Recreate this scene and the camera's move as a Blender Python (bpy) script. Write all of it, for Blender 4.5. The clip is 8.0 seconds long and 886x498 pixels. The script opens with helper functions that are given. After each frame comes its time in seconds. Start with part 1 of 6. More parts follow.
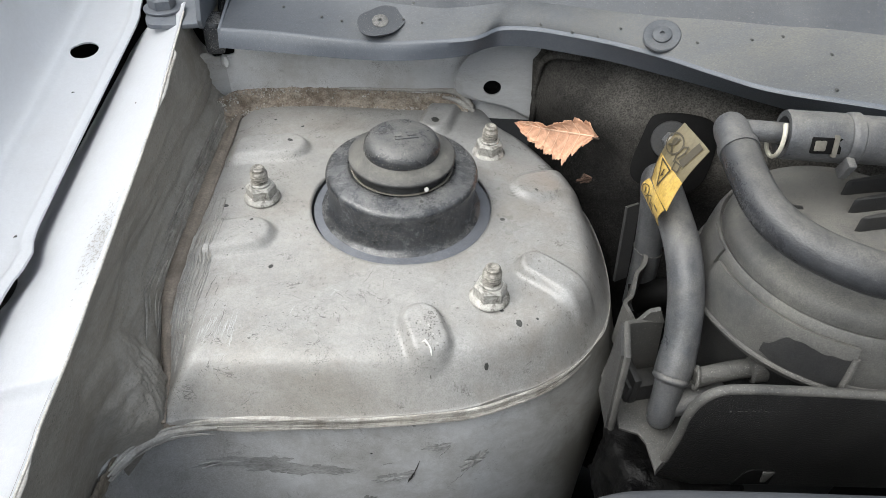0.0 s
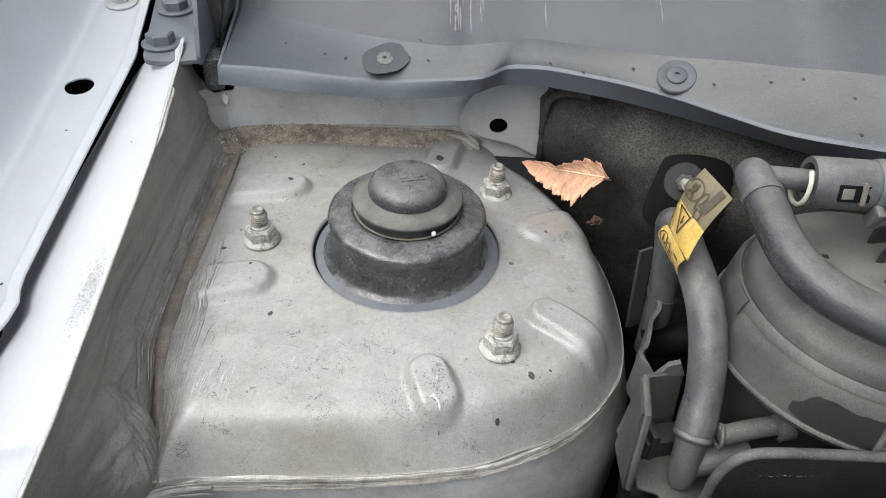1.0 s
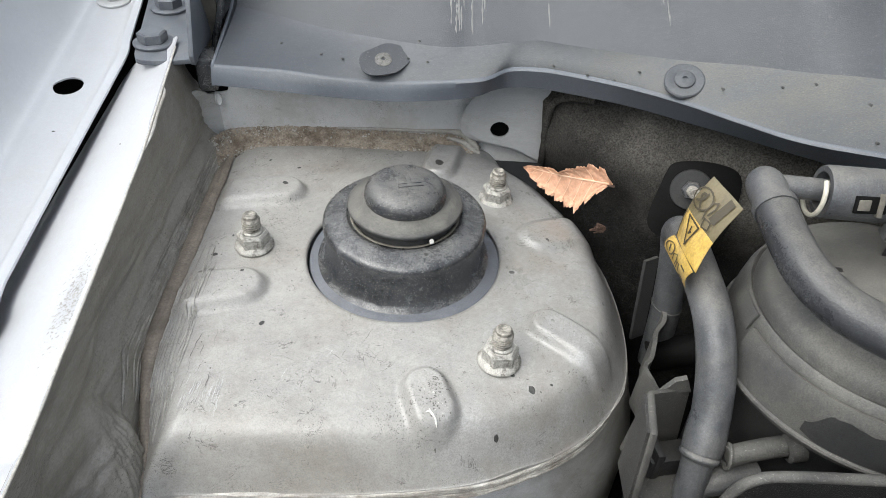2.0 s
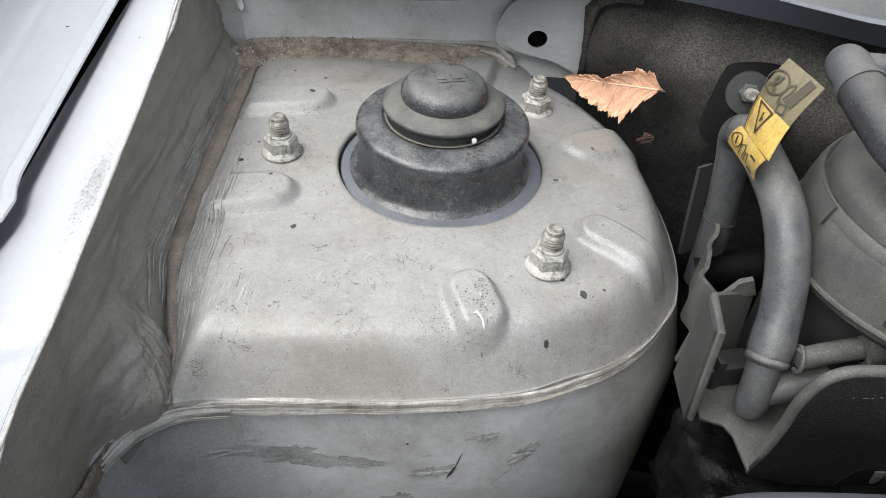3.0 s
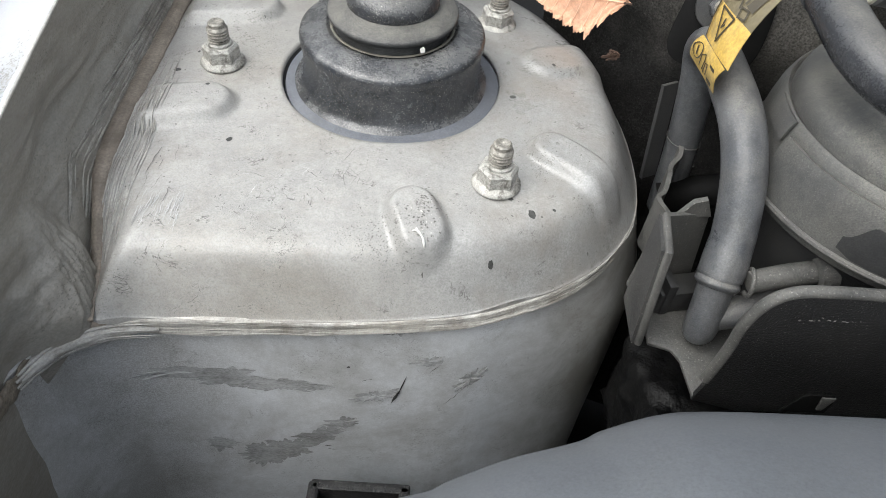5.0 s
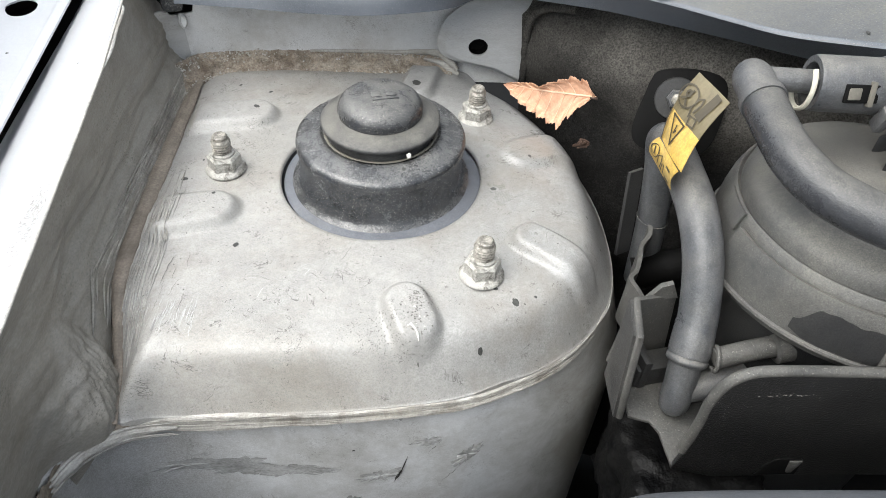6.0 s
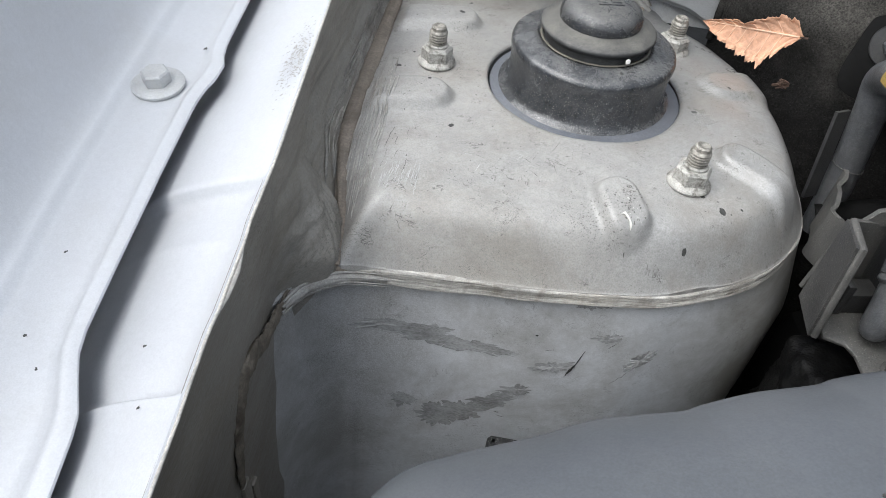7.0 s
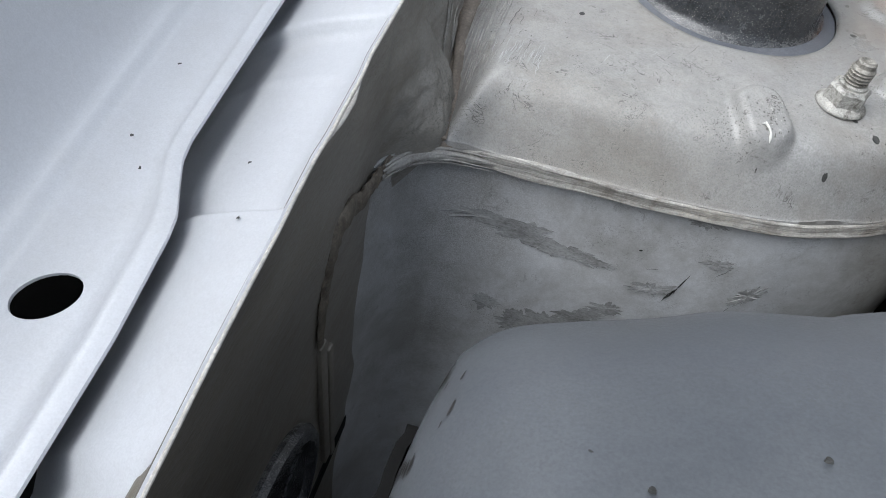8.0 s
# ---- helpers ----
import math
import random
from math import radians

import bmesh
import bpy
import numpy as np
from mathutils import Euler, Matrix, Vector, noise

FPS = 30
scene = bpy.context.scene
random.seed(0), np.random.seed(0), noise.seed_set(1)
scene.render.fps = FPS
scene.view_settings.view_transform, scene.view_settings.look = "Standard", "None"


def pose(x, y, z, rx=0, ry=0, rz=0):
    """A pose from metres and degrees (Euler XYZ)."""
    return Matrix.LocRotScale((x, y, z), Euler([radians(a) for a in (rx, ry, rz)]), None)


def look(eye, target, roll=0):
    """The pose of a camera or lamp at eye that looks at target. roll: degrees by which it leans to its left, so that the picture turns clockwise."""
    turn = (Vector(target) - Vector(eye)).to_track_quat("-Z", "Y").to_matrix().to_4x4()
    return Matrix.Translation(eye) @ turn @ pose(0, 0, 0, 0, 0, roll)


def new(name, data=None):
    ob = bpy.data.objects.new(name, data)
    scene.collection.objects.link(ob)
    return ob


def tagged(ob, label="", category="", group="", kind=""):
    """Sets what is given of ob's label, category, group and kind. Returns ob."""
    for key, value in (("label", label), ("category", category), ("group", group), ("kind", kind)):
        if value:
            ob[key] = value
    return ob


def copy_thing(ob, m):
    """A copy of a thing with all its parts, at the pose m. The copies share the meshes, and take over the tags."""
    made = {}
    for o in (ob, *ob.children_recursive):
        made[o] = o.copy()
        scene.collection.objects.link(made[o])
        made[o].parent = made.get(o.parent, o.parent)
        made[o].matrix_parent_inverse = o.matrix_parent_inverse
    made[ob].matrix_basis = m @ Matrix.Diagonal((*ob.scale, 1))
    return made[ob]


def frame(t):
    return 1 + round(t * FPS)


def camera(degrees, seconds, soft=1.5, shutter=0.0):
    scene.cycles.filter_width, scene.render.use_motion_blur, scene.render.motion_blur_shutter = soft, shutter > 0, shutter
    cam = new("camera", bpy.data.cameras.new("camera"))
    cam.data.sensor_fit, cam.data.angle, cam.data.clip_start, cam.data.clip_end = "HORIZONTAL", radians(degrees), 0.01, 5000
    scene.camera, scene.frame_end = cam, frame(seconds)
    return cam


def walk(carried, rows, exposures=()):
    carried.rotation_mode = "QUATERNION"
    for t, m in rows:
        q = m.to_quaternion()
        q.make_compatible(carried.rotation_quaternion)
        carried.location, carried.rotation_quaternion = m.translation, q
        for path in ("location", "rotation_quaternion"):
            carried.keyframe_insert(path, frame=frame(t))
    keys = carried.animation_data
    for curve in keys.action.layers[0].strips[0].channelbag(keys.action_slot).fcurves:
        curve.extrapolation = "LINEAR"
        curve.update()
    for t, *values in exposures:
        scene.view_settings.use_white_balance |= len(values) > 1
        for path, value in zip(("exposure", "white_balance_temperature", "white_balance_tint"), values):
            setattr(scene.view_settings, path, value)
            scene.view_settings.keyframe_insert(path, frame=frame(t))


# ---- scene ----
cam = camera(64.55, 8.0, 0.3)
PATH = [
    (0, (-0.01133, 0.02234, 0.25796), (0.0543, 1.495, -1.0937), 2.91),
    (0.5, (-0.01464, 0.03933, 0.25756), (0.0599, 1.5348, -1.0683), 2.77),
    (1, (-0.01824, 0.04051, 0.25505), (0.0641, 1.5625, -1.0399), 3.48),
    (1.2, (-0.01637, 0.04253, 0.25409), (0.0662, 1.5694, -1.035), 3.88),
    (2.5, (-0.01819, 0.05477, 0.2387), (0.0601, 1.5675, -1.0672), 3.84),
    (3, (-0.0323, 0.04736, 0.21113), (0.0381, 1.5148, -1.146), 3.91),
    (3.5, (-0.03839, 0.04192, 0.20151), (0.0289, 1.4569, -1.2104), 4.16),
    (4, (-0.04665, 0.03975, 0.19052), (0.0348, 1.4251, -1.2496), 5.29),
    (4.5, (-0.0444, 0.04286, 0.18027), (0.041, 1.3902, -1.2953), 6.12),
    (4.7, (-0.0235, 0.04859, 0.18434), (0.0644, 1.3941, -1.2928), 6.17),
    (5.8, (-0.00331, 0.05228, 0.22481), (0.1392, 1.4628, -1.1859), 3.84),
    (6, (-0.01191, 0.04678, 0.22866), (0.1055, 1.4855, -1.1556), 3.27),
    (6.5, (-0.04324, 0.03855, 0.22858), (0.0562, 1.5, -1.1331), 3.93),
    (7, (-0.07674, 0.00153, 0.19727), (-0.1216, 1.425, -1.207), 6.86),
    (7.2, (-0.0814, -0.01471, 0.17512), (-0.1929, 1.3788, -1.2552), 8.64),
    (7.5, (-0.07405, -0.01017, 0.16573), (-0.2147, 1.3275, -1.3144), 10.28),
    (8, (-0.08545, -0.01091, 0.16223), (-0.2944, 1.2896, -1.3428), 9.75),
]
walk(cam, [(t, look(eye, target, roll)) for t, eye, target, roll in PATH], [(0.0, 0.42, 6330, 7), (2.5, 0.46, 6330, 7), (4.5, 0.44, 6290, 7), (6.0, 0.77, 6370, 7), (6.5, 0.60, 6340, 7), (7.0, 0.36, 6170, 8), (7.5, 0.17, 6090, 8), (8.0, 0.11, 6020, 8)])

# ---------------------------------------------------------------- light
world = bpy.data.worlds.new("overcast_sky")
scene.world = world
world.use_nodes = True
wn = world.node_tree.nodes
wl = world.node_tree.links
wn.clear()
sky = wn.new("ShaderNodeTexSky")
sky.sky_type = "NISHITA"
sky.sun_disc = False
sky.sun_elevation = radians(58)
sky.sun_rotation = radians(270)
sky.dust_density = 4.0
sky.ozone_density = 1.0
soft_sky = wn.new("ShaderNodeHueSaturation")
soft_sky.inputs["Saturation"].default_value = 0.30
bg = wn.new("ShaderNodeBackground")
bg.inputs["Strength"].default_value = 0.225
wo = wn.new("ShaderNodeOutputWorld")
wl.new(sky.outputs[0], soft_sky.inputs["Color"])
wl.new(soft_sky.outputs[0], bg.inputs["Color"])
wl.new(bg.outputs[0], wo.inputs["Surface"])

sun_data = bpy.data.lights.new("sun", "SUN")
sun_data.energy = 1.9
sun_data.angle = radians(44)
sun_data.color = (1.0, 0.955, 0.90)
sun = new("sun", sun_data)
sun.matrix_world = look((-0.52, -0.72, 1.0), (0, 0, 0))

# ---------------------------------------------------------------- materials


def surface(name, base, rough=0.5, metal=0.0, vary=0.12, patch=25.0, grain=600.0, grain_amt=0.08,
            dust=None, dust_amt=0.0, dust_scale=18.0, dust_edge=0.18, bump=0.15, bump_scale=700.0,
            wave=0.0, wave_scale=60.0, coat=0.0, settle=0.0, grime=None, grime_amt=0.0, grime_scale=9.0, pit=0.0, speck=0.0, speck_scale=900.0, lay=0.0, crack=0.0, crack_scale=90.0, stretch=(1, 1, 1), fade=None, streak=0.0, streak_map=(200, 10, 200), spec=0.5, dust_rough=0.9, spread=None):
    """Paint, plastic, rubber or metal with patches, grain, dust and fine relief."""
    m = bpy.data.materials.new(name)
    m.use_nodes = True
    n, l = m.node_tree.nodes, m.node_tree.links
    n.clear()
    out = n.new("ShaderNodeOutputMaterial")
    bsdf = n.new("ShaderNodeBsdfPrincipled")
    l.new(bsdf.outputs[0], out.inputs[0])
    tc = n.new("ShaderNodeTexCoord")
    mp = n.new("ShaderNodeMapping")
    mp.inputs["Scale"].default_value = stretch
    l.new(tc.outputs["Object"], mp.inputs[0])

    def tex(scale, detail=5.0, rough_=0.6, distort=0.0):
        t = n.new("ShaderNodeTexNoise")
        t.inputs["Scale"].default_value = scale
        t.inputs["Detail"].default_value = detail
        t.inputs["Roughness"].default_value = rough_
        t.inputs["Distortion"].default_value = distort
        l.new(mp.outputs[0], t.inputs["Vector"])
        return t.outputs["Fac"]

    def ramp(fac, lo, hi, a=0.0, b=1.0):
        r = n.new("ShaderNodeMapRange")
        r.inputs["From Min"].default_value = lo
        r.inputs["From Max"].default_value = hi
        r.inputs["To Min"].default_value = a
        r.inputs["To Max"].default_value = b
        l.new(fac, r.inputs["Value"])
        return r.outputs[0]

    def mix(fac, a, b, kind="MIX"):
        x = n.new("ShaderNodeMix")
        x.data_type, x.blend_type = "RGBA", kind
        for sock, val in ((x.inputs[0], fac), (x.inputs[6], a), (x.inputs[7], b)):
            if isinstance(val, (int, float)):
                sock.default_value = val
            elif isinstance(val, tuple):
                sock.default_value = (*val, 1)
            else:
                l.new(val, sock)
        return x.outputs[2]

    big, fine = tex(patch, 6.0, 0.62, 0.15), tex(grain, 3.0)
    lo = tuple(c * (1 - vary) for c in base)
    hi = tuple(min(1, c * (1 + vary)) for c in base)
    col = mix(ramp(big, 0.36, 0.64), lo, hi)
    shade_a = ramp(fine, 0.36, 0.64, 1 - grain_amt, 1 + grain_amt)
    shade_b = ramp(tex(grain * 0.27, 4.0, 0.7), 0.36, 0.64, 1 - grain_amt * 0.55, 1 + grain_amt * 0.55)
    both = n.new("ShaderNodeMath")
    both.operation = "MULTIPLY"
    l.new(shade_a, both.inputs[0])
    l.new(shade_b, both.inputs[1])
    shade = both.outputs[0]
    mul = n.new("ShaderNodeVectorMath")
    mul.operation = "SCALE"
    l.new(col, mul.inputs[0])
    l.new(shade, mul.inputs[3])
    col = mul.outputs[0]
    rgh = ramp(big, 0.3, 0.7, max(0.03, rough - 0.07), min(1, rough + 0.07))
    if dust:
        d = ramp(tex(dust_scale, 8.0, 0.7, 0.2), 0.5 - dust_edge, 0.5 + dust_edge, 0.0, dust_amt)
        if settle:
            ge = n.new("ShaderNodeNewGeometry")
            sx = n.new("ShaderNodeSeparateXYZ")
            l.new(ge.outputs["Normal"], sx.inputs[0])
            lie = n.new("ShaderNodeMath")
            lie.operation = "MULTIPLY"
            l.new(d, lie.inputs[0])
            l.new(ramp(sx.outputs[2], 0.25, 0.95, 1 - settle, 1.0), lie.inputs[1])
            d = lie.outputs[0]
            if lay:
                top = n.new("ShaderNodeMath")
                top.operation = "ADD"
                top.use_clamp = True
                l.new(d, top.inputs[0])
                l.new(ramp(sx.outputs[2], 0.62, 0.97, 0.0, lay), top.inputs[1])
                d = top.outputs[0]
        # fade ties dust to a direction; used for dust and for shade
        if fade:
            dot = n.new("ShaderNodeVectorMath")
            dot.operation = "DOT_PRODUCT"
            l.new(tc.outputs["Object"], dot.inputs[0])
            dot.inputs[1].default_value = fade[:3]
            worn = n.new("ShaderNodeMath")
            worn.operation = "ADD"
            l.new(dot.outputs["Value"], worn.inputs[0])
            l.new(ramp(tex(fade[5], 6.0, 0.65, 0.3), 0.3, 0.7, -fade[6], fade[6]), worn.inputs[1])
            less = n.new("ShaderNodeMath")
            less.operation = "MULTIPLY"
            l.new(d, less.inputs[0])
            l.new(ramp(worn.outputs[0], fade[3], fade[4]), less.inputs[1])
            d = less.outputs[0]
        d2 = n.new("ShaderNodeMath")
        d2.operation = "MULTIPLY"
        l.new(d, d2.inputs[0])
        l.new(ramp(tex(grain * 1.1, 3.0), 0.36, 0.62, 0.35, 1.0), d2.inputs[1])
        col = mix(d2.outputs[0], col, dust)
        rmix = n.new("ShaderNodeMapRange")
        l.new(d2.outputs[0], rmix.inputs["Value"])
        l.new(rgh, rmix.inputs["To Min"])
        rmix.inputs["To Max"].default_value = dust_rough
        rgh = rmix.outputs[0]
        if metal:
            mm = ramp(d2.outputs[0], 0.0, 1.0, metal, 0.0)
            l.new(mm, bsdf.inputs["Metallic"])
    elif metal:
        bsdf.inputs["Metallic"].default_value = metal
    if grime:
        gr = ramp(tex(grime_scale, 10.0, 0.74, 0.25), 0.48, 0.64, 0.0, grime_amt)
        # spread ties grime to a direction; used for dirt and for shade
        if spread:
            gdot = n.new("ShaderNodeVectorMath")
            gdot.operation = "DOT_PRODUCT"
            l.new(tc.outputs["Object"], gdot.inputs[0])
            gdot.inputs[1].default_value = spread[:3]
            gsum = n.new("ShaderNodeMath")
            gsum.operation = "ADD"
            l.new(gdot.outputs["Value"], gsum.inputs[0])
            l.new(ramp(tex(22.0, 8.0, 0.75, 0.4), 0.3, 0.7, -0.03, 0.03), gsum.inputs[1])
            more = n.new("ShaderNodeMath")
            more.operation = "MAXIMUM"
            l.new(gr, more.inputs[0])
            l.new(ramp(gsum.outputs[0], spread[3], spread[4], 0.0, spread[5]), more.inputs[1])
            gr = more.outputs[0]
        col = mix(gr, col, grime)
    if pit:
        pt = ramp(tex(1300, 3.0, 0.7), 0.55, 0.64, 0.0, pit)
        where = n.new("ShaderNodeMath")
        where.operation = "MULTIPLY"
        l.new(pt, where.inputs[0])
        l.new(ramp(tex(34, 5.0, 0.65), 0.48, 0.64, 0.04, 1.0), where.inputs[1])
        col = mix(where.outputs[0], col, (0.07, 0.065, 0.055))
    if crack:
        away = n.new("ShaderNodeMath")
        away.operation = "SUBTRACT"
        l.new(tex(crack_scale, 4.0, 0.65, 1.2), away.inputs[0])
        away.inputs[1].default_value = 0.5
        size = n.new("ShaderNodeMath")
        size.operation = "ABSOLUTE"
        l.new(away.outputs[0], size.inputs[0])
        thin = ramp(size.outputs[0], 0.004, 0.016, crack, 0.0)
        part_of = n.new("ShaderNodeMath")
        part_of.operation = "MULTIPLY"
        l.new(thin, part_of.inputs[0])
        l.new(ramp(tex(70, 4.0, 0.7), 0.54, 0.62), part_of.inputs[1])
        col = mix(part_of.outputs[0], col, (0.085, 0.08, 0.072))
    if speck:
        s = ramp(tex(speck_scale, 1.0), 0.66, 0.72, 0.0, speck)
        col = mix(s, col, (0.55, 0.53, 0.48))
    line = None
    if streak:
        smap = n.new("ShaderNodeMapping")
        smap.inputs["Scale"].default_value = streak_map
        l.new(tc.outputs["Object"], smap.inputs[0])
        brush = n.new("ShaderNodeTexNoise")
        brush.inputs["Scale"].default_value = 1.0
        brush.inputs["Detail"].default_value = 4.0
        brush.inputs["Roughness"].default_value = 0.65
        brush.inputs["Distortion"].default_value = 0.4
        l.new(smap.outputs[0], brush.inputs["Vector"])
        line = brush.outputs["Fac"]
        lined = n.new("ShaderNodeVectorMath")
        lined.operation = "SCALE"
        l.new(col, lined.inputs[0])
        l.new(ramp(line, 0.32, 0.68, 1 - 0.6 * streak, 1 + 0.6 * streak), lined.inputs[3])
        col = lined.outputs[0]
    l.new(col, bsdf.inputs["Base Color"])
    l.new(rgh, bsdf.inputs["Roughness"])
    bsdf.inputs["Specular IOR Level"].default_value = spec
    bsdf.inputs["Coat Weight"].default_value = coat
    bsdf.inputs["Coat Roughness"].default_value = 0.12
    b1 = n.new("ShaderNodeBump")
    b1.inputs["Strength"].default_value = bump
    b1.inputs["Distance"].default_value = 0.0006
    l.new(tex(bump_scale, 4.0), b1.inputs["Height"])
    if wave:
        b2 = n.new("ShaderNodeBump")
        b2.inputs["Strength"].default_value = wave
        b2.inputs["Distance"].default_value = 0.002
        l.new(tex(wave_scale, 3.0), b2.inputs["Height"])
        l.new(b2.outputs[0], b1.inputs["Normal"])
    if streak:
        b3 = n.new("ShaderNodeBump")
        b3.inputs["Strength"].default_value = min(1.0, streak)
        b3.inputs["Distance"].default_value = 0.0012
        l.new(line, b3.inputs["Height"])
        if wave:
            l.new(b3.outputs[0], b2.inputs["Normal"])
        else:
            l.new(b3.outputs[0], b1.inputs["Normal"])
    l.new(b1.outputs[0], bsdf.inputs["Normal"])
    return m


# dust thins to the right and rear; that half's shade is coloured in
m_tower = surface("dusty_grey_paint", (0.285, 0.284, 0.278), 0.32, 0.0, 0.10, 30, 1300, 0.17, (0.47, 0.443, 0.395), 0.80, 9, 0.20, 0.25, 1000, 0.10, 60, grime=(0.19, 0.162, 0.127), grime_amt=0.48, grime_scale=10.0, pit=0.9, crack=0.75, crack_scale=75.0, fade=(-1.0, -0.35, 0.0, -0.075, 0.045, 16.0, 0.05), dust_rough=0.45, coat=0.22, spread=(1.0, -0.55, -0.6, 0.235, 0.33, 0.55))
m_lower = surface("grey_paint_side", (0.62, 0.632, 0.645), 0.34, 0.05, 0.08, 14, 1400, 0.06, (0.46, 0.445, 0.41), 0.45, 10, 0.14, 0.08, 1000, 0.06, 45, grime=(0.27, 0.25, 0.21), grime_amt=0.45, grime_scale=11.0, pit=0.45, crack=0.3, crack_scale=60.0, dust_rough=0.5)
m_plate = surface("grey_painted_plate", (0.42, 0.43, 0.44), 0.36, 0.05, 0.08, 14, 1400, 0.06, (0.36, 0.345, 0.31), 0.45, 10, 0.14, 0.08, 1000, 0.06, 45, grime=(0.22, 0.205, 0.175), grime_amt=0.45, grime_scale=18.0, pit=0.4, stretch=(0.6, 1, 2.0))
# brown dirt at the corner and right end, their shade coloured in too
m_side = surface("grey_paint_side_with_dirt_and_shade", (0.62, 0.632, 0.645), 0.34, 0.05, 0.08, 14, 1400, 0.06, (0.15, 0.132, 0.104), 0.85, 14, 0.30, 0.08, 1000, 0.06, 45, grime=(0.20, 0.185, 0.152), grime_amt=0.5, grime_scale=11.0, pit=0.45, crack=0.3, crack_scale=60.0, dust_rough=0.5, spread=(1.0, 0.0, -0.12, 0.020, 0.092, 0.85), fade=(-1.0, 0.0, 0.12, 0.062, 0.112, 26.0, 0.022))
# brown dirt thickens forwards and down, as the shade there does
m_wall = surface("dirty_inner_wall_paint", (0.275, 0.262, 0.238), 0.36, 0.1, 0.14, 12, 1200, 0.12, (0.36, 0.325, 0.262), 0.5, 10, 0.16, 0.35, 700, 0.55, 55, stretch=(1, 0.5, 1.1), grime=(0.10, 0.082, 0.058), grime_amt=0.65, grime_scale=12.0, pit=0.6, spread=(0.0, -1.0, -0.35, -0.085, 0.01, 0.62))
m_fender = surface("silver_body_paint", (0.60, 0.613, 0.638), 0.42, 0.15, 0.03, 10, 1800, 0.04, (0.58, 0.56, 0.52), 0.15, 30, 0.22, 0.06, 1500, 0.04, 30, coat=0.25, grime=(0.46, 0.44, 0.40), grime_amt=0.12, grime_scale=26.0, pit=0.05)
m_sealer = surface("grey_brushed_sealer", (0.38, 0.375, 0.36), 0.42, 0, 0.15, 60, 1200, 0.15, (0.35, 0.31, 0.25), 0.5, 45, 0.2, 0.5, 500, 0.3, 120, grime=(0.16, 0.135, 0.10), grime_amt=0.5, grime_scale=35.0, pit=0.5, crack=0.3, streak=0.3, streak_map=(60, 60, 900))
m_bead = surface("pale_seam_sealer", (0.43, 0.42, 0.395), 0.30, 0.1, 0.15, 60, 1200, 0.12, (0.38, 0.34, 0.275), 0.6, 40, 0.16, 0.4, 700, 0.2, 140, grime=(0.11, 0.092, 0.07), grime_amt=0.8, grime_scale=30.0, streak=0.6, streak_map=(40, 40, 1100))
m_lump = surface("brushed_grey_sealer_bulge", (0.27, 0.258, 0.235), 0.36, 0, 0.15, 60, 1200, 0.15, (0.34, 0.31, 0.255), 0.5, 30, 0.2, 0.5, 500, 0.5, 90, grime=(0.10, 0.082, 0.06), grime_amt=0.5, grime_scale=40.0, streak=0.75, streak_map=(240, 60, 45))
m_crust = surface("dark_brown_crusty_sealer", (0.150, 0.128, 0.100), 0.6, 0, 0.3, 80, 900, 0.3, (0.25, 0.22, 0.175), 0.6, 60, 0.12, 0.9, 500, 0.6, 130, grime=(0.065, 0.05, 0.036), grime_amt=0.75, grime_scale=50.0, pit=0.6)
m_rust = surface("rusty_brown_sealer", (0.225, 0.185, 0.145), 0.8, 0, 0.35, 90, 900, 0.3, (0.50, 0.455, 0.385), 0.7, 150, 0.10, 1.0, 500, 0.7, 150, grime=(0.085, 0.058, 0.038), grime_amt=0.7, grime_scale=60.0)
m_rubber = surface("black_rubber", (0.020, 0.0225, 0.027), 0.20, 0, 0.3, 60, 1500, 0.35, (0.25, 0.245, 0.235), 0.56, 75, 0.15, 0.30, 1300, 0.30, 130, settle=0.62, speck=0.45, speck_scale=1900, lay=0.12, spec=0.7, dust_rough=0.5)
m_rubber_dusty = surface("dusty_black_rubber", (0.028, 0.030, 0.035), 0.24, 0, 0.25, 60, 1600, 0.4, (0.25, 0.24, 0.215), 0.62, 75, 0.13, 0.5, 1500, 0.15, 180, settle=0.74, speck=0.50, speck_scale=1800, lay=0.08, spec=0.7, dust_rough=0.5)
m_rubber_tan = surface("tan_dusted_rubber", (0.045, 0.046, 0.047), 0.45, 0, 0.25, 60, 1600, 0.35, (0.23, 0.218, 0.188), 0.75, 60, 0.18, 0.5, 1500, 0.15, 180, settle=0.85, speck=0.2, speck_scale=2400, lay=0.25)
m_mount = surface("blue_grey_rubber_mount", (0.115, 0.125, 0.148), 0.40, 0, 0.15, 40, 1100, 0.15, (0.21, 0.21, 0.208), 0.55, 40, 0.18, 0.4, 1000, grime=(0.075, 0.08, 0.09), grime_amt=0.5, grime_scale=50.0, speck=0.2, speck_scale=2400)
m_nut = surface("dull_zinc_nut", (0.40, 0.39, 0.36), 0.40, 0.15, 0.2, 150, 2000, 0.25, (0.66, 0.64, 0.58), 0.55, 220, 0.15, 0.5, 1600, 0.15, 320, settle=0.6, grime=(0.06, 0.052, 0.04), grime_amt=0.85, grime_scale=170.0)
m_stud = surface("grimy_steel_stud", (0.30, 0.28, 0.245), 0.42, 0.3, 0.25, 200, 1800, 0.25, (0.60, 0.58, 0.52), 0.6, 180, 0.2, 0.5, 1500, settle=0.5, grime=(0.03, 0.026, 0.02), grime_amt=0.8, grime_scale=260.0)
m_bolt = surface("grey_painted_bolt", (0.105, 0.118, 0.140), 0.4, 0.2, 0.1, 80, 1500, 0.08, (0.3, 0.29, 0.27), 0.4, 120, 0.2, 0.2, 1200)
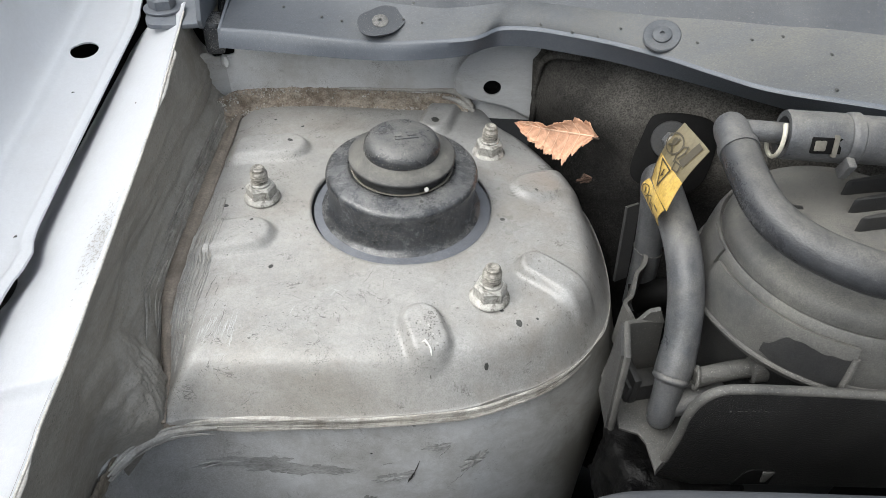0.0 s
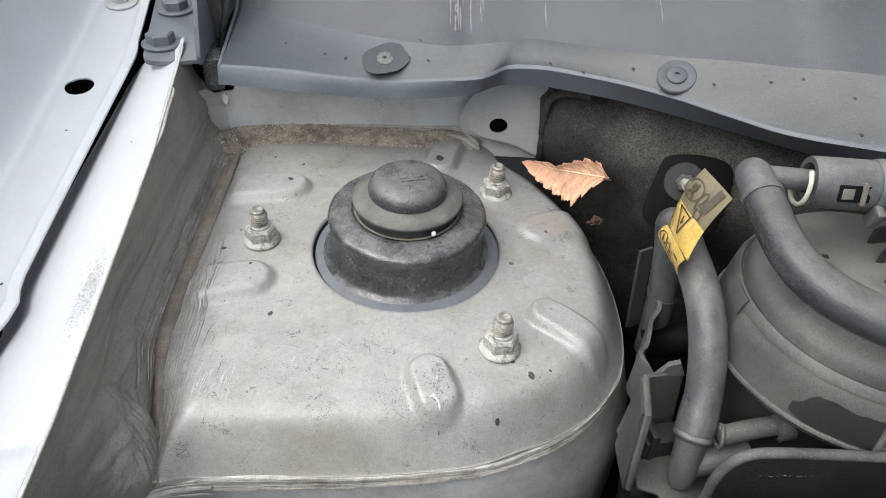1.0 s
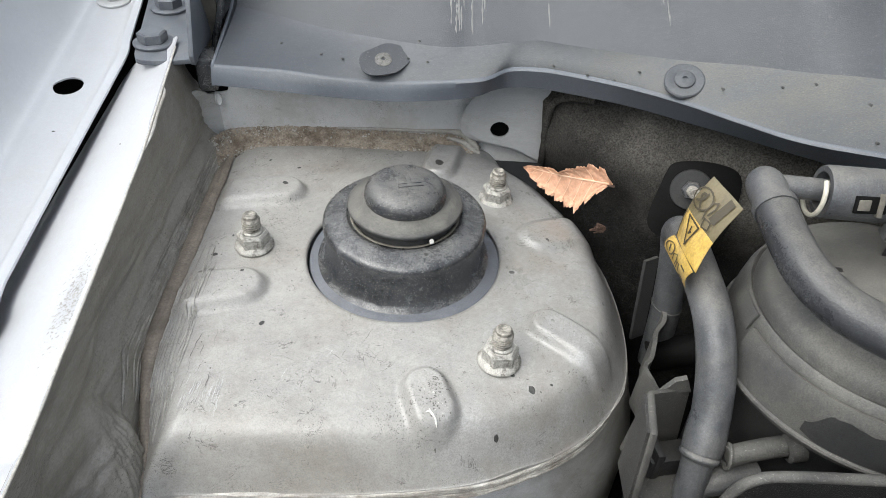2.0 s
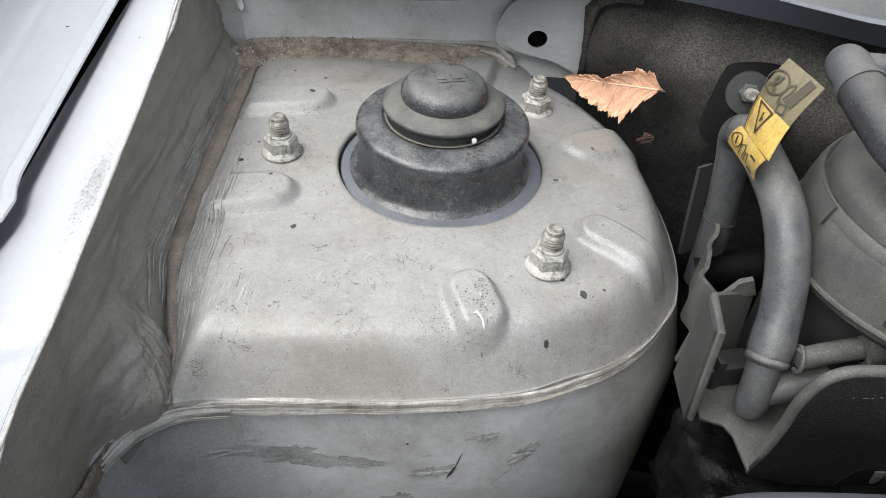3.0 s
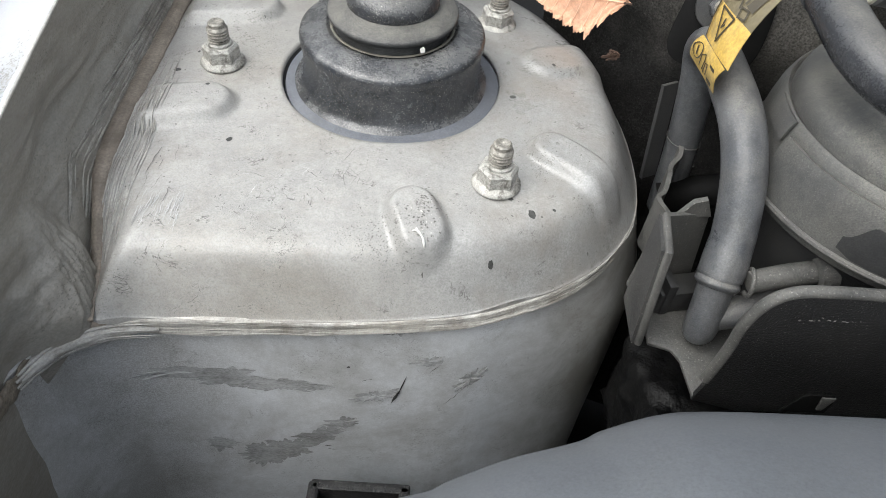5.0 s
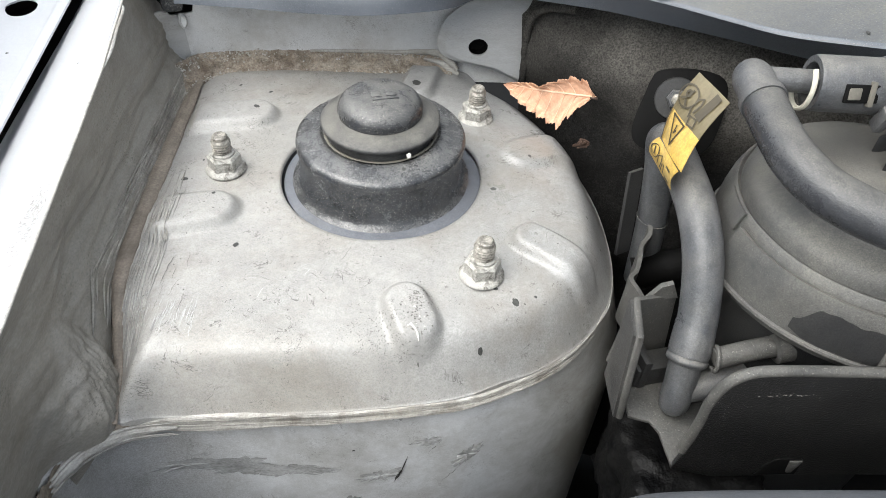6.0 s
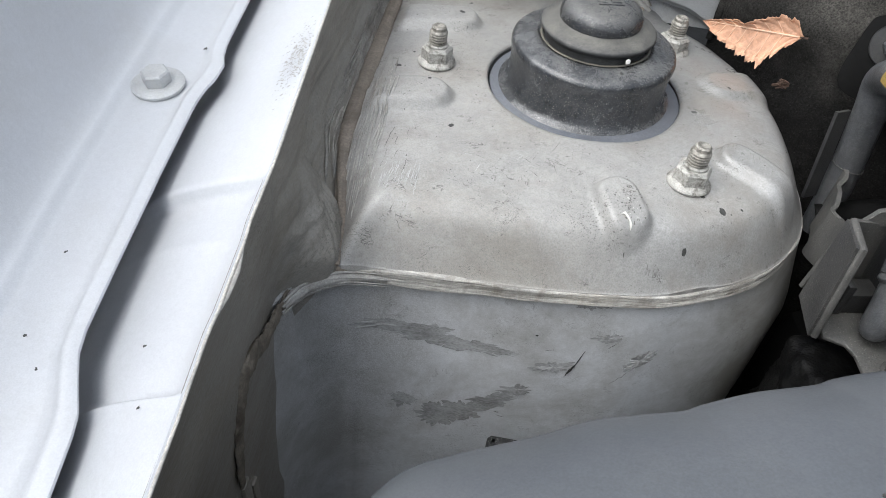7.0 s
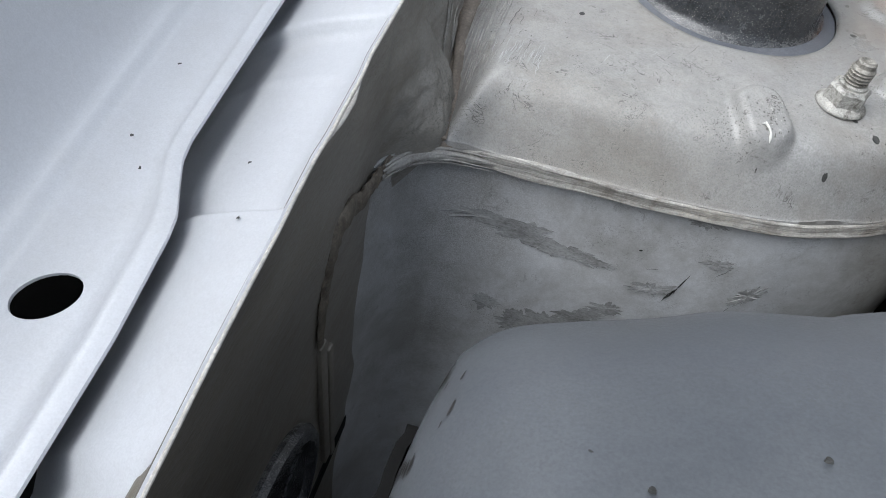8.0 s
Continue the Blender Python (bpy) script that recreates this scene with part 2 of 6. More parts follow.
m_silver_bolt = surface("silver_painted_bolt", (0.52, 0.53, 0.54), 0.42, 0.3, 0.1, 80, 1500, 0.08, (0.5, 0.48, 0.42), 0.5, 140, 0.2, 0.25, 1200)
m_cowl = surface("charcoal_plastic", (0.074, 0.084, 0.101), 0.42, 0, 0.15, 18, 1500, 0.10, (0.20, 0.195, 0.18), 0.16, 9, 0.16, 0.22, 1500, settle=0.6, speck=0.15, speck_scale=2200)
# m_cowl's plastic again, darkened against strong sky light on the upper panel
m_cowl_up = surface("dimmed_charcoal_plastic", (0.034, 0.039, 0.048), 0.42, 0, 0.18, 14, 1500, 0.14, (0.13, 0.128, 0.118), 0.30, 7, 0.16, 0.30, 1500, settle=0.5, speck=0.20, speck_scale=1900)
m_run = surface("pale_dried_water", (0.17, 0.17, 0.165), 0.7, 0, 0.2, 200)
m_cowl_dusty = surface("dusty_charcoal_plastic", (0.058, 0.065, 0.077), 0.50, 0, 0.15, 18, 1500, 0.12, (0.160, 0.152, 0.128), 0.75, 8, 0.13, 0.25, 1500, settle=0.3, speck=0.12, speck_scale=2200, pit=0.4, stretch=(0.55, 1.3, 1), fade=(1.0, 0.2, 0.0, -0.12, 0.08, 12.0, 0.08))
m_plastic = surface("black_plastic", (0.015, 0.0155, 0.017), 0.42, 0, 0.15, 30, 1500, 0.2, (0.12, 0.113, 0.095), 0.5, 16, 0.16, 0.3, 1500, settle=0.5)
m_dome = surface("dusty_black_plastic", (0.058, 0.058, 0.057), 0.42, 0, 0.2, 24, 1600, 0.25, (0.215, 0.204, 0.176), 0.85, 16, 0.20, 0.4, 1500, 0.08, 90, settle=0.45, grime=(0.026, 0.028, 0.032), grime_amt=0.6, grime_scale=14.0, speck=0.12, speck_scale=2400, lay=0.2)
m_box = surface("grained_black_plastic", (0.007, 0.007, 0.0075), 0.42, 0, 0.2, 30, 1200, 0.3, (0.07, 0.065, 0.055), 0.14, 20, 0.20, 1.0, 1000, speck=0.38, speck_scale=1500)
m_bracket = surface("dusty_grey_bracket", (0.055, 0.055, 0.054), 0.5, 0, 0.25, 40, 1400, 0.25, (0.125, 0.119, 0.105), 0.85, 40, 0.2, 0.5, 900, pit=0.4, speck=0.2, speck_scale=1300)
m_sideplate = surface("speckled_dark_bracket_side", (0.028, 0.028, 0.029), 0.45, 0, 0.25, 40, 1400, 0.25, (0.13, 0.125, 0.112), 0.6, 26, 0.22, 0.7, 900, pit=0.4, speck=0.3, speck_scale=1700)
m_hose = surface("grey_rubber_hose", (0.072, 0.075, 0.081), 0.32, 0, 0.2, 40, 1600, 0.22, (0.20, 0.19, 0.168), 0.75, 34, 0.12, 0.35, 1300, 0.12, 120, settle=0.6, grime=(0.028, 0.028, 0.03), grime_amt=0.6, grime_scale=45.0, speck=0.07, speck_scale=1100, lay=0.30)
m_hose_dark = surface("glossy_dark_rubber_hose", (0.030, 0.032, 0.037), 0.26, 0, 0.2, 40, 1600, 0.2, (0.17, 0.162, 0.145), 0.7, 28, 0.14, 0.3, 1300, 0.15, 110, settle=0.75, grime=(0.018, 0.019, 0.021), grime_amt=0.6, grime_scale=30.0, speck=0.08, speck_scale=2200, lay=0.38)
m_cover = surface("grey_plastic_cover", (0.077, 0.084, 0.095), 0.33, 0, 0.10, 14, 1100, 0.08, (0.165, 0.17, 0.172), 0.40, 9, 0.16, 0.10, 900, pit=0.2)
# dust stops at a ragged line; the shade below is in the black
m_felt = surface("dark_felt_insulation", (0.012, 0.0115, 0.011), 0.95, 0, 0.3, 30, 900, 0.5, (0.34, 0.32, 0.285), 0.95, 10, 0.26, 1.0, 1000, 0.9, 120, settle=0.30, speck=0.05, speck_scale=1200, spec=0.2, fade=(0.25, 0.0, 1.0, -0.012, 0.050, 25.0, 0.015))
# near black for dark parts and for the shade in the bay's depths
m_dark = surface("black_and_bay_shade", (0.003, 0.003, 0.003), 0.7, 0, 0.3, 20, 400, 0.2, (0.008, 0.0075, 0.0068), 0.5, 20, 0.2, 0.4, 400, spec=0.15)
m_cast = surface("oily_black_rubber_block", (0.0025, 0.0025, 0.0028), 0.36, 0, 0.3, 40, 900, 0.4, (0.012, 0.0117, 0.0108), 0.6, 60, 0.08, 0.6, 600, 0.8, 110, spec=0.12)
m_leaf = surface("dry_orange_leaf", (0.52, 0.285, 0.175), 0.6, 0, 0.22, 90, 900, 0.12, (0.70, 0.44, 0.31), 0.5, 60, 0.2, 0.4, 900, 0.3, 200)
m_vein = surface("pale_leaf_vein", (0.68, 0.46, 0.32), 0.65)
m_twig = surface("reddish_brown_debris", (0.055, 0.030, 0.019), 0.8, 0, 0.3, 200)
m_tag = surface("yellow_paper_tag", (0.52, 0.345, 0.075), 0.45, 0, 0.15, 90, 900, 0.15, (0.36, 0.28, 0.15), 0.6, 45, 0.14, 0.35, 400, 0.3, 140, grime=(0.17, 0.135, 0.075), grime_amt=0.9, grime_scale=38.0)
m_tagtop = surface("browned_clear_tag_end", (0.12, 0.098, 0.052), 0.35, 0, 0.12, 90, 700, 0.1, (0.21, 0.185, 0.125), 0.45, 50, 0.14, 0.25, 400, 0.2, 120)
m_ink = surface("black_print", (0.045, 0.036, 0.02), 0.5)
m_clip = surface("pale_nylon_clip", (0.50, 0.48, 0.40), 0.5, 0, 0.1, 100)
m_spot = surface("dark_oil_spot", (0.045, 0.045, 0.042), 0.5, 0, 0.3, 300)
m_stain = surface("grey_brown_stain", (0.105, 0.10, 0.092), 0.5, 0, 0.2, 120, 900, 0.15, (0.20, 0.19, 0.175), 0.4, 90, 0.15)
m_chip = surface("white_chip", (0.64, 0.63, 0.59), 0.6)
m_scuff = surface("pale_scratch_and_glint", (0.52, 0.52, 0.51), 0.35, 0.4, 0.15, 200)
m_edge = surface("bare_edge_paint", (0.56, 0.545, 0.51), 0.5, 0.2, 0.2, 120, 900, 0.15, (0.33, 0.26, 0.18), 0.45, 120, 0.15)
m_brown = surface("brown_dried_sealer", (0.215, 0.182, 0.148), 0.5, 0, 0.2, 50, 1000, 0.18, (0.33, 0.285, 0.235), 0.5, 30, 0.16, 0.5, 600, 0.3, 90, grime=(0.10, 0.080, 0.062), grime_amt=0.7, grime_scale=30.0, pit=0.5, streak=0.35, streak_map=(300, 20, 200))
m_blot = surface("grey_blotch", (0.25, 0.25, 0.245), 0.45, 0, 0.2, 60, 1200, 0.25, (0.46, 0.465, 0.47), 0.85, 110, 0.08, 0.3, 900, pit=0.5, stretch=(0.5, 1, 1))
m_smut = surface("pale_grey_grime", (0.40, 0.39, 0.37), 0.6, 0, 0.2, 300)
m_tan = surface("dusty_tan_rubber", (0.135, 0.126, 0.105), 0.7, 0, 0.2, 40)

# ---------------------------------------------------------------- mesh helpers
BASE = {}


def thing(name, at, label, category, group="", kind=""):
    """An Empty at a thing's base, which parents its parts."""
    ob = new(name)
    ob.location = at
    ob.empty_display_size = 0.01
    BASE[ob.name] = Vector(at)
    return tagged(ob, label, category, group, kind)


def part(name, geo, material, parent=None, label="", sharp=40, category="", kind=""):
    """One mesh object from (vertices, faces) given in world metres."""
    verts, faces = geo
    origin = BASE.get(parent.name, Vector((0, 0, 0))) if parent else Vector((0, 0, 0))
    v = np.asarray(verts, float) - np.array(origin)
    me = bpy.data.meshes.new(name)
    me.from_pydata(v.tolist(), [], [tuple(int(i) for i in f) for f in faces])
    me.validate()
    bm = bmesh.new()
    bm.from_mesh(me)
    bmesh.ops.recalc_face_normals(bm, faces=bm.faces)
    bm.to_mesh(me)
    bm.free()
    me.shade_smooth()
    me.set_sharp_from_angle(angle=radians(sharp))
    me.materials.append(material)
    ob = new(name, me)
    if parent:
        ob.parent = parent
        BASE[ob.name] = origin
    return tagged(ob, label, category, "", kind)


def merge(*geos):
    vs, fs, k = [], [], 0
    for v, f in geos:
        v = np.asarray(v, float)
        vs.append(v)
        fs += [tuple(i + k for i in q) for q in f]
        k += len(v)
    return np.concatenate(vs), fs


def moved(geo, m):
    v = np.asarray(geo[0], float)
    a = np.array(m)
    return v @ a[:3, :3].T + a[:3, 3], geo[1]


def axis_frame(at, way, spin=0.0):
    """A pose at a place whose z axis points along way."""
    q = Vector(way).normalized().to_track_quat("Z", "Y")
    return Matrix.Translation(at) @ q.to_matrix().to_4x4() @ Matrix.Rotation(radians(spin), 4, "Z")


def grid_faces(m, n, wrap=False, skip=None):
    fs = []
    for i in range(m - 1):
        for j in range(n if wrap else n - 1):
            k = (j + 1) % n
            if skip is None or not skip[i][j]:
                fs.append((i * n + j, i * n + k, (i + 1) * n + k, (i + 1) * n + j))
    return fs


def thick(g, t, skip=None):
    """A sheet (an array m x n x 3 of points) given a thickness t below its normal."""
    g = np.asarray(g, float)
    m, n, _ = g.shape
    du, dv = np.gradient(g, axis=0), np.gradient(g, axis=1)
    nor = np.cross(du, dv)
    nor /= np.linalg.norm(nor, axis=2, keepdims=True) + 1e-12
    low = g - nor * t
    v = np.concatenate([g.reshape(-1, 3), low.reshape(-1, 3)])
    top = grid_faces(m, n, skip=skip)
    k = m * n
    faces = top + [tuple(i + k for i in reversed(f)) for f in top]
    count = {}
    for f in top:
        for a, b in zip(f, f[1:] + f[:1]):
            if (b, a) in count:
                del count[(b, a)]
            else:
                count[(a, b)] = True
    faces += [(b, a, a + k, b + k) for a, b in count]
    return v, faces


def lathe(profile, n=48, m=None, wobble=0.0, cap=False):
    """A turned body: (radius, height) rows about z, placed by m."""
    ang = np.linspace(0, 2 * np.pi, n, endpoint=False)
    p = np.array(profile, float)
    r = p[:, :1] * (1 + wobble * np.sin(3 * ang + 1) + wobble * 0.6 * np.sin(7 * ang))
    v = np.stack([r * np.cos(ang), r * np.sin(ang), np.repeat(p[:, 1:], n, 1)], -1).reshape(-1, 3)
    f = grid_faces(len(p), n, wrap=True)
    if p[-1, 0] > 1e-6:
        f.append(tuple(range((len(p) - 1) * n, len(p) * n)))
    if cap:
        f.append(tuple(reversed(range(n))))
    return moved((v, f), m) if m is not None else (v, f)


def smooth_path(points, steps=8):
    """Points of a Catmull-Rom curve through the rows given."""
    p = np.array(points, float)
    q = np.concatenate([[2 * p[0] - p[1]], p, [2 * p[-1] - p[-2]]])
    out = []
    for i in range(1, len(q) - 2):
        a, b, c, d = q[i - 1:i + 3]
        for t in np.linspace(0, 1, steps, endpoint=False):
            out.append(0.5 * (2 * b + (c - a) * t + (2 * a - 5 * b + 4 * c - d) * t ** 2 + (3 * b - a - 3 * c + d) * t ** 3))
    out.append(p[-1])
    return np.array(out)


def tube(points, radius, n=18, steps=8, flat=1.0, cap=True, lump=0.0, thin=1.0):
    """A hose, wire or bead along a curve; radius one number or a row for each point."""
    p = np.array(points, float)
    rad = np.full(len(p), radius) if np.isscalar(radius) else np.array(radius, float)
    both = smooth_path(np.c_[p, rad], steps)
    c, r = both[:, :3], both[:, 3]
    t = np.gradient(c, axis=0)
    t /= np.linalg.norm(t, axis=1, keepdims=True)
    u = np.cross(t[0], [0, 0, 1])
    if np.linalg.norm(u) < 1e-3:
        u = np.array([1.0, 0, 0])
    rows = []
    ang = np.linspace(0, 2 * np.pi, n, endpoint=False)
    for k in range(len(c)):
        u = u - t[k] * (u @ t[k])
        u /= np.linalg.norm(u)
        w = np.cross(t[k], u)
        rr = r[k] * (1 + lump * np.array([noise.noise(Vector((c[k] + u * math.cos(a) * r[k]) * 260)) for a in ang])) if lump else r[k]
        rows.append(c[k] + (np.cos(ang) * rr * thin)[:, None] * u + (np.sin(ang) * rr * flat)[:, None] * w)
    v = np.concatenate(rows)
    f = grid_faces(len(c), n, wrap=True)
    if cap:
        f += [tuple(reversed(range(n))), tuple(range((len(c) - 1) * n, len(c) * n))]
    return v, f


def bm_geo(bm):
    bm.verts.ensure_lookup_table()
    geo = np.array([v.co for v in bm.verts]), [tuple(v.index for v in f.verts) for f in bm.faces]
    bm.free()
    return geo


def prism(poly, height, m=None, bevel=0.0, segments=2):
    """A plate: an outline in x, y raised by height along z, with bevelled edges."""
    bm = bmesh.new()
    lo = [bm.verts.new((x, y, 0)) for x, y in poly]
    hi = [bm.verts.new((x, y, height)) for x, y in poly]
    bm.faces.new(list(reversed(lo)))
    bm.faces.new(hi)
    for i in range(len(poly)):
        j = (i + 1) % len(poly)
        bm.faces.new((lo[i], lo[j], hi[j], hi[i]))
    bmesh.ops.recalc_face_normals(bm, faces=bm.faces)
    if bevel:
        bmesh.ops.bevel(bm, geom=list(bm.edges), offset=bevel, segments=segments, affect="EDGES", profile=0.5)
    bm.verts.index_update()
    geo = bm_geo(bm)
    return moved(geo, m) if m is not None else geo


def box(sx, sy, sz, m=None, bevel=0.0005):
    x, y = sx / 2, sy / 2
    return prism([(-x, -y), (x, -y), (x, y), (-x, y)], sz, m, bevel)


def lerp_row(rows, q):
    a = np.array(rows, float)
    return np.interp(q, a[:, 0], a[:, 1])


def ease(x):
    x = np.clip(x, 0, 1)
    return x * x * (3 - 2 * x)


def rough_noise(v, scale, depth=3):
    return noise.fractal(Vector(v) * scale, 1.0, 2.0, depth)


# ---------------------------------------------------------------- strut tower
CX, CY, HOLE = -0.0224, 0.3430, 0.0530
OUTLINE = [(-0.1290, 0.2075), (-0.1220, 0.2105), (-0.1100, 0.2135), (-0.0700, 0.2145), (-0.0300, 0.2165), (0.0125, 0.2215),
           (0.0360, 0.2295), (0.0525, 0.2375), (0.0700, 0.2495), (0.0835, 0.2640), (0.0930, 0.2800), (0.0985, 0.3000),
           (0.1005, 0.3250), (0.0995, 0.3500), (0.0950, 0.3760), (0.0830, 0.4020), (0.0610, 0.4340), (0.0350, 0.4545),
           (0.0000, 0.4600), (-0.0500, 0.4590), (-0.1000, 0.4560), (-0.1280, 0.4500), (-0.1370, 0.4350),
           (-0.1388, 0.4000), (-0.1396, 0.3500), (-0.1400, 0.3030), (-0.1395, 0.2800), (-0.1380, 0.2640), (-0.1345, 0.2450), (-0.1312, 0.2250)]
BOSSES = [((-0.0100, 0.2500), (-0.0060, 0.2390), 0.0125, 0.0060), ((0.0500, 0.2900), (0.0740, 0.2730), 0.0115, 0.0058),
          ((-0.1400, 0.3030), (-0.1040, 0.3110), 0.0150, 0.0056), ((-0.1300, 0.3900), (-0.0950, 0.3945), 0.0140, 0.0056),
          ((0.0560, 0.3610), (0.0790, 0.3715), 0.0150, 0.0028), ((-0.0030, 0.4240), (0.0050, 0.4560), 0.0125, 0.0058)]
loop = smooth_path(OUTLINE + OUTLINE[:1], 40)[:-1, :2]
loop_ang = np.unwrap(np.arctan2(loop[:, 1] - CY, loop[:, 0] - CX))


def rim_at(a):
    """The outline's point in the direction a from the hole's centre."""
    base = loop_ang[0] + (a - loop_ang[0]) % (2 * np.pi)
    return np.array([np.interp(base, loop_ang, loop[:, 0]), np.interp(base, loop_ang, loop[:, 1])])


def boss_height(x, y):
    h = 0.0
    for a, b, r, up in BOSSES:
        ax, ay, dx, dy = a[0], a[1], b[0] - a[0], b[1] - a[1]
        s = min(1, max(0, ((x - ax) * dx + (y - ay) * dy) / (dx * dx + dy * dy)))
        d = math.hypot(x - ax - s * dx, y - ay - s * dy)
        h = max(h, up * float(ease((r - d) / (r * 0.40))))
    return h


def fall(x, y):
    """How far the edge of the top rolls down at an outline point."""
    right = float(ease((x - 0.02) / 0.03)) * float(ease((0.47 - y) / 0.03))
    front = float(ease((0.262 - y) / 0.045))
    turn = float(ease((-0.112 - x) / 0.020))
    front = front * (1 - turn) + turn * (0.13 + 0.72 * float(ease((0.275 - y) / 0.062)))
    return max(1 - (1 - right) * (1 - front), 0.13)


EDGE_SOFT = 0.0028
loop_len = np.concatenate([[0], np.cumsum(np.linalg.norm(np.diff(np.vstack([loop, loop[:1]]), axis=0), axis=1))])
even = np.linspace(0, loop_len[-1], 640, endpoint=False)
ring_pts = np.stack([np.interp(even, loop_len, np.append(loop[:, k], loop[0, k])) for k in (0, 1)], 1)
ring_fall = np.array([fall(*p) for p in ring_pts])


def edge_info(x, y):
    """The softened distance to the outline, and how far the edge rolls down there."""
    dist = np.hypot(ring_pts[:, 0] - x, ring_pts[:, 1] - y)
    wgt = np.exp(-(dist - dist.min()) / EDGE_SOFT)
    wgt /= wgt.sum()
    return max(0.0, float(dist @ wgt) - EDGE_SOFT), float(ring_fall @ wgt)


def top_height(x, y, d, w):
    """The top's height at d from the outline: a gentle crown, a rounded crest and a steep face."""
    side = float(ease((x - 0.045) / 0.045)) * float(ease((y - 0.235) / 0.04))
    steep, soft = 2.30 - 0.45 * side, 0.0058 + 0.0004 * side
    full = soft * math.log1p(math.exp(0.0270 / soft))
    face = 0.0270 * soft * math.log1p(math.exp((0.0270 - steep * d) / soft)) / full
    crown = 0.0035 * float(ease(1 - d / 0.050))
    dent = 0.0012 * rough_noise((x, y, 0), 14, 2)
    return -(face + crown) * w + boss_height(x, y) * float(ease((d - 0.002) / 0.010)) + dent


tower = thing("strut_tower", (CX, CY, -0.25), "dusty grey painted steel strut tower with pressed bosses and scratches", "car body")
NA, NR = 420, 66
top = np.zeros((NR, NA, 3))
for j in range(NA):
    a = 2 * math.pi * j / NA
    edge = rim_at(a)
    way = np.array([math.cos(a), math.sin(a)])
    inner = np.array([CX, CY]) + way * HOLE
    for i in range(NR):
        s = 1 - (1 - i / (NR - 1)) ** 1.35
        x, y = inner + (edge - inner) * s
        top[i, j] = x, y, top_height(x, y, *edge_info(x, y))
lip_in = top[0].copy()
lip_in[:, :2] = np.array([CX, CY]) + (lip_in[:, :2] - (CX, CY)) * 0.985
lip_in[:, 2] -= 0.0012
deep = lip_in.copy()
deep[:, 2] -= 0.0008
hem_row = top[-1].copy()
hem_row[:, 2] = np.minimum(hem_row[:, 2] - 0.002, np.where(hem_row[:, 2] < -0.012, -0.0345, 9.0))
rows = np.concatenate([[deep], [lip_in], top, [hem_row]])
part("top_panel", (rows.reshape(-1, 3), grid_faces(NR + 3, NA, wrap=True)), m_tower, tower, sharp=70)

# the wall below the seam, front and inner side
NS, NZ = 240, 40
SIDE = [(-0.1520, 0.1620), (-0.1490, 0.1760), (-0.1440, 0.1890), (-0.1375, 0.1995)] + OUTLINE[:19]
side_path = smooth_path(SIDE, 40)
walk_on = np.linspace(0, len(side_path) - 1.01, NS)
ids = walk_on.astype(int)
rim = side_path[ids] + (side_path[ids + 1] - side_path[ids]) * (walk_on - ids)[:, None]
wall = np.zeros((NZ, NS, 3))
for k, z in enumerate(np.linspace(-0.031, -0.34, NZ)):
    for j, (x, y) in enumerate(rim):
        lean = (-z - 0.031) * 0.10
        tuck = 0.28 * min(-z - 0.031, 0.045) - 0.02 * max(0.0, -z - 0.076)
        cx = 0.0015 * (1 - ease((-z - 0.031) / 0.01))
        zz = z + (0.0060 * float(ease((-0.122 - x) / 0.012)) if k == 0 else 0.0)
        wall[k, j] = x + tuck * float(ease((x - 0.02) / 0.06)) + 0.0009 * rough_noise((x, y, z), 16, 2), y - lean * float(ease((0.30 - y) / 0.08)) + 0.0035 * float(ease((0.28 - y) / 0.05)) + 0.0009 * rough_noise((x, y, z), 12, 2) - cx, zz
SPLIT = int(np.argmax(rim[:, 0] > -0.1435))
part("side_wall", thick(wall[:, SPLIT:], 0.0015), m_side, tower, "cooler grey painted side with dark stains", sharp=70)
part("side_corner", thick(wall[:, :SPLIT + 1], 0.0015), m_side, tower, "dirty corner of the side, darkened with its shade", sharp=70)

# the brushed seam that runs round the tower
bead = []
for j, (x, y) in enumerate(rim[28:212]):
    lift = 0.0022 * float(ease((12 - j) / 12))
    band = 0.58 + 0.30 * math.exp(-((x + 0.090) / 0.022) ** 2) + 0.06 * rough_noise((x, y, 7), 22)
    nx, ny = np.array([x - CX, y - CY]) / math.hypot(x - CX, y - CY)
    wide = (1.0 + 0.25 * rough_noise((x * 1.0, y, 3), 30)) * (1 - 0.8 * float(ease((y - 0.240) / 0.03)) * float(x > 0))
    row = []
    for o, z in ((-0.0030, -0.0262), (0.0002, -0.0268), (0.0009, -0.0276), (0.0010, -0.0282), (0.0000, -0.0286), (0.0010, -0.0290), (0.0012, -0.0306), (0.0013, -0.0318), (0.0006, -0.0321), (0.0014, -0.0324), (0.0017, -0.0342), (0.0022, -0.0352), (0.0022, -0.0358), (0.0010, -0.0364), (-0.0030, -0.0366)):
        jig = 0.00022 * rough_noise((x, y, z), 260, 2) + 0.00025 * rough_noise((x, y, z * 3), 55)
        row.append((x + nx * (o * wide + jig), y + ny * (o * wide + jig) * 1.15, -0.0336 + (z + 0.0316) * band + lift + 0.6 * jig + 0.0006 * rough_noise((x, y, 1), 25)))
    bead.append(row)
part("seam_bead", (np.array(bead).reshape(-1, 3), grid_faces(len(bead), 15)), m_bead, tower, "brushed pale grey seam sealer", sharp=50)


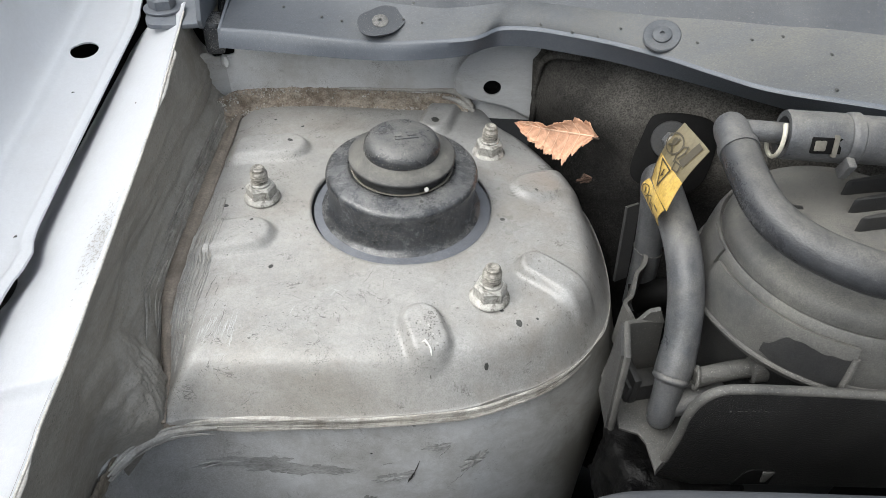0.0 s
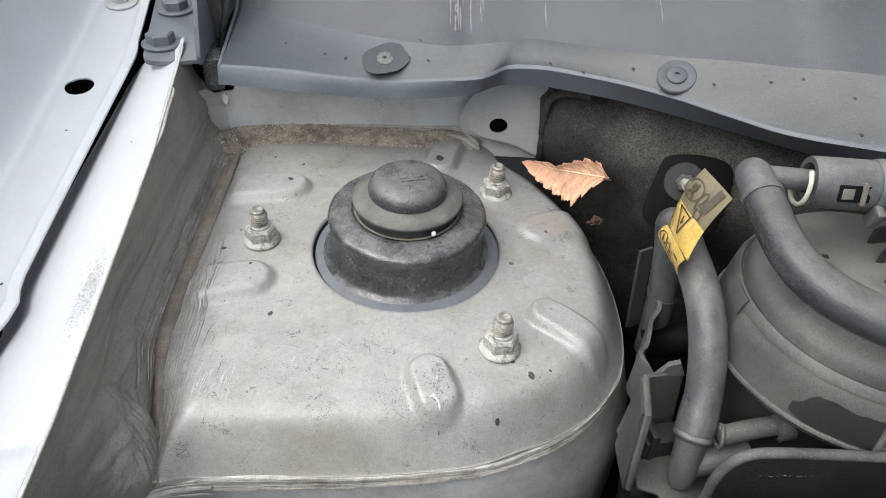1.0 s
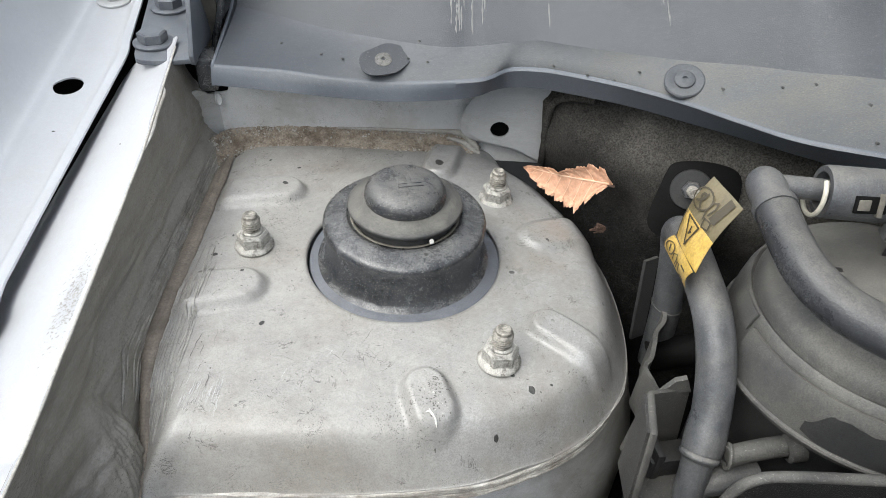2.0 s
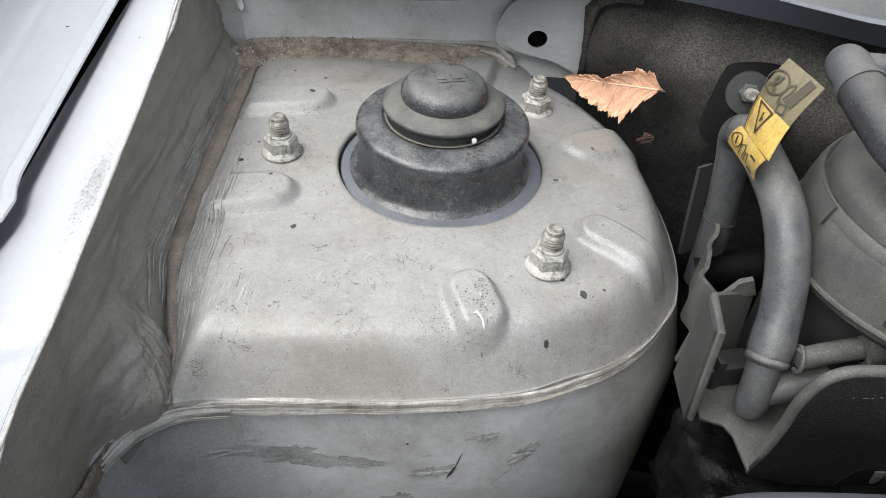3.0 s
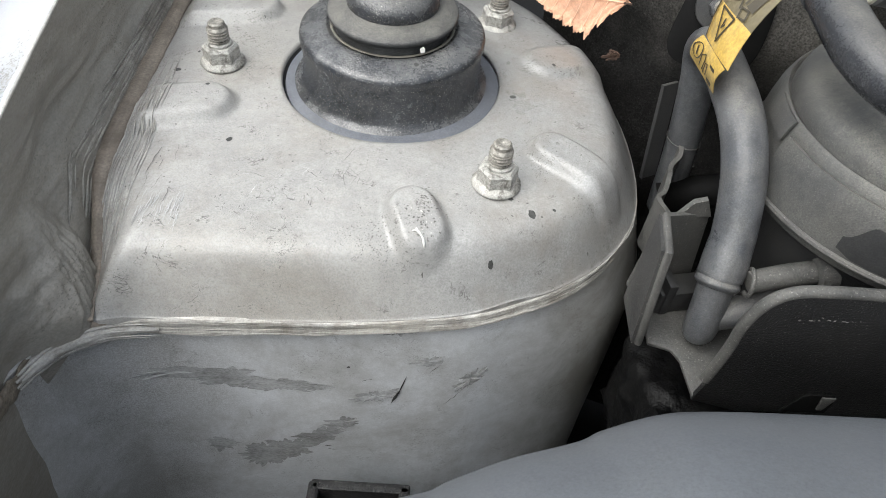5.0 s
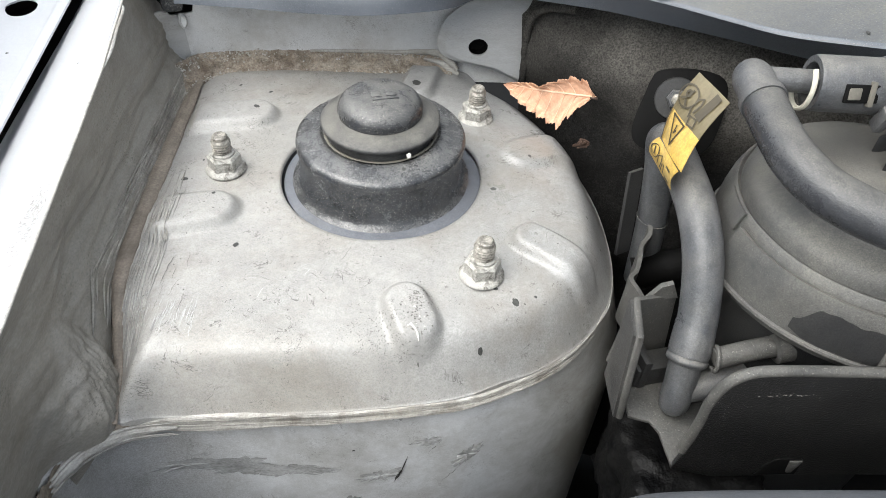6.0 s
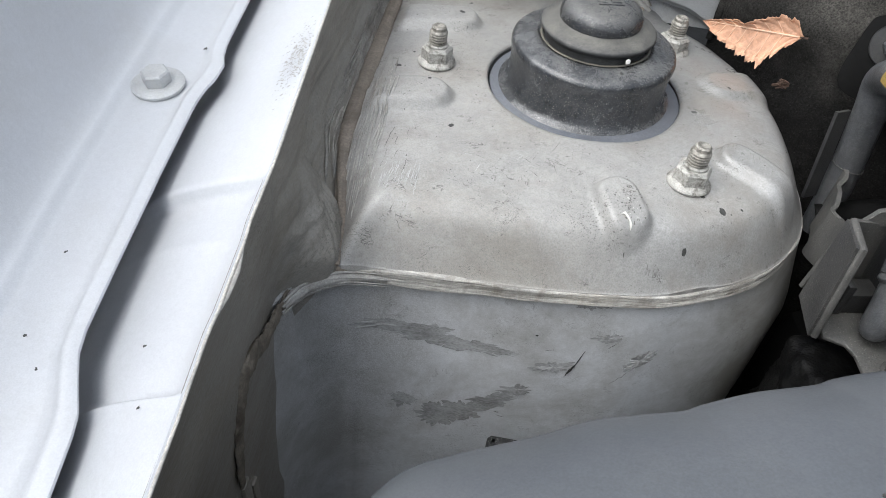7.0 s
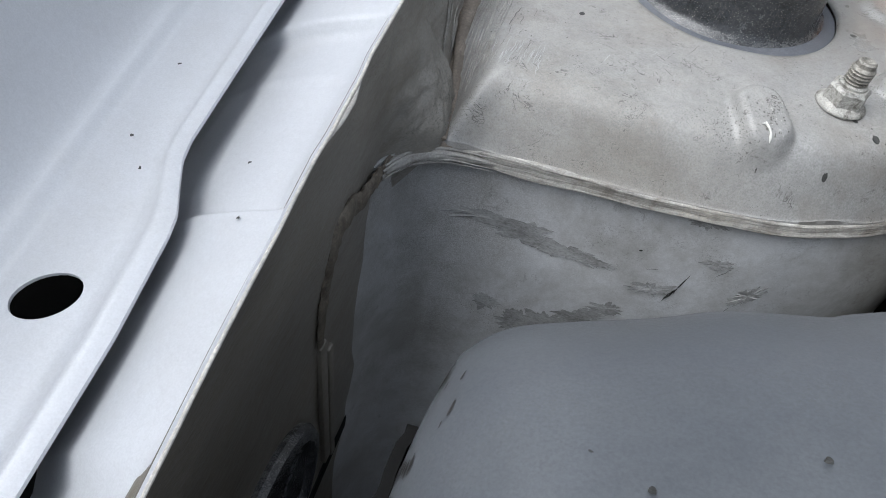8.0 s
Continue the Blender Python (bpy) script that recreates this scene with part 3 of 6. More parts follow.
def flat_blob(x, y, r, seed, height, stretch=1.0, turn=0.0, n=14, rough=0.35):
    """An irregular flat spot that lies on a surface given by height(x, y)."""
    rnd = random.Random(seed)
    v = [(x, y, height(x, y))]
    for k in range(n):
        a = 2 * math.pi * k / n
        q = r * (1 + rough * (rnd.random() * 2 - 1))
        u, w = q * math.cos(a) * stretch, q * math.sin(a)
        px, py = x + u * math.cos(turn) - w * math.sin(turn), y + u * math.sin(turn) + w * math.cos(turn)
        v.append((px, py, height(px, py)))
    return v, [(0, 1 + k, 1 + (k + 1) % n) for k in range(n)]


def on_top(x, y):
    return top_height(x, y, *edge_info(x, y)) + 0.0003


SPOTS = [(-0.123, 0.336, 0.0013), (-0.089, 0.287, 0.0012), (0.0385, 0.2525, 0.0015), (0.0355, 0.329, 0.0012), (-0.0905, 0.420, 0.0009),
         (0.0575, 0.3545, 0.0009), (0.030, 0.2595, 0.0009), (-0.1095, 0.4275, 0.0008), (-0.003, 0.424, 0.0026), (0.048, 0.2560, 0.0006),
         (0.022, 0.2335, 0.0009), (-0.1165, 0.352, 0.0006), (-0.0945, 0.3955, 0.0014), (-0.104, 0.318, 0.0008)]
part("oil_spot", merge(*[flat_blob(x, y, r, i, on_top, 1.3, i, 18, 0.13) for i, (x, y, r) in enumerate(SPOTS)]), m_spot, tower, "small dark oil spots", kind="stuff")
rnd = random.Random(5)
grit = [flat_blob(rnd.uniform(-0.125, 0.07), rnd.uniform(0.245, 0.44), rnd.uniform(0.00015, 0.0004), i + 40, on_top, 1.5, i, 6) for i in range(230)]
grit = [g for g in grit if math.hypot(g[0][0][0] - CX, g[0][0][1] - CY) > HOLE + 0.002]
part("fine_grit", merge(*grit), m_stain, tower, "fine dark grit", kind="stuff")


def scratch(x, y, length, turn, width, seed, height, bend=0.06):
    rnd = random.Random(seed)
    n = 9
    v = []
    for k in range(n):
        s = k / (n - 1)
        off = bend * length * (s - 0.5) ** 2 + rnd.uniform(-1, 1) * length * 0.03
        wd = width * math.sin(math.pi * min(1, max(0.04, s))) * rnd.uniform(0.5, 1)
        for side in (-1, 1):
            u, w = (s - 0.5) * length, off + side * wd / 2
            px, py = x + u * math.cos(turn) - w * math.sin(turn), y + u * math.sin(turn) + w * math.cos(turn)
            v.append((px, py, height(px, py)))
    return v, [(2 * k, 2 * k + 1, 2 * k + 3, 2 * k + 2) for k in range(n - 1)]


rnd = random.Random(11)
dark, pale = [], []
for i in range(13):
    mid = ((-0.066, 0.256), (-0.050, 0.259), (-0.082, 0.262), (-0.040, 0.262), (-0.060, 0.268))[i % 5]
    x, y = rnd.gauss(mid[0], 0.006), rnd.gauss(mid[1], 0.0035)
    (dark if i % 3 else pale).append(scratch(x, y, rnd.uniform(0.0015, 0.008), rnd.choice((-0.5, -0.3, 0.1, 1.3)) + rnd.uniform(-0.3, 0.3), rnd.uniform(0.00015, 0.0004), i, on_top))
for i in range(12):
    dark.append(scratch(-0.118 + rnd.uniform(-0.006, 0.012), 0.266 + rnd.uniform(-0.018, 0.012), rnd.uniform(0.006, 0.018), 1.45 + rnd.uniform(-0.15, 0.15), rnd.uniform(0.0002, 0.0005), i + 50, on_top))
# pale strokes paint the glints on the corner's brushed ridges
for i in range(60):
    pale.append(scratch(-0.113 + rnd.uniform(-0.014, 0.014), 0.246 + rnd.uniform(-0.008, 0.006), rnd.uniform(0.006, 0.013), 1.5 + rnd.uniform(-0.1, 0.1), rnd.uniform(0.00012, 0.0004), i + 80, on_top))
for i in range(8):
    dark.append(scratch(-0.035 + rnd.uniform(-0.010, 0.010), 0.276 + rnd.uniform(-0.012, 0.006), rnd.uniform(0.004, 0.014), 1.5 + rnd.uniform(-0.4, 0.4), rnd.uniform(0.0001, 0.0003), i + 110, on_top))
part("dark_scratch", merge(*dark), m_stain, tower, "dark scuffs and scratches", kind="stuff")
part("pale_stroke", merge(*pale), m_scuff, tower, "pale scratches and painted glints of brushed ridges", kind="stuff")
boss_pit, boss_crumb = [], []
for i in range(150):
    x, y = -0.0050 + rnd.gauss(0, 0.0030), 0.2450 + rnd.gauss(0, 0.0070)
    (boss_pit if i % 3 else boss_crumb).append(flat_blob(x, y, rnd.uniform(0.00012, 0.00038), i + 300, on_top, 1.4, i, 8))
part("boss_pit", merge(*boss_pit), m_stain, tower, "dark pits on the front boss", kind="stuff")
part("boss_crumb", merge(*boss_crumb), m_smut, tower, "pale crumbs on the front boss", kind="stuff")
drip = [tuple(p) + (on_top(*p) + 0.0003,) for p in ((-0.0082, 0.2372), (-0.0068, 0.2352), (-0.0056, 0.2338), (-0.0050, 0.2322), (-0.0048, 0.2312))]
fork = [tuple(p) + (on_top(*p) + 0.0003,) for p in ((-0.0096, 0.2358), (-0.0080, 0.2362), (-0.0066, 0.2350))]
part("paint_drip", merge(tube(drip, [0.0002, 0.0005, 0.0004, 0.0005, 0.0002], 8, 6, 1, True, 0.8), tube(fork, [0.0002, 0.0005, 0.0006], 8, 5, 1, True, 0.4)), m_chip, tower, "white dried drip")


def on_side(x, z):
    j = int(np.argmin(np.abs(rim[30:170, 0] - x)) + 30)
    k = (-0.031 - z) / (0.34 - 0.031) * (NZ - 1)
    k = min(max(k, 0), NZ - 2)
    i = int(k)
    return float(wall[i, j, 1] + (wall[i + 1, j, 1] - wall[i, j, 1]) * (k - i)) - 0.0005


def side_blob(x, z, r, seed, stretch=1.0, turn=0.0, n=90, rough=0.6):
    v = [(x, on_side(x, z), z)]
    for ring in (0.5, 1.0):
        for k in range(n):
            a = 2 * math.pi * k / n
            q = ring * r * (1 + rough * noise.noise(Vector((math.cos(a) * 2.2 + seed, math.sin(a) * 2.2, seed))) + 0.7 * rough * noise.noise(Vector((math.cos(a) * 7, math.sin(a) * 7 + seed, 0))) + 0.4 * rough * noise.noise(Vector((math.cos(a) * 19, math.sin(a) * 19 + seed, 5))))
            u, w = q * math.cos(a) * stretch, q * math.sin(a)
            px, pz = x + u * math.cos(turn) - w * math.sin(turn), z + u * math.sin(turn) + w * math.cos(turn)
            v.append((px, on_side(px, pz), pz))
    f = [(0, 1 + k, 1 + (k + 1) % n) for k in range(n)]
    f += [(1 + k, 1 + n + k, 1 + n + (k + 1) % n, 1 + (k + 1) % n) for k in range(n)]
    return v, f


STAINS = [(-0.0950, -0.1210, 0.0050, 1.3, 0.0), (-0.0760, -0.1300, 0.0090, 1.2, 0.4), (-0.0630, -0.1240, 0.0075, 1.8, 0.4), (-0.0480, -0.1130, 0.0050, 2.4, 0.45),
          (-0.0380, -0.1030, 0.0035, 2.2, 0.3), (-0.1000, -0.0675, 0.0032, 6.0, 0.0), (-0.0860, -0.0705, 0.0052, 3.6, -0.05), (-0.0640, -0.0750, 0.0042, 4.2, -0.12),
          (-0.0130, -0.0400, 0.0036, 2.3, 0.05), (-0.0220, -0.0840, 0.0034, 3.0, 0.2), (0.0200, -0.0780, 0.0040, 2.2, 0.6), (0.0000, -0.0620, 0.0026, 2.6, 0.1)]
part("oil_stain", merge(*[side_blob(x, z, r, i * 3.1, st, tn) for i, (x, z, r, st, tn) in enumerate(STAINS)]), m_blot, tower, "blotchy grey stains", kind="stuff")
cut = []
for i, (x, z, ln, tn, wd) in enumerate([(-0.0120, -0.0800, 0.020, 1.25, 0.0009), (-0.0105, -0.0770, 0.016, 1.3, 0.0005), (-0.0136, -0.0850, 0.010, 1.2, 0.0014), (0.004, -0.066, 0.010, 0.9, 0.0004), (0.012, -0.090, 0.012, 0.8, 0.0004), (-0.045, -0.122, 0.004, 0.1, 0.0006), (-0.043, -0.125, 0.005, -0.2, 0.0005), (-0.026, -0.072, 0.006, 0.3, 0.0003), (-0.034, -0.0630, 0.0016, 0.3, 0.0014)]):
    g = scratch(x, z, ln, tn, wd, i + 200, lambda p, q: 0.0)
    cut.append(([(a, on_side(a, b) - 0.0002, b) for a, b, _ in g[0]], g[1]))
part("gouge", merge(*cut), m_spot, tower, "dark gouges", kind="stuff")

# ---------------------------------------------------------------- strut mount and rubber cap
mount = thing("strut_mount", (CX, CY, -0.02), "blue grey rubber strut mount ring in the tower opening", "strut mount")
part("mount_ring", lathe([(0.030, 0.004), (0.0415, 0.0010), (0.0440, -0.0008), (0.0470, -0.0018), (0.0500, -0.0020), (0.0516, -0.0028), (0.0520, -0.0046), (0.0521, -0.012)], 72, pose(CX + 0.0006, CY - 0.0004, 0), 0.0015), m_mount, mount)
cap = thing("strut_dust_cap", (CX, CY, -0.002), "dusty black rubber dust cap over the strut mount", "dust cap")
at_cap = pose(CX, CY, 0)
part("skirt", lathe([(0.0468, -0.0020), (0.0456, -0.0010), (0.0440, 0.0002), (0.0428, 0.0020), (0.0421, 0.0052), (0.0417, 0.0120), (0.0421, 0.0176), (0.0428, 0.0204), (0.0429, 0.0222), (0.0424, 0.0238), (0.0412, 0.0249), (0.0394, 0.0256), (0.0360, 0.0264), (0.0330, 0.0272), (0.0305, 0.0276), (0.0297, 0.0272), (0.0290, 0.0262)], 128, at_cap, 0.002), m_rubber, cap, sharp=60)
cap_collar = part("collar", lathe([(0.0262, 0.0258), (0.0263, 0.0296), (0.0270, 0.0312), (0.0290, 0.0322), (0.0296, 0.0330), (0.0296, 0.0339), (0.0290, 0.0346), (0.0252, 0.0362), (0.0216, 0.0374), (0.0204, 0.0378)], 128, at_cap, 0.002), m_rubber_tan, cap, "tan dusted stepped collar", sharp=50)
cap_dome = part("dome", lathe([(0.0206, 0.0370), (0.0210, 0.0388), (0.0207, 0.0414), (0.0194, 0.0440), (0.0167, 0.0461), (0.0120, 0.0473), (0.0060, 0.0478), (0.0005, 0.0479)], 128, at_cap, 0.001), m_rubber_dusty, cap, "domed top", sharp=80)
at_mark = pose(CX + 0.0020, CY - 0.0006, 0.0464, 0, 0, 12)
emboss = [box(w, h, 0.0019, at_mark @ pose(x, y, 0), 0.0004) for x, y, w, h in ((-0.0040, 0.0008, 0.0050, 0.0062), (0.0032, 0.0008, 0.0050, 0.0062), (0.0, -0.0044, 0.0130, 0.0010))]
part("raised_mark", merge(*emboss), m_rubber_dusty, cap_dome, "raised moulded mark")
part("chip", merge(prism([(-0.001, -0.0012), (0.0009, -0.001), (0.0012, 0.0006), (0.0003, 0.0014), (-0.0011, 0.0007)], 0.0012, axis_frame((-0.0087, 0.3168, 0.0302), (0.3, -1, 0.5)), 0.0002)), m_chip, cap_collar, "white paint chip")
part("dust_ring", tube([(CX + 0.0279 * math.cos(a), CY + 0.0279 * math.sin(a), 0.0271) for a in np.linspace(0, 2 * math.pi, 60)], 0.0007, 8, 2, 0.5, True, 0.5), m_tan, cap, "pale dust gathered in the fold")
cap_spots = [(-0.0110, 0.3105, 0.0268), (-0.0265, 0.3012, 0.0205)]
part("dark_spot", merge(*[lathe([(0.0011, 0), (0.0008, 0.0003)], 10, axis_frame(p, (p[0] - CX, p[1] - CY, 0.05)), 0.15) for p in cap_spots]), m_spot, cap, kind="stuff")


def hex_rows(r, z0, z1, ch=0.0012):
    """A chamfered hexagon body."""
    a = np.linspace(0, 2 * np.pi, 6, endpoint=False)
    rows = [(r * 0.97, z0), (r, z0 + 0.0004), (r, z1 - ch), (r * 0.86, z1)]
    v = np.array([(q * math.cos(t), q * math.sin(t), z) for q, z in rows for t in a])
    f = grid_faces(4, 6, wrap=True) + [tuple(range(18, 24)), tuple(reversed(range(6)))]
    return v, f


def thread(r, z0, z1, pitch, n=20):
    """A threaded stud with a chamfered, slightly hollow end."""
    prof = [(r, z0)]
    z = z0
    while z < z1 - pitch:
        prof += [(r, z + pitch * 0.1), (r * 0.87, z + pitch * 0.45), (r * 0.87, z + pitch * 0.6), (r, z + pitch * 0.95)]
        z += pitch
    prof += [(r * 0.92, z1 - 0.0004), (r * 0.78, z1), (r * 0.45, z1 - 0.0002), (r * 0.35, z1 - 0.0012)]
    return lathe(prof, n)


nut = thing("flange_nut", (0, 0, 0), "dull dusty flange nut on a threaded stud on the strut tower", "nut", "strut mount nuts")
part("flange", lathe([(0.0098, 0.0), (0.0104, 0.0006), (0.0104, 0.0013), (0.0096, 0.0021), (0.0078, 0.0032), (0.0050, 0.0034)], 40, None, 0.004), m_nut, nut, "flared washer flange", sharp=50)
nut_hex = part("hexagon", hex_rows(0.0085, 0.0020, 0.0102, 0.0014), m_nut, nut, sharp=20)
part("collar", lathe([(0.0058, 0.0094), (0.0057, 0.0112), (0.0050, 0.0117)], 30), m_nut, nut_hex, sharp=40)
stud_rows = [(0.0049, 0.009)]
for k in range(5):
    z = 0.0112 + 0.00145 * k
    stud_rows += [(0.0049, z), (0.0041, z + 0.0004), (0.0041, z + 0.0007), (0.0049, z + 0.0011)]
stud_rows += [(0.0047, 0.0186), (0.0039, 0.0194), (0.0038, 0.0210), (0.0031, 0.0216), (0.0016, 0.0214), (0.0004, 0.0208)]
part("stud", lathe(stud_rows, 24, None, 0.006), m_stud, nut, "grimy threaded stud end", sharp=40)
nut.matrix_basis = pose(-0.1034, 0.3440, 0.0004, 0, 0, 10)
for x, y, turn, tip in ((0.0313, 0.3955, 40, 1.5), (0.0243, 0.2680, 5, -1.0)):
    copy_thing(nut, pose(x, y, -0.0006, tip, -tip, turn))

# ---------------------------------------------------------------- inner fender wall (apron)
LIP = [(-0.40, -0.118), (-0.10, -0.136), (0.0274, -0.1424), (0.0606, -0.1440), (0.0951, -0.1449), (0.1219, -0.1459), (0.1300, -0.1455), (0.1560, -0.1458), (0.1660, -0.1466),
       (0.1945, -0.1464), (0.2415, -0.1482), (0.2989, -0.1502), (0.3487, -0.1524), (0.4552, -0.1622), (0.52, -0.168), (0.80, -0.19)]
EDGE = [(-0.40, -0.148), (0.0215, -0.1690), (0.0594, -0.1706), (0.0900, -0.1738), (0.0970, -0.1752), (0.1060, -0.1795), (0.1150, -0.1835), (0.1230, -0.1850), (0.1500, -0.1864),
        (0.1923, -0.1884), (0.2310, -0.1896), (0.2400, -0.1888), (0.2470, -0.1872), (0.2570, -0.1866), (0.2640, -0.1890), (0.2720, -0.1902), (0.3071, -0.1912), (0.3849, -0.1929),
        (0.4500, -0.1942), (0.4600, -0.1950), (0.4680, -0.1972), (0.5249, -0.2055), (0.80, -0.23)]
CREASE = [(-0.40, -0.185), (0.0862, -0.2142), (0.1457, -0.2187), (0.1777, -0.2213), (0.2742, -0.2247), (0.3540, -0.2262), (0.4805, -0.2351), (0.80, -0.262)]


def lip_z(y):
    return 0.0173 + 0.11 * y


def strip_drop(y):
    step = float(ease((y - 0.102) / 0.0035) * ease((0.187 - y) / 0.0035)) + float(ease((0.034 - y) / 0.0035))
    return 0.0056 * step - 0.0006 * float(ease((y - 0.160) / 0.002) * ease((0.168 - y) / 0.006))


apron = thing("inner_fender_panel", (-0.15, 0.2, -0.3), "dirty grey painted inner fender panel with brushed sealer", "car body")
ys = np.unique(np.concatenate([np.linspace(-0.38, 0.4600, 160), np.linspace(0.09, 0.19, 60), np.linspace(0.19, 0.26, 110)]))
GROOVE = [(0.195, -0.1288, -0.0270), (0.2075, -0.1292, -0.0262), (0.225, -0.1314, -0.0215), (0.245, -0.1347, -0.0145), (0.264, -0.1382, -0.0072), (0.280, -0.1397, -0.0048), (0.303, -0.1402, -0.0042), (0.350, -0.1398, -0.0040), (0.400, -0.1390, -0.0036), (0.435, -0.1372, -0.0030), (0.46, -0.1360, -0.0020)]
GY, GX, GZ = np.array(GROOVE).T


def wall_top(y):
    return lip_z(y) - 2.3 * max(0.0, y - 0.4445)


def wall_row(y):
    """The wall's cross-section at y, from its lip down to the groove or the depths."""
    x0, z0 = float(lerp_row(LIP, y)) + 0.25 * max(0.0, y - 0.4445), wall_top(y)
    gx, gz = float(np.interp(y, GY, GX)), float(np.interp(y, GY, GZ))
    rear_c = np.array([(x0, z0), (-0.1512 + 0.20 * (x0 + 0.1512), min(z0 - 0.006, 0.033)), (-0.1508, min(z0 - 0.010, 0.0150)), (-0.1436, 0.0032), (gx - 0.0004, gz - 0.0006)])
    bulge_c = np.array([(x0, z0), (-0.1502, 0.026), (gx - 0.0130, gz + 0.0240), (gx - 0.0046, gz + 0.0105), (gx - 0.0024, gz - 0.0020)])
    deep_c = np.array([(x0, z0), (-0.1472, 0.012), (-0.1478, -0.010), (-0.1482, -0.030), (-0.1490, -0.050)])
    a = float(ease((y - 0.250) / 0.030))
    low_y = float(ease((0.2040 - y) / 0.020))
    ctrl = (rear_c * a + bulge_c * (1 - a)) * (1 - low_y) + deep_c * low_y
    return smooth_path(np.c_[ctrl, np.zeros(5)], 16)[:, :2], low_y


def bulge(y, z):
    """The brushed lump of sealer that swells out of the wall beside the tower's corner."""
    dy, dz = y - 0.2205, z + 0.0120
    along_l, across_l = -0.447 * dy - 0.894 * dz, 0.894 * dy - 0.447 * dz
    r2 = (along_l / 0.0290) ** 2 + (across_l / (0.0150 + 0.10 * along_l)) ** 2
    swell = float(ease(1.25 * (1 - r2)))
    stroke = rough_noise((across_l * 420, along_l * 90, 3), 1.0, 3) + 0.6 * rough_noise((across_l * 900, along_l * 160, 8), 1.0, 2)
    return swell * (0.0044 + 0.0011 * stroke)


g = []
for y in ys:
    line, low_y = wall_row(y)
    row = []
    for k, (x, z) in enumerate(line):
        mid = math.sin(math.pi * k / (len(line) - 1))
        rip = 0.0010 * rough_noise((x * 4, y * 0.5, z * 4), 40, 3) * (1 - low_y) * mid * 2
        row.append((x + bulge(y, z) + mid * (0.0012 * rough_noise((x, y, z), 22, 2) + rip), y, z))
    xf, zf = line[-1]
    for s in np.linspace(0.04, 1, 20):
        z = zf + (-0.34 - zf) * s
        row.append((xf + (-0.1492 - xf) * float(ease(s / 0.04)) - 0.003 * s + 0.0016 * rough_noise((0.3, y, z), 18, 2) * low_y * min(1, s * 4), y, z))
    g.append(row)
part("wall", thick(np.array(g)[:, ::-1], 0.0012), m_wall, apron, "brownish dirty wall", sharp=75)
g = []
ys2 = np.unique(np.concatenate([np.linspace(-0.38, 0.455, 150), np.linspace(0.095, 0.20, 50)]))
for y in ys2:
    x0, z0 = lerp_row(LIP, y), lip_z(y)
    gap = x0 - float(lerp_row(EDGE, y))
    depth = 0.0118 + 0.01 * y
    row = [(x0, y, z0), (x0 - 0.0008, y, z0 + 0.0005)]
    for f, dz in ((0.06, -0.02), (0.18, -0.16), (0.32, -0.32), (0.46, -0.48), (0.60, -0.66), (0.72, -0.82), (0.82, -0.98), (0.92, -1.16), (1.04, -1.42), (1.20, -1.80), (1.38, -2.25), (1.50, -3.2), (1.55, -9.0)):
        row.append((x0 - gap * f, y, z0 + depth * dz - strip_drop(y) * min(1, f / 0.12)))
    g.append(row)
part("flange", thick(np.array(g), 0.0010), m_fender, apron, "bright silver sloping upper flange", sharp=60)
hem = [(lerp_row(LIP, y) + 0.0003, y, lip_z(y) - 0.0001 + 0.0004 * rough_noise((1, y, 0), 60)) for y in np.linspace(-0.38, 0.4445, 140)]
part("edge", tube(hem, 0.00055, 8, 2), m_edge, apron, "pale worn panel edge")
for ys_f, off in (((0.129, 0.137, 0.146, 0.155), (0.0004, 0.0010, 0.0012, 0.0003)), ((0.350, 0.364, 0.382, 0.398, 0.404), (0.0006, 0.0016, 0.0014, 0.0018, 0.0006))):
    part("edge_fold", tube([(float(lerp_row(LIP, y)) + o, y, lip_z(y) - 0.0006) for y, o in zip(ys_f, off)], [0.0004] + [0.0009] * (len(ys_f) - 2) + [0.0004], 10, 8, 0.6, True, 0.12), m_sealer, apron, "crimped edge fold")
CORNER = np.array([(-0.1060, 0.2115, -0.0338), (-0.1150, 0.2104, -0.0334), (-0.1235, 0.2085, -0.0325), (-0.1290, 0.2062, -0.0318), (-0.1340, 0.2022, -0.0305), (-0.1385, 0.1970, -0.0292), (-0.1425, 0.1905, -0.0285), (-0.1452, 0.1825, -0.0275)])
strand = [tube(CORNER, [0.0006, 0.0018, 0.0026, 0.0030, 0.0031, 0.0031, 0.0030, 0.0020], 16, 12, 0.9, True, 0.12)]
for dy, dz, r in ((-0.0016, 0.0016, 0.0009), (-0.0024, -0.0006, 0.0008), (-0.0018, -0.0026, 0.0009), (0.0004, 0.0028, 0.0008)):
    strand.append(tube(CORNER + (0.0006, dy, dz), [r * 0.05, r * 0.35, r * 0.75, r, r * 1.1, r, r * 1.1, r * 0.6], 8, 14, 1, True, 0.3))
fan = lathe([(0.0002, -0.0045), (0.0035, -0.0038), (0.0062, -0.0016), (0.0068, 0.0008), (0.0050, 0.0032), (0.0022, 0.0046), (0.0002, 0.0050)], 36, axis_frame((-0.1302, 0.2096, -0.0282), (0.30, -0.70, 0.65), 20) @ Matrix.Diagonal((1.35, 1.0, 0.42, 1)), 0.05)
part("brown_fan", fan, m_brown, apron, "brown fan of sealer filling the corner", sharp=80)
part("corner_bead", merge(*strand), m_sealer, apron, "brushed sealer strands round the corner seam", sharp=70)
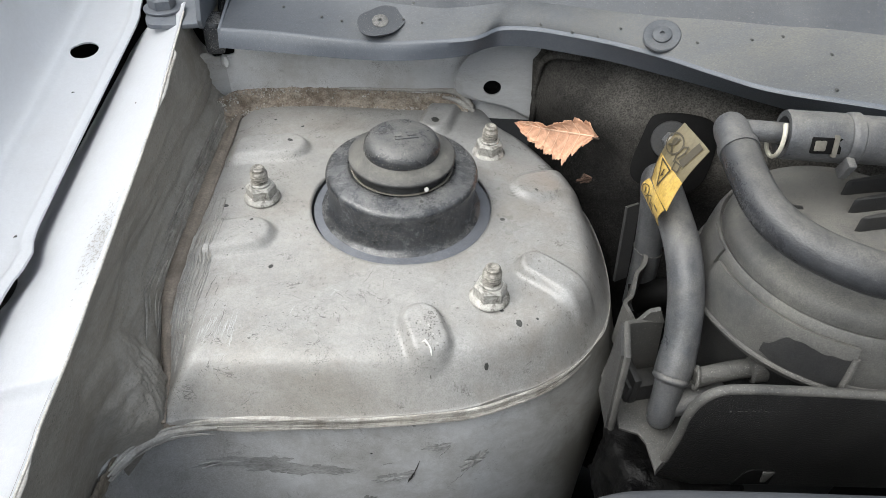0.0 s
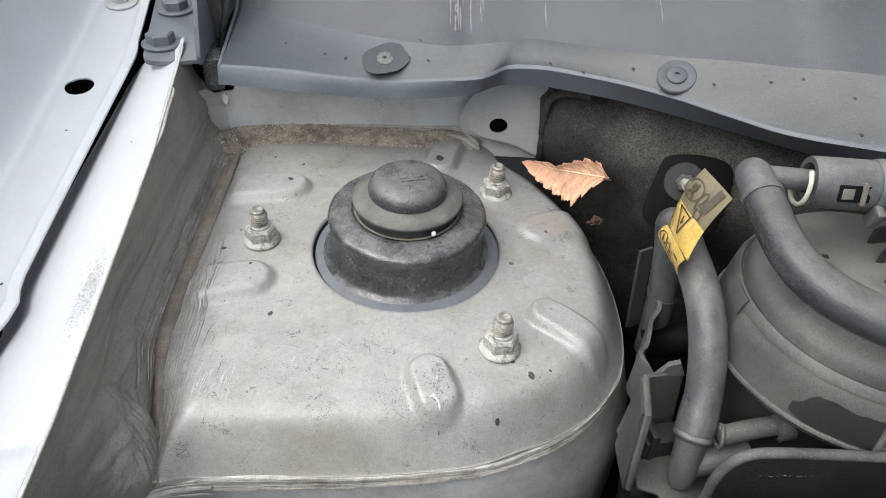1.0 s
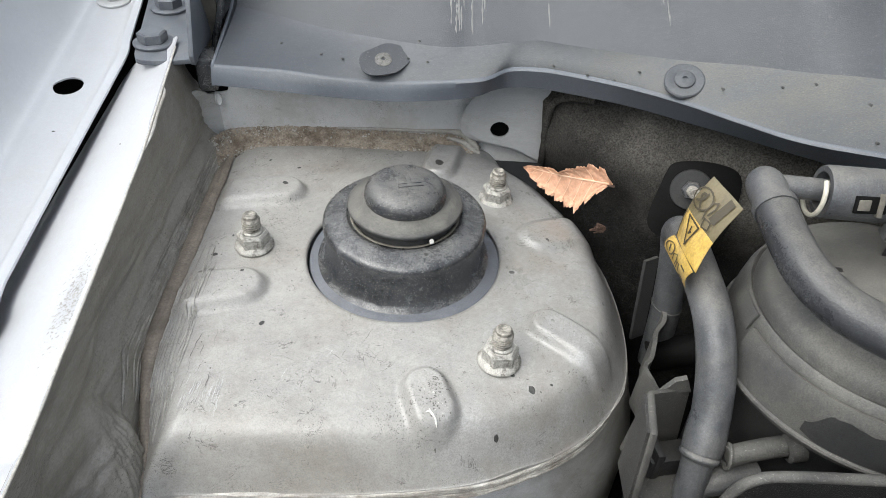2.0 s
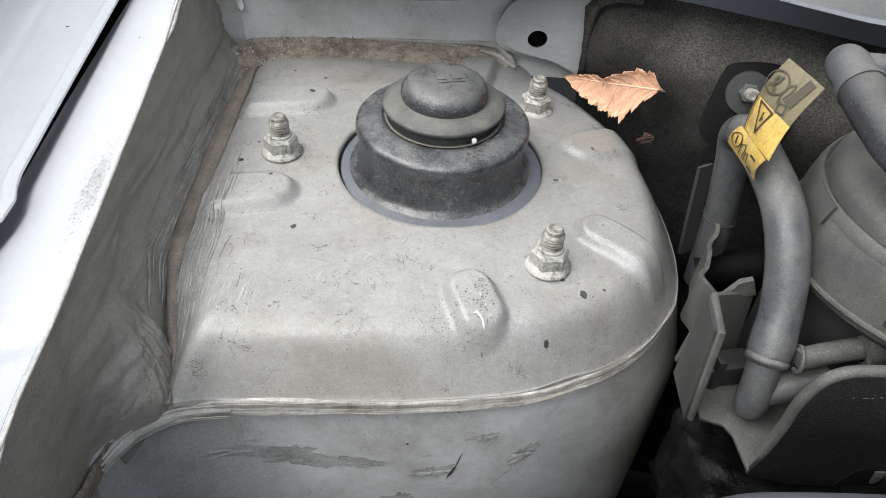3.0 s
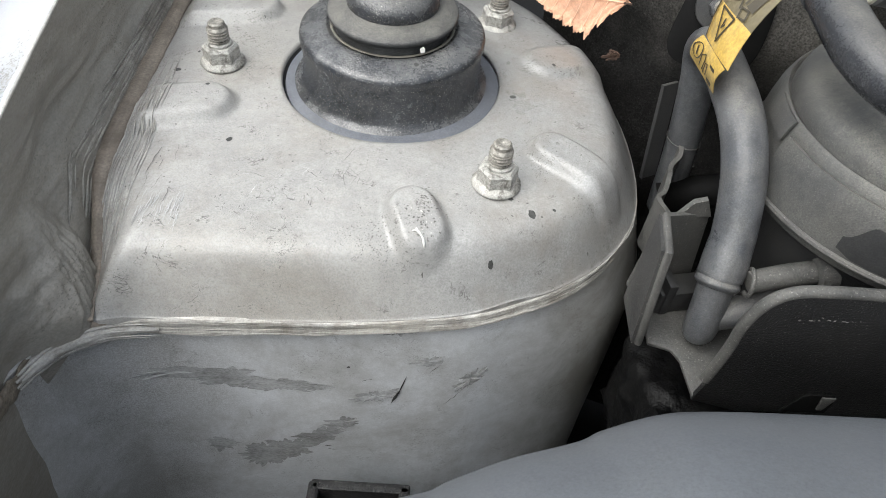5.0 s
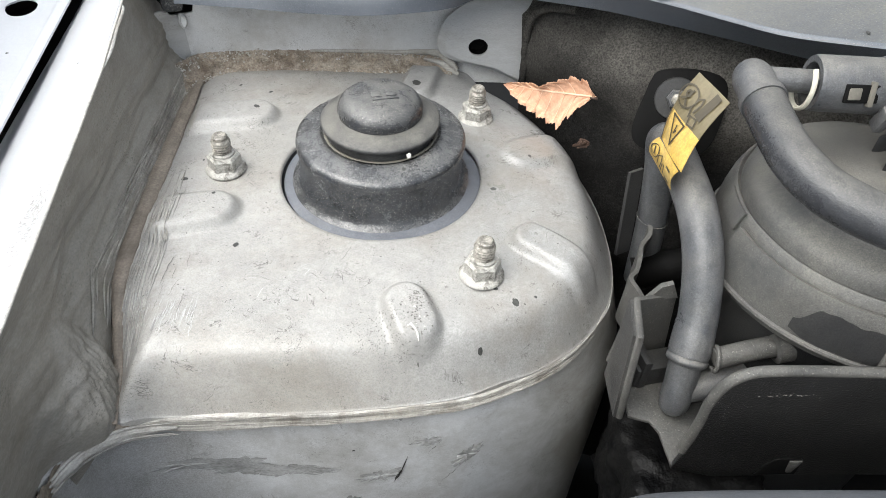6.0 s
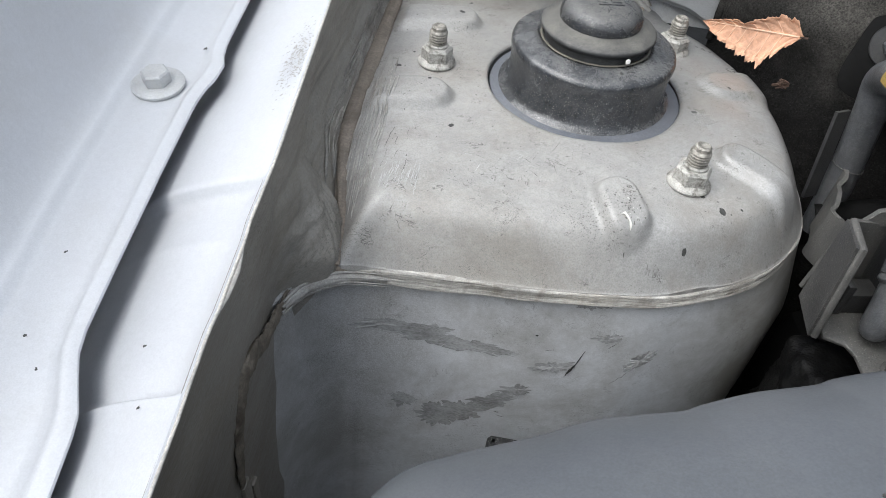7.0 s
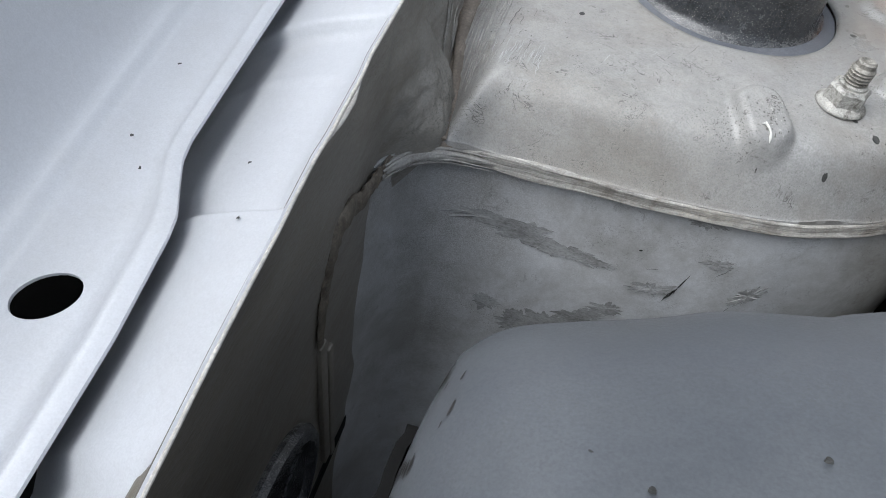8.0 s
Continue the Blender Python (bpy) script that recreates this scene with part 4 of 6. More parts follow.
part("seam_sealer", tube([(-0.1446, 0.1920, -0.0288), (-0.1460, 0.1780, -0.0272), (-0.1466, 0.1620, -0.0245), (-0.1468, 0.1480, -0.0185), (-0.1472, 0.1380, -0.0240), (-0.1478, 0.1295, -0.0450), (-0.1484, 0.1255, -0.0710)], [0.0030, 0.0040, 0.0046, 0.0056, 0.0048, 0.0034, 0.0022], 20, 40, 1, True, 0.42, 0.36), m_crust, apron, "rough brownish sealer along the wall seam", sharp=50)
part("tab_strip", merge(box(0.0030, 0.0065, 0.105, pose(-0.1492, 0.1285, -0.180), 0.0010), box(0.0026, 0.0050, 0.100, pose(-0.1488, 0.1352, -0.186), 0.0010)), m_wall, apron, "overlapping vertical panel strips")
groove = [(gx + 0.0012, gy, gz + 0.0016) for gy, gx, gz in GROOVE[1:-1]]
trough = []
for y in np.linspace(0.2075, 0.300, 60):
    gx, gz = float(np.interp(y, GY, GX)), float(np.interp(y, GY, GZ))
    span = 1 - float(ease((y - 0.262) / 0.03))
    trough.append([(gx - 0.0050 * span - 0.0006, y, gz - 0.0008 * span), (gx - 0.0030 * span, y, gz - 0.0010), (gx - 0.0010, y, gz - 0.0006), (gx + 0.0010, y, gz + 0.0006), (gx + 0.0024, y, gz + 0.0020 + 0.0005 * rough_noise((gx, y, 0), 120))])
part("corner_trough", (np.array(trough).reshape(-1, 3), grid_faces(60, 5)), m_brown, apron, "brownish sealer in the corner trough", sharp=80)
part("brown_groove", tube(groove, [0.0010, 0.0018, 0.0026, 0.0034, 0.0044, 0.0050, 0.0050, 0.0046, 0.0026], 14, 12, 0.50, True, 0.12), m_brown, apron, "brown sealer groove", sharp=80)
tops, ridges = [], []
for k in range(60):
    x0 = -0.1345 + rnd.uniform(-0.002, 0.014)
    y0 = rnd.uniform(0.225, 0.31)
    pts = [(x0 + 0.0015 * math.sin(k + y * 30), y, on_top(x0 + 0.0015 * math.sin(k + y * 30), y) - 0.0001) for y in np.linspace(y0, y0 + rnd.uniform(0.02, 0.05), 7)]
    tops.append(tube(pts, [0.0001] + [rnd.uniform(0.00015, 0.0004) for _ in range(5)] + [0.0001], 6, 3))
for k in range(70):
    y0, ln = rnd.uniform(0.235, 0.40), rnd.uniform(0.02, 0.06)
    q0 = rnd.uniform(0.66, 0.97)
    pts = []
    for y in np.linspace(y0, min(0.435, y0 + ln), 7):
        line, _ = wall_row(y)
        q = (len(line) - 1) * (q0 + 0.01 * math.sin(k + y * 60))
        p = line[int(q)] + (line[min(len(line) - 1, int(q) + 1)] - line[int(q)]) * (q - int(q))
        pts.append((p[0] + 0.0001, y, p[1] + 0.0001))
    ridges.append(tube(pts, [0.0001] + [rnd.uniform(0.0003, 0.0007) for _ in range(5)] + [0.0001], 7, 4))
part("sealer_ridge", merge(*ridges), m_lump, apron, "brushed ridges of sealer along the wall", kind="stuff")
part("brush_mark", merge(*tops), m_sealer, apron, "brush marks beside the groove", kind="stuff")

grommet = thing("rubber_grommet", (-0.150, 0.072, -0.126), "black rubber plug in the inner fender wall", "grommet")
at_g = Matrix(((0, 0, 1, -0.1510), (1, 0, 0, 0.0720), (0, 1, 0, -0.1260), (0, 0, 0, 1)))
part("rim", lathe([(0.0420, 0.0), (0.0430, 0.0035), (0.0415, 0.0062), (0.0370, 0.0070), (0.0345, 0.0056), (0.0335, 0.0030)], 72, at_g), m_rubber, grommet)
part("disc", lathe([(0.0340, 0.0025), (0.0310, 0.0042), (0.0285, 0.0034), (0.0010, 0.0040)], 72, at_g), m_rubber, grommet)

# ---------------------------------------------------------------- outer fender
fender = thing("fender", (-0.21, 0.2, 0.0), "bright silver painted front fender edge with wavy inner flange", "fender")
HOLES = [((-0.2177, 0.4206), 0.0080, 0.0088, 0.0), ((-0.1926, 0.0652), 0.0086, 0.0062, 0.75)]
dense = np.concatenate([np.linspace(0.408, 0.434, 32), np.linspace(0.050, 0.082, 36)])
ys3 = np.unique(np.round(np.concatenate([np.linspace(-0.38, 0.66, 210), np.linspace(0.085, 0.13, 26), np.linspace(0.235, 0.28, 26), dense]), 5))
g, skip = [], []
cols = np.linspace(0, 1, 46)
for y in ys3:
    xe, xc = lerp_row(EDGE, y), lerp_row(CREASE, y)
    ze = 0.010 + 0.10 * y
    row = [(xe - 0.0012, y, ze - 0.0020), (xe + 0.0002, y, ze - 0.0012), (xe, y, ze)]
    for s in cols[1:]:
        x = xe + (xc - xe) * s
        z = ze + 0.0008 * math.sin(math.pi * min(1, s / 0.25)) - 0.0016 * float(ease((s - 0.12) / 0.08)) + 0.0022 * float(ease((s - 0.8) / 0.2))
        row.append((x, y, z))
    z1 = row[-1][2]
    for k, (dx, dz) in enumerate(((0.003, 0.0012), (0.007, 0.0052), (0.012, 0.0130), (0.018, 0.0270), (0.028, 0.0560), (0.044, 0.1050), (0.066, 0.1700), (0.11, 0.230), (0.35, 0.20))):
        row.append((xc - dx, y, z1 + dz))
    g.append(row)
g = np.array(g)
skip = np.zeros((g.shape[0] - 1, g.shape[1] - 1), bool)
for (hx, hy), ra, rb, turn in HOLES:
    co, si = math.cos(turn), math.sin(turn)
    mid = (g[:-1, :-1] + g[1:, 1:]) / 2
    inside = lambda p: ((p[..., 0] - hx) * co + (p[..., 1] - hy) * si) ** 2 / ra ** 2 + ((p[..., 1] - hy) * co - (p[..., 0] - hx) * si) ** 2 / rb ** 2
    cut_here = inside(mid) < 1
    skip |= cut_here
    for i, j in zip(*np.nonzero(cut_here)):
        for a, b in ((i, j), (i + 1, j), (i, j + 1), (i + 1, j + 1)):
            near = [(p, q) for p in (a - 1, a) for q in (b - 1, b)]
            if not all(cut_here[p, q] for p, q in near):
                f = math.sqrt(float(inside(g[a, b])))
                if f > 1e-6:
                    g[a, b, 0], g[a, b, 1] = hx + (g[a, b, 0] - hx) / f, hy + (g[a, b, 1] - hy) / f
part("flange_panel", thick(g, 0.0011, skip), m_fender, fender, sharp=50)


def hex_bolt(name, at, tilt, label, material, r=0.0052, washer=0.0108, height=0.0055, group=""):
    b = thing(name, at, label, "bolt", group)
    m = Matrix.Translation(at) @ pose(0, 0, 0, *tilt)
    part("washer", lathe([(washer * 0.98, 0), (washer, 0.0005), (washer, 0.0013), (washer * 0.93, 0.0018), (r, 0.0020)], 40, m, 0.004), material, b)
    head = part("head", moved(hex_rows(r * 1.12, 0.0018, 0.0018 + height, 0.0008), m), material, b, sharp=20)
    part("head_dish", lathe([(r * 0.86, 0.0018 + height - 0.0001), (r * 0.70, 0.0020 + height), (r * 0.45, 0.0017 + height), (0.0004, 0.0016 + height)], 24, m), material, head)
    return b


hex_bolt("fender_bolt", (-0.2084, 0.2400, 0.0325), (5, -3, 12), "silver painted hex bolt with washer on the fender flange", m_silver_bolt, group="fender bolts")
hex_bolt("fender_bolt", (-0.2240, 0.5215, 0.0608), (5, -3, 30), "silver painted hex bolt with washer on the fender flange", m_silver_bolt, group="fender bolts")
part("fender_dirt", merge(*[flat_blob(x, y, r, i, lambda a, b: 0.0105 + 0.10 * b - 0.0005, 1.4, i) for i, (x, y, r) in enumerate([(-0.2090, 0.3760, 0.0006), (-0.1975, 0.2660, 0.0007), (-0.1925, 0.1080, 0.0004), (-0.2010, 0.1180, 0.0005), (-0.2040, 0.1500, 0.0005)])]), m_spot, fender, kind="stuff")
rnd = random.Random(17)
grime = []
for i in range(330):
    y, s = rnd.gauss(0.257, 0.011), abs(rnd.gauss(0.004, 0.003)) + 0.0015
    x = float(lerp_row(LIP, y)) - s
    grime.append(flat_blob(x, y, rnd.uniform(0.00012, 0.00038), i, lambda p, q: lip_z(q) - 0.415 * (float(lerp_row(LIP, q)) - p) + 0.0009, 1.7, rnd.uniform(0, 3), 7, 0.6))
part("flange_grime", merge(*grime), m_smut, apron, "patch of pale grey grime", kind="stuff")
part("flange_speck", merge(*[flat_blob(x, y, 0.00045, i, lambda a, b: lip_z(b) - 0.415 * (lerp_row(LIP, b) - a) + 0.0008, 1.3, i) for i, (x, y) in enumerate([(-0.1650, 0.1195), (-0.158, 0.099), (-0.168, 0.36), (-0.163, 0.20)])]), m_spot, apron, kind="stuff")

# ---------------------------------------------------------------- rear panel, sealer and bracket plate
rear = thing("rear_panel", (-0.06, 0.46, -0.05), "smooth grey painted rear panel with brown sealer at its foot", "car body")
rear_plan = smooth_path([(-0.1580, 0.4360, 0), (-0.1555, 0.4420, 0), (-0.1510, 0.4465, 0), (-0.1450, 0.4500, 0), (-0.1370, 0.4535, 0), (-0.1260, 0.4575, 0), (-0.1100, 0.4602, 0), (-0.0700, 0.4610, 0), (-0.0200, 0.4612, 0), (0.0300, 0.4612, 0), (0.0850, 0.4600, 0)], 12)
g = []
for x, y, _ in rear_plan:
    row = []
    top_z = 0.036 + 0.027 * float(ease((x + 0.136) / 0.006)) + 0.004 * float(ease((-0.146 - x) / 0.006))
    for s in np.linspace(0, 1, 26):
        z = -0.012 + (top_z + 0.012) * s
        row.append((x, y - 0.11 * (z + 0.012) + 0.0012 * rough_noise((x, 0, z), 20, 2) - 0.005 * float(ease((0.006 - z) / 0.018)), z))
    g.append(row)
g = np.array(g)
turn = int(np.argmax(g[:, 0, 0] > -0.1420))
part("panel", thick(g[turn:], 0.0012), m_lower, rear, sharp=70)
# the panel's paint in a tone between the wall's and its own
part("corner", thick(g[:turn + 1], 0.0012), m_plate, rear, "rounded corner, toned between wall and panel", sharp=70)
band_plan = smooth_path([(-0.1400, 0.4180, 0), (-0.1375, 0.4290, 0), (-0.1310, 0.4390, 0), (-0.1200, 0.4445, 0), (-0.1050, 0.4465, 0), (-0.0700, 0.4475, 0), (-0.0300, 0.4480, 0), (0.0000, 0.4490, 0), (0.0200, 0.4495, 0)], 26)
band, crumbs = [], []
rnd = random.Random(77)
away = np.gradient(band_plan[:, :2], axis=0)
away = np.stack([-away[:, 1], away[:, 0]], 1) / np.linalg.norm(away, axis=1, keepdims=True)
for (x, y, _), (nx, ny) in zip(band_plan, away):
    row = []
    for s in np.linspace(0, 1, 18):
        o = -0.0030 + 0.0165 * s
        px, py = x + nx * o, y + ny * o
        z = -0.0020 + 0.0105 * s ** 1.5 + 0.0008 * math.sin(s * math.pi)
        edge_rough = math.exp(-((s - 0.10) / 0.10) ** 2) + math.exp(-((s - 0.82) / 0.16) ** 2)
        d = 0.0010 * edge_rough * rough_noise((px, py, 0), 230, 3) + 0.0006 * rough_noise((px, py, 2), 110, 2) - 0.004 * (s == 0)
        row.append((px - nx * d * 0.4, py - ny * d * 0.4, z + d))
        if rnd.random() < 0.55 * edge_rough * 0.5:
            q = rnd.uniform(0.0003, 0.0008)
            crumbs.append(lathe([(q, -q * 0.5), (q * 0.9, q * 0.5), (q * 0.3, q * 0.9)], 6, pose(px + rnd.uniform(-1, 1) * 0.0006, py + rnd.uniform(-1, 1) * 0.0006, z + d, rnd.uniform(-40, 40), rnd.uniform(-40, 40), rnd.uniform(0, 90)), 0.2))
    band.append(row)
part("brown_sealer", (np.array(band).reshape(-1, 3), grid_faces(len(band), 18)), m_rust, rear, "rough rust brown sealer band", sharp=80)
part("crumb", merge(*crumbs), m_bead, rear, "pale crumbs on the sealer", kind="stuff")
part("sealer_fold", merge(
    tube([(-0.070, 0.4590, 0.0072), (-0.030, 0.4590, 0.0076), (0.000, 0.4590, 0.0078), (0.012, 0.4580, 0.0070), (0.019, 0.4545, 0.0035), (0.0235, 0.4515, -0.0010)], [0.0008, 0.0014, 0.0018, 0.0024, 0.0026, 0.0020], 12, 8, 1, True, 0.2),
    tube([(0.002, 0.4560, 0.0045), (0.012, 0.4545, 0.0030), (0.019, 0.4520, -0.0002), (0.0245, 0.4500, -0.0030)], [0.0010, 0.0018, 0.0024, 0.0018], 12, 8, 1, True, 0.2)), m_sealer, rear, "folded end of grey sealer")
part("wall_plug", lathe([(0.0045, -0.002), (0.0048, 0.0008), (0.0036, 0.0020), (0.0026, 0.0012), (0.0004, 0.0010)], 24, axis_frame((-0.1415, 0.4455, 0.0325), (0.45, -0.85, 0.2)) @ Matrix.Diagonal((0.5, 0.95, 1, 1)), 0.03), m_lower, rear, "small folded tab")

plate = thing("bracket_plate", (0.05, 0.448, 0.0), "grey painted bracket plate with a round hole", "bracket")
outer = smooth_path([(0.0095, 0.0205), (0.0120, 0.0300), (0.0190, 0.0400), (0.0330, 0.0480), (0.0560, 0.0520), (0.0840, 0.0540)], 5)
low = smooth_path([(0.0760, -0.0110), (0.0660, -0.0070), (0.0580, -0.0025), (0.0480, 0.0020), (0.0400, 0.0042), (0.0310, 0.0062), (0.0200, 0.0090), (0.0120, 0.0135), (0.0095, 0.0205)], 4)
ring_o = np.concatenate([outer, low[:-1]])
hole_c = np.array([0.0352, 0.0192])
away = np.arctan2(*(ring_o - hole_c).T[::-1])
order = np.argsort(away)
ang = np.linspace(-math.pi, math.pi, 96, endpoint=False)
ring_o = np.stack([np.interp(ang, away[order], ring_o[order, k], period=2 * math.pi) for k in (0, 1)], 1)
g = []
for s in np.concatenate([[0], np.linspace(0.05, 1, 14)]):
    inner = hole_c + np.stack([0.0060 * np.cos(ang), 0.0054 * np.sin(ang)], 1)
    p = inner + (ring_o - inner) * s
    row = [(x, 0.4475 - 0.0030 * float(ease((1 - s) / 0.35)) - 0.030 * (x - 0.03) * float(x > 0.03) + 0.25 * (z - 0.02) * 0.2, z) for x, z in p]
    g.append(row + row[:1])
part("plate", thick(np.array(g), 0.0016), m_plate, plate, sharp=60)

# black cup added so that the hole shows shade
part("hole_shade", lathe([(0.0066, 0.0), (0.0066, -0.0100), (0.0005, -0.0105)], 28, axis_frame((0.0352, 0.4455, 0.0192), (0, -1, 0.06))), m_dark, plate, "black cup that gives the hole its shade")

# ---------------------------------------------------------------- cowl panel
cowl = thing("cowl_panel", (0.0, 0.45, 0.05), "dusty charcoal plastic cowl panel below the windscreen", "cowl panel")
LOW = smooth_path([(-0.1366, 0.4240, 0.0530), (-0.0986, 0.4196, 0.0530), (-0.0648, 0.4150, 0.0530), (-0.0314, 0.4112, 0.0541), (0.0000, 0.4084, 0.0582), (0.0160, 0.4105, 0.0602), (0.0250, 0.4157, 0.0614), (0.0349, 0.4177, 0.0627), (0.0509, 0.4137, 0.0648), (0.0660, 0.4054, 0.0668), (0.0943, 0.3873, 0.0705), (0.1195, 0.3667, 0.0737), (0.1424, 0.3470, 0.0767), (0.1650, 0.3270, 0.0795), (0.2000, 0.3020, 0.0830), (0.3000, 0.2700, 0.0850), (0.5000, 0.2500, 0.0850)], 8)
UP = smooth_path([(-0.1359, 0.4278, 0.0635), (-0.0984, 0.4249, 0.0635), (-0.0647, 0.4188, 0.0635), (-0.0315, 0.4150, 0.0644), (-0.0040, 0.4096, 0.0689), (0.0150, 0.4068, 0.0724), (0.0233, 0.4091, 0.0738), (0.0333, 0.4150, 0.0755), (0.0488, 0.4108, 0.0781), (0.0633, 0.4020, 0.0806), (0.0900, 0.3816, 0.0851), (0.1133, 0.3591, 0.0891), (0.1335, 0.3357, 0.0925), (0.1521, 0.3160, 0.0957), (0.1824, 0.2967, 0.1008), (0.2800, 0.2620, 0.1060), (0.5000, 0.2400, 0.1080)], 8)
BEND = smooth_path([(-0.1330, 0.4860, 0.0750), (-0.1128, 0.4783, 0.0750), (-0.0677, 0.4563, 0.0750), (-0.0123, 0.4304, 0.0797), (0.0100, 0.4265, 0.0820), (0.0200, 0.4250, 0.0840), (0.0300, 0.4240, 0.0860), (0.0400, 0.4225, 0.0880), (0.0484, 0.4204, 0.0900), (0.0620, 0.4120, 0.0920), (0.0893, 0.3935, 0.0970), (0.1150, 0.3790, 0.1010), (0.1397, 0.3666, 0.1056), (0.1650, 0.3520, 0.1100), (0.1958, 0.3365, 0.1151), (0.3000, 0.3000, 0.1200), (0.5000, 0.2800, 0.1220)], 8)
g = []
for a, b, c in zip(LOW, UP, BEND):
    out = np.array([0.0, -1.0, 0.0])
    row = [a + (0.001, 0.004, 0.0015), a, a + (b - a) * 0.5 + out * 0.0004, b + (0, 0, -0.0014) + out * 0.0006, b + out * 0.0001 + (0, 0.0004, -0.0003), b + (0, 0.0016, 0.0001)]
    for s in (0.25, 0.5, 0.75, 0.92):
        row.append(b + (c - b) * s + (0, 0, -0.0010 * math.sin(math.pi * s)))
    row.append(c + (0, 0, 0.0004))
    up = np.array([0.0, 0.060, 0.034])
    for s in (0.10, 0.35, 1.0, 2.0, 4.0):
        row.append(c + up * s)
    g.append(row)
g = np.array(g)
part("front_face", thick(g[:, :6], 0.0022), m_cowl, cowl, sharp=45)
part("ledge", thick(g[:, 5:11], 0.0022), m_cowl_dusty, cowl, "dusty flat ledge", sharp=45)
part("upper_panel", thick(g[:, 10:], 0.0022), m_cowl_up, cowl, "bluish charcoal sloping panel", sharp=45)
part("left_end", prism([(0.4240, 0.0525), (0.4278, 0.0635), (0.4560, 0.0690), (0.4860, 0.0750), (0.5460, 0.1050), (0.5460, 0.0950), (0.4860, 0.0650), (0.4560, 0.0590)], 0.002, Matrix(((0, 0, 1, -0.1372), (1, 0, 0, 0), (0, 1, 0, 0), (0, 0, 0, 1))), 0.0004), m_cowl, cowl)


m_oldclip = surface("corroded_clip", (0.10, 0.10, 0.098), 0.6, 0, 0.3, 200, 1500, 0.3, (0.22, 0.21, 0.185), 0.7, 150, 0.15, 0.8, 900)


def on_cowl(x, y):
    k = int(np.argmin(np.abs(UP[:, 0] - x)))
    s = (y - UP[k, 1]) / (BEND[k, 1] - UP[k, 1])
    return float(UP[k, 2] + (BEND[k, 2] - UP[k, 2]) * s)


def cowl_clip(at, way, label, r, old):
    c = thing("push_clip", at, label, "clip", "cowl clips")
    m = axis_frame(at, way)
    disc = part("disc", lathe([(r * 1.0, -0.0006), (r, 0.0008), (r * 0.94, 0.0014), (r * 0.60, 0.0016), (r * 0.52, 0.0012)], 40, m, 0.006), m_oldclip if old else m_cowl_dusty, c)
    part("pin", lathe([(r * 0.50, 0.0006), (r * 0.50, 0.0022), (r * 0.40, 0.0028), (r * 0.12, 0.0028), (r * 0.10, 0.0018)], 32, m), m_oldclip if old else m_cowl_dusty, disc)
    return c


cowl_clip((-0.0380, 0.4262, on_cowl(-0.0380, 0.4262) - 0.0006), (0, -0.42, 1), "corroded dusty push clip on the cowl panel", 0.0098, True)
cowl_clip((0.1135, 0.3685, on_cowl(0.1135, 0.3685) + 0.0006), (-0.25, -0.55, 1), "dusty black push clip on the cowl panel", 0.0098, False)
ring_at = axis_frame((-0.0372, 0.4258, on_cowl(-0.0372, 0.4258) - 0.0007), (0, -0.42, 1))
blot = [(0.0122 * (1 + 0.14 * math.sin(2 * q + 0.4) + 0.03 * math.sin(5 * q)), q) for q in np.linspace(0, 2 * math.pi, 48, endpoint=False)]
part("clip_stain", prism([(r * math.cos(q) * 1.12, r * math.sin(q)) for r, q in blot], 0.0004, ring_at), m_cowl_up, cowl, "dark stain round the clip")
cs = [(-0.0750, 0.4385, 0.0700), (-0.0130, 0.4200, 0.0760), (0.0720, 0.3960, 0.0880), (0.0950, 0.3830, 0.0912), (0.1500, 0.3450, 0.1005), (0.1790, 0.3230, 0.1062), (0.1770, 0.3050, 0.1015), (-0.0620, 0.4330, 0), (-0.0240, 0.4230, 0), (-0.0180, 0.4290, 0), (0.0560, 0.4090, 0), (0.0850, 0.3880, 0), (0.1280, 0.3560, 0), (-0.1000, 0.4500, 0), (0.1620, 0.3400, 0)]
part("cowl_speck", merge(*[lathe([(0.0009, 0.0), (0.0006, 0.0004), (0.0002, 0.0004)], 9, axis_frame((p[0], p[1], on_cowl(p[0], p[1])), (0, -0.4, 1)), 0.2) for p in cs]), m_spot, cowl, kind="stuff")

rnd = random.Random(44)
runs = []
for k in range(16):
    x, s0, ln = rnd.choice((0.000, 0.006, 0.012, 0.060, 0.110)) + rnd.gauss(0, 0.004), rnd.uniform(0.10, 0.5), rnd.uniform(0.1, 0.45)
    q = int(np.argmin(np.abs(BEND[:, 0] - x)))
    mid = [BEND[q] + np.array((rnd.gauss(0, 0.0003), 0.060, 0.034)) * (s0 + ln * u) + np.array((x - BEND[q, 0], 0.0, 0.0001)) for u in np.linspace(0, 1, 7)]
    runs.append(tube(mid, [0.0001] + [rnd.uniform(0.0002, 0.0006) for _ in range(5)] + [0.0001], 6, 3, 0.3))
part("dried_run", merge(*runs), m_run, cowl, "pale dried water runs", kind="stuff")

